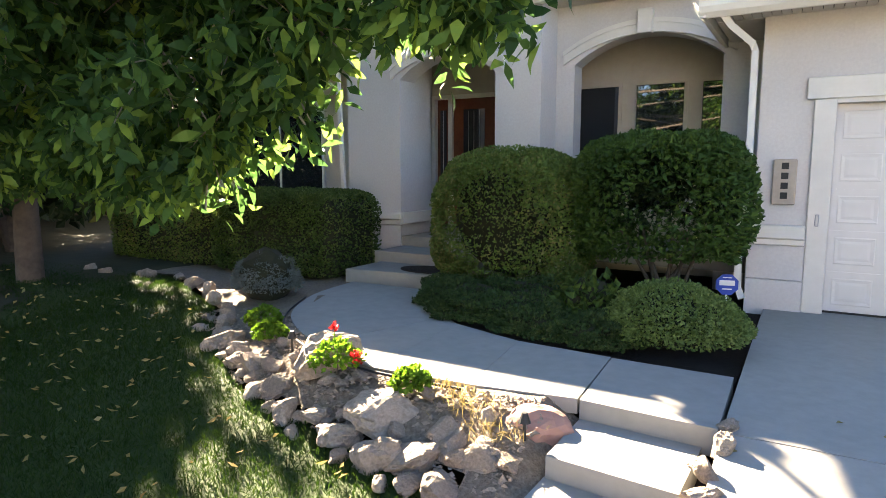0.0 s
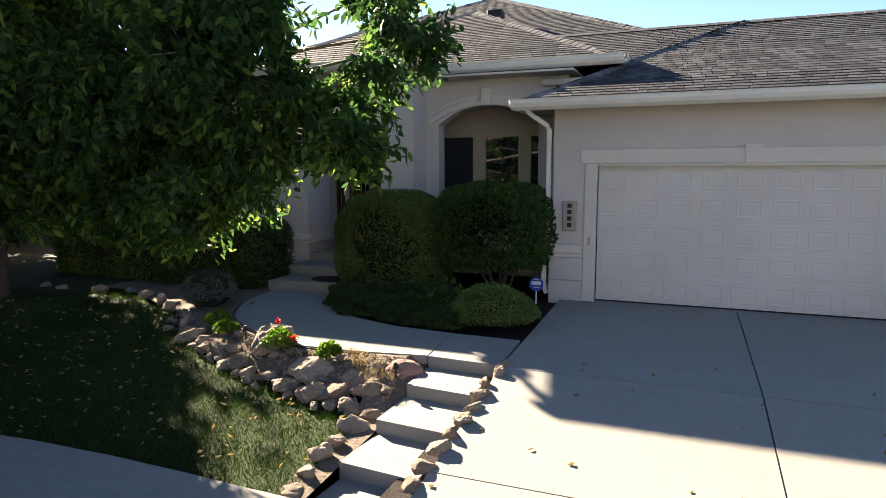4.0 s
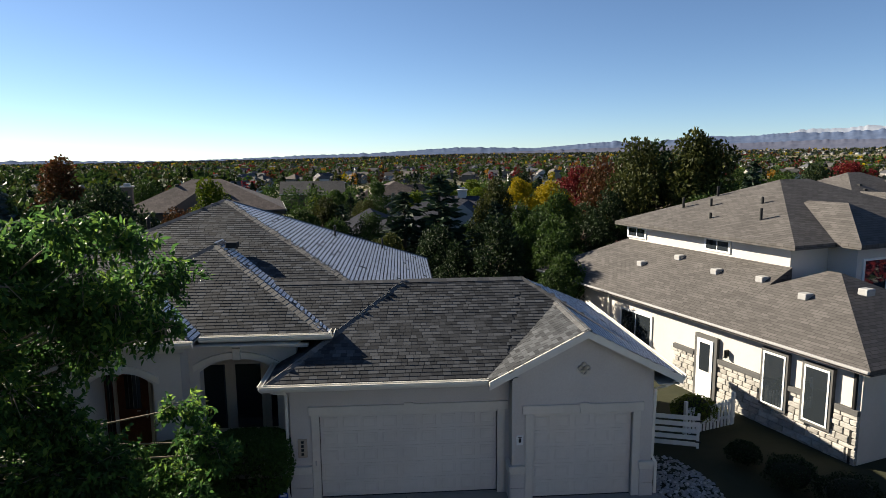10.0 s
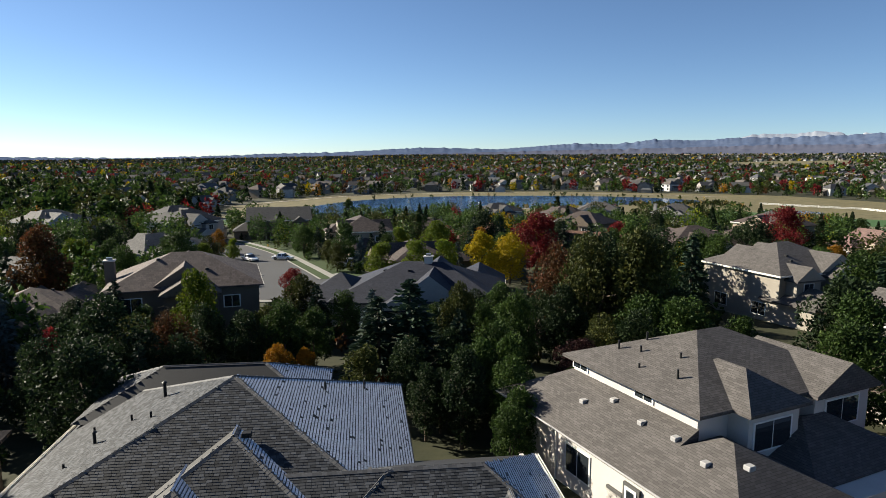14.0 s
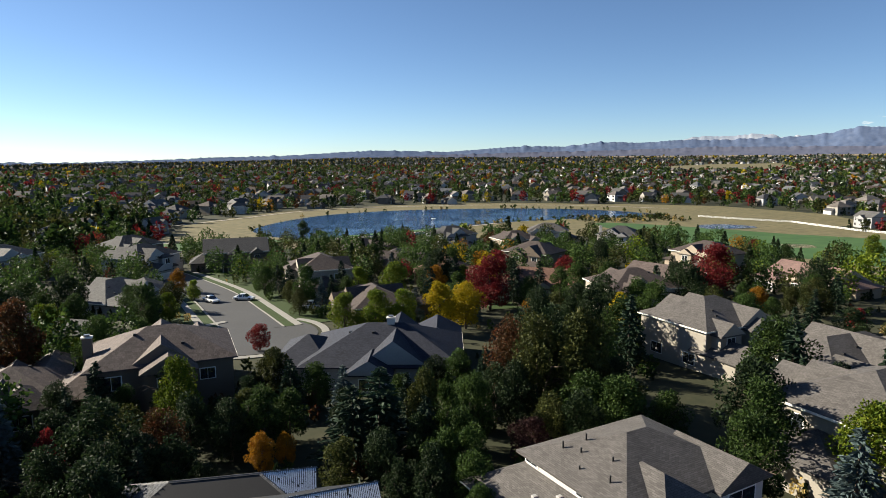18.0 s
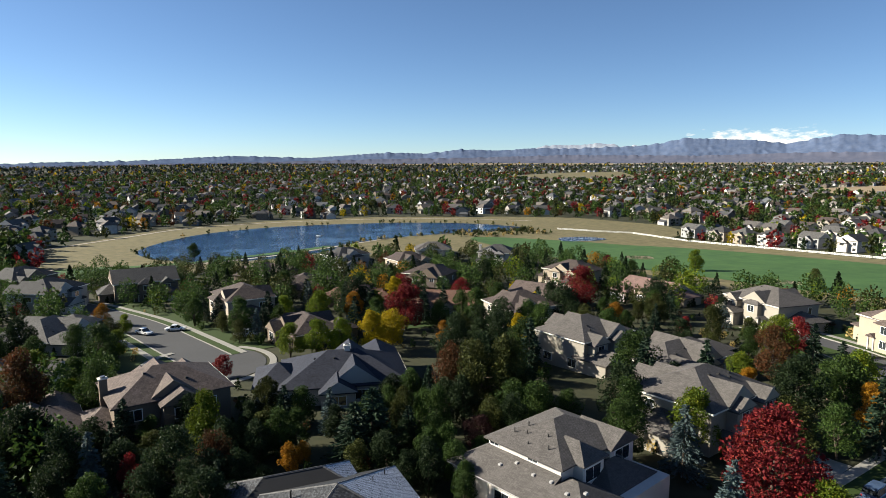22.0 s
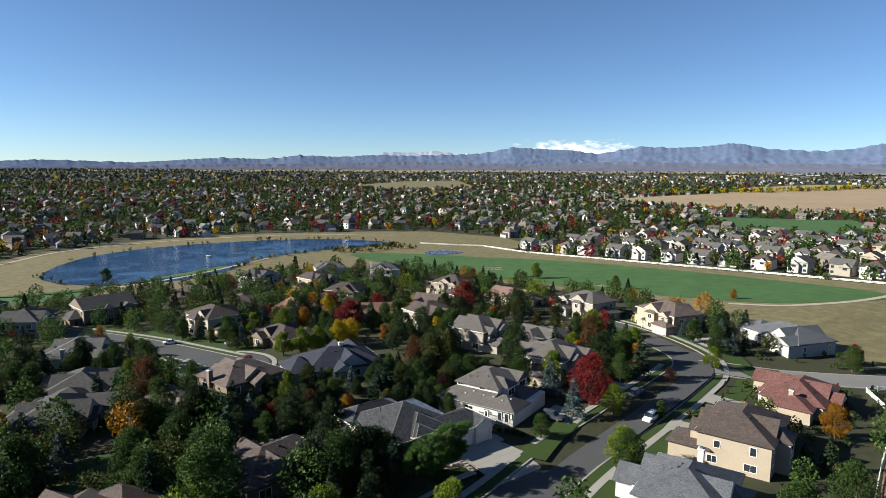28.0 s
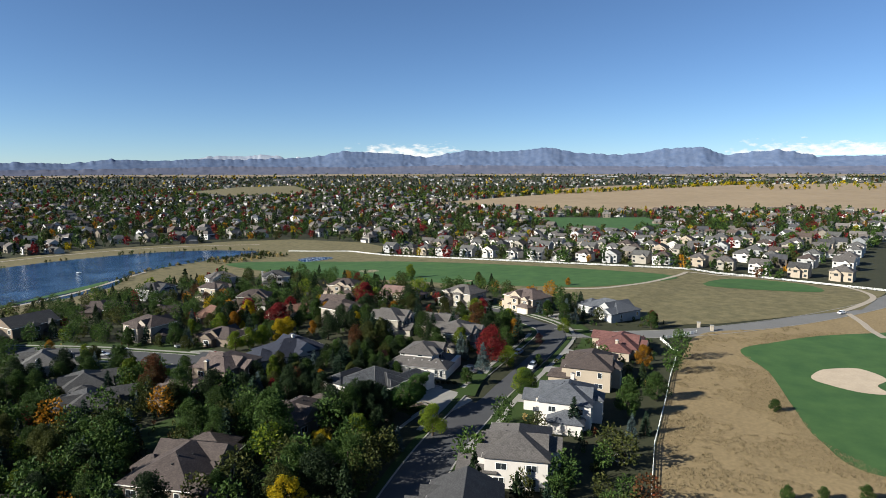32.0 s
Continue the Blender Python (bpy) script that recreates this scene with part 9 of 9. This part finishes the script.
M["peaks"] = surface("haze_tinted_mountains", (0.055, 0.085, 0.155), (0.115, 0.145, 0.215), fine=0.022, broad=0.004, rough=1.0, relief=0, spec=0.0)
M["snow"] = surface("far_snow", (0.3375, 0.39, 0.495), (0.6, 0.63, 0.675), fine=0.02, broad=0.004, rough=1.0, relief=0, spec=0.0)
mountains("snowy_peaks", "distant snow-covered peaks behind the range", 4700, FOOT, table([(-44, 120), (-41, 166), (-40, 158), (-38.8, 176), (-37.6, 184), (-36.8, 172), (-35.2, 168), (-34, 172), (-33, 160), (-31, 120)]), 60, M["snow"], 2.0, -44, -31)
mountains("mountains", "long mountain range on the horizon, tinted blue for haze", 4350, FOOT, CREST, 330, M["peaks"], 4.0, -104, 55)
mountains("foothills", "paler foothills below the mountains, tinted purplish for haze", 4180, FOOT, LOW, 190, M["foothill"], 9.0, -104, 55, 0.8)


def cloud_stuff():
    """Thin bright cloud: white where its noise is dense, clear towards its edges."""
    m, nt, p = nodes_of("cloud")
    uv = nt.nodes.new("ShaderNodeUVMap")
    sep = nt.nodes.new("ShaderNodeSeparateXYZ")
    nt.links.new(uv.outputs[0], sep.inputs[0])

    def op(kind, a, b):
        q = nt.nodes.new("ShaderNodeMath")
        q.operation = kind
        for s, v in ((q.inputs[0], a), (q.inputs[1], b)):
            if isinstance(v, float):
                s.default_value = v
            else:
                nt.links.new(v, s)
        return q.outputs[0]
    u, v = sep.outputs[0], sep.outputs[1]
    side = op("MULTIPLY", op("MULTIPLY", u, op("SUBTRACT", 1.0, u)), 4.0)
    up = op("SUBTRACT", 1.0, v)
    f = noise_fac(nt, 0.012, 6, 0.6, "Object", (1, 1, 2.6))
    dense = op("ADD", op("MULTIPLY", op("POWER", side, 0.5), op("POWER", up, 0.7)), op("MULTIPLY", op("SUBTRACT", f, 0.5), 1.9))
    alpha = ramp_between(nt, dense, (0, 0, 0), (1, 1, 1), 0.38, 0.8)
    # emission stands in for sunlight on the cloud
    em, tr, mx = nt.nodes.new("ShaderNodeEmission"), nt.nodes.new("ShaderNodeBsdfTransparent"), nt.nodes.new("ShaderNodeMixShader")
    em.inputs[0].default_value, em.inputs[1].default_value = (0.93, 0.96, 1.0, 1), 0.46
    nt.links.new(alpha, mx.inputs[0])
    nt.links.new(tr.outputs[0], mx.inputs[1])
    nt.links.new(em.outputs[0], mx.inputs[2])
    nt.links.new(mx.outputs[0], nt.nodes["Material Output"].inputs[0])
    return m


M["cloud"] = cloud_stuff()


def cloud_bank(az0, az1, z0, z1):
    """A low bank of white cloud far behind the crest of the range."""
    az = np.linspace(az0, az1, 30)
    bm = bmesh.new()
    lay = bm.loops.layers.uv.new("UVMap")
    vs = [[bm.verts.new((-4790 * math.sin(radians(a)), 4790 * math.cos(radians(a)), z)) for a in az] for z in (z0, z1)]
    n = len(az) - 1
    for i in range(n):
        f = bm.faces.new((vs[0][i], vs[0][i + 1], vs[1][i + 1], vs[1][i]))
        for lp, q in zip(f.loops, ((i / n, 0), ((i + 1) / n, 0), ((i + 1) / n, 1), (i / n, 1))):
            lp[lay].uv = q
    me = bpy.data.meshes.new("cloud")
    bm.to_mesh(me)
    bm.free()
    me.materials.append(M["cloud"])
    tagged(new("cloud", me), "low white cloud bank over the mountains", "cloud", kind="structure")


cloud_bank(-56.5, -44.5, 170, 305)
cloud_bank(-100, -78, 180, 315)


# ---- cars, trampoline, boat and street things ----
def paint(name, col):
    m, nt, p = nodes_of(name)
    f = noise_fac(nt, 3, 3, 0.6)
    nt.links.new(ramp_between(nt, f, tuple(c * 0.9 for c in col), col, 0.3, 0.7), p.inputs["Base Color"])
    p.inputs["Roughness"].default_value = 0.28
    p.inputs["Coat Weight"].default_value = 0.6
    return m


PAINT = {"white": paint("white_car_paint", (0.72, 0.72, 0.71)), "blue": paint("blue_car_paint", (0.05, 0.08, 0.14)), "silver": paint("silver_car_paint", (0.42, 0.43, 0.45)), "dark": paint("dark_car_paint", (0.04, 0.042, 0.048))}
M["tyre"] = surface("tyre_rubber", (0.0114, 0.0114, 0.0114), (0.0228, 0.0228, 0.0228), fine=20, broad=3, rough=0.9)
M["lamp_red"] = glassy("tail_lamp", (0.25, 0.01, 0.01), 0.15)
M["lamp_clear"] = glassy("head_lamp", (0.5, 0.5, 0.5), 0.15)


def loft_bm(sections):
    """Closed skin through rings of points, capped at both ends."""
    bm = bmesh.new()
    rings = [[bm.verts.new(p) for p in s] for s in sections]
    for a, b in zip(rings, rings[1:]):
        for i in range(len(a)):
            j = (i + 1) % len(a)
            bm.faces.new((a[i], a[j], b[j], b[i]))
    bm.faces.new(rings[0][::-1])
    bm.faces.new(rings[-1])
    bmesh.ops.recalc_face_normals(bm, faces=bm.faces)
    return bm


def wheel_bm(r, w, x):
    bm = bmesh.new()
    bmesh.ops.create_cone(bm, cap_ends=True, segments=16, radius1=r, radius2=r, depth=w, matrix=Matrix.Translation((x, 0, 0)) @ Matrix.Rotation(math.pi / 2, 4, "Y"))
    bmesh.ops.bevel(bm, geom=[e for e in bm.edges if abs(e.verts[0].co.x - e.verts[1].co.x) < 1e-4], offset=0.03, segments=1, affect="EDGES")
    return bm


def car(x, y, turn, colour, kind, label, z=None):
    """A parked car along its own y axis: body, cabin glass, roof, lamps, bumpers, four wheels."""
    C = thing("car", label, "car", (x, y, (gz(x, y) + 0.16) if z is None else z), turn, group="parked cars")
    L, W, high = (5.4, 1.95, 1.85) if kind == "pickup" else (4.7, 1.88, 1.7) if kind == "suv" else (4.6, 1.8, 1.45)
    belt = high * 0.56

    def ring(yy, w, z0, z1):
        b = 0.09
        return [(-w / 2, yy, z0 + b), (-w / 2 + b, yy, z0), (w / 2 - b, yy, z0), (w / 2, yy, z0 + b), (w / 2, yy, z1 - b), (w / 2 - b, yy, z1), (-w / 2 + b, yy, z1), (-w / 2, yy, z1 - b)]
    hood = belt * 0.9
    body = loft_bm([ring(-L / 2, W * 0.82, 0.36, hood * 0.86), ring(-L / 2 + 0.25, W * 0.96, 0.24, hood * 0.95), ring(-L / 2 + 1.2, W, 0.22, belt * 0.98), ring(L / 2 - 1.2, W, 0.22, belt), ring(L / 2 - 0.2, W * 0.96, 0.25, belt * 0.98), ring(L / 2, W * 0.84, 0.36, belt * 0.92)])
    part("body", body, PAINT[colour], C)
    c0, c1 = -L / 2 + 1.25, L / 2 - (2.1 if kind == "pickup" else 0.25 if kind == "suv" else 0.9)
    f0, f1 = c0 + 0.75, c1 - (0.15 if kind != "sedan" else 0.6)
    w0, w1 = W * 0.9, W * 0.72
    glass = loft_bm([[(-w0 / 2, c0, belt - 0.05), (w0 / 2, c0, belt - 0.05), (w0 / 2, c1, belt - 0.05), (-w0 / 2, c1, belt - 0.05)], [(-w1 / 2, f0, high - 0.06), (w1 / 2, f0, high - 0.06), (w1 / 2, f1, high - 0.06), (-w1 / 2, f1, high - 0.06)]])
    part("cabin_glass", glass, M["glass"], C, "dark tinted glass")
    part("roof", loft_bm([ring(f0 - 0.05, w1 + 0.02, high - 0.2, high - 0.03), ring((f0 + f1) / 2, w1 + 0.06, high - 0.2, high + 0.02), ring(f1 + 0.05, w1 + 0.02, high - 0.2, high - 0.03)]), PAINT[colour], C)
    for sx in (-1, 1):
        for yy in (c0 + (c1 - c0) * 0.42, c1 - 0.5):
            q = loft_bm([[(sx * w0 / 2 - 0.02, yy - 0.06, belt - 0.04), (sx * w0 / 2 + 0.02, yy - 0.06, belt - 0.04), (sx * w0 / 2 + 0.02, yy + 0.06, belt - 0.04), (sx * w0 / 2 - 0.02, yy + 0.06, belt - 0.04)],
                         [(sx * w1 / 2 - 0.01, yy - 0.06, high - 0.08), (sx * w1 / 2 + 0.03, yy - 0.06, high - 0.08), (sx * w1 / 2 + 0.03, yy + 0.06, high - 0.08), (sx * w1 / 2 - 0.01, yy + 0.06, high - 0.08)]])
            part("pillar", q, PAINT[colour], C)
        part("headlight", box_bm(sx * W * 0.32 - 0.18, -L / 2 - 0.01, hood * 0.66, sx * W * 0.32 + 0.18, -L / 2 + 0.15, hood * 0.84, bevel=0.02), M["lamp_clear"], C)
        part("tail_light", box_bm(sx * W * 0.36 - 0.1, L / 2 - 0.12, belt * 0.6, sx * W * 0.36 + 0.1, L / 2 + 0.01, belt * 0.88, bevel=0.02), M["lamp_red"], C)
        part("mirror", box_bm(sx * W * 0.5 - 0.09 + sx * 0.06, c0 + 0.45, belt, sx * W * 0.5 + 0.09 + sx * 0.06, c0 + 0.55, belt + 0.14, bevel=0.02), PAINT[colour], C)
        for yy in (-L / 2 + 0.85, L / 2 - 0.9):
            xx = sx * (W / 2 - 0.1)
            t = part("tyre", wheel_bm(0.34, 0.22, 0), M["tyre"], C)
            t.matrix_local = Matrix.Translation((xx, yy, 0.34))
            part("rim", wheel_bm(0.21, 0.235, 0), M["metal"], t, "pale alloy rim")
    for yy in (-L / 2 - 0.04, L / 2 - 0.08):
        part("bumper", box_bm(-W * 0.42, yy, 0.3, W * 0.42, yy + 0.12, 0.52, bevel=0.03), M["tyre"] if kind == "pickup" else PAINT[colour], C)
    if kind == "pickup":
        part("cargo_bed", box_bm(-W * 0.4, c1 + 0.08, belt - 0.3, W * 0.4, L / 2 - 0.12, belt + 0.02, bevel=0.02), M["tyre"], C, "dark open cargo bed")
    return C


CARS = [(43.2, -12.6, -79, "white", "suv", "white estate car parked at the kerb"), (51.8, -3.2, 101, "blue", "suv", "dark blue car parked at the shaded kerb"), (-22.9, 118.6, 40, "white", "sedan", "white car parked in the cul-de-sac"),
        (-16.0, 119.2, 75, "white", "sedan", "white car standing in the cul-de-sac"), (-1.4, 104.5, 80, "silver", "pickup", "silver pickup truck on a house drive"), (25.6, -1.2, 15, "dark", "suv", "dark car on the neighbouring shaded drive"),
        (189.5, -83.5, 60, "white", "sedan", "white car on the road past the golf course")]
for x, y, turn, colour, kind, label in CARS:
    car(x, y, turn, colour, kind, label)


def trampoline(x, y):
    T = thing("trampoline", "round garden trampoline with dark mat on grass", "trampoline", (x, y, gz(x, y) + 0.1))
    n, r = 24, 1.9
    C = [(math.cos(6.2832 * k / n), math.sin(6.2832 * k / n)) for k in range(n)]
    part("mat", slab_bm([(a * r * 0.86, b * r * 0.86) for a, b in C], lambda u, v: 0.88, 0.02), M["tyre"], T, "black woven jumping mat")
    bm = bmesh.new()
    rings = [[bm.verts.new((a * q, b * q, z)) for a, b in C] for q, z in ((r * 0.87, 0.9), (r, 0.9), (r, 0.84), (r * 0.87, 0.84))]
    for k in range(4):
        for i in range(n):
            bm.faces.new((rings[k][i], rings[k][(i + 1) % n], rings[(k + 1) % 4][(i + 1) % n], rings[(k + 1) % 4][i]))
    bmesh.ops.recalc_face_normals(bm, faces=bm.faces)
    part("pad", bm, WALLS["grey"], T, "grey-blue padded rim")
    for k in range(6):
        a = 6.2832 * k / 6
        p = box_bm(-0.03, -0.03, 0, 0.03, 0.03, 0.84)
        ob = part("leg", p, M["metal"], T)
        ob.matrix_local = Matrix.Translation((math.cos(a) * r * 0.93, math.sin(a) * r * 0.93, 0))


trampoline(-2.6, -57.6)


def boat(x, y):
    z = -8.85 + 0.1
    B = thing("boat", "small pale rowing boat on the pond", "boat", (x, y, z), 30)
    S = []
    for u in np.linspace(-1, 1, 7):
        w = 0.75 * (1 - abs(u) ** 2.4) + 0.04
        S.append([(-w, u * 2.0, 0.45), (-w * 0.75, u * 2.0, 0.0), (w * 0.75, u * 2.0, 0.0), (w, u * 2.0, 0.45)])
    part("hull", loft_bm(S), M["white"], B)
    for u in (-0.7, 0.5):
        part("thwart", box_bm(-0.6, u - 0.12, 0.45, 0.6, u + 0.12, 0.49), M["bark"], B, "wooden seat")


boat(70, 343)
for x, y in ((125.4, -45.7), (127.9, -40.2)):
    P = thing("gate_pillar", "pale stone entrance pillar beside the road", "pillar", (x, y, gz(x, y)), 20, group="entrance pillars")
    part("shaft", box_bm(-0.6, -0.6, -0.3, 0.6, 0.6, 2.0, bevel=0.04), WALLS["stone"], P)
    part("cap", box_bm(-0.75, -0.75, 2.0, 0.75, 0.75, 2.25, bevel=0.05), M["concrete"], P)
x, y = 49.9, -14.4
P = thing("mailbox", "brown mailbox on a post beside the kerb", "mailbox", (x, y, gz(x, y) + 0.1), 15)
part("post", box_bm(-0.06, -0.06, -0.2, 0.06, 0.06, 1.05), M["bark"], P)
part("box", box_bm(-0.13, -0.26, 1.05, 0.13, 0.26, 1.3, bevel=0.05), M["bark"], P, "rounded brown box")
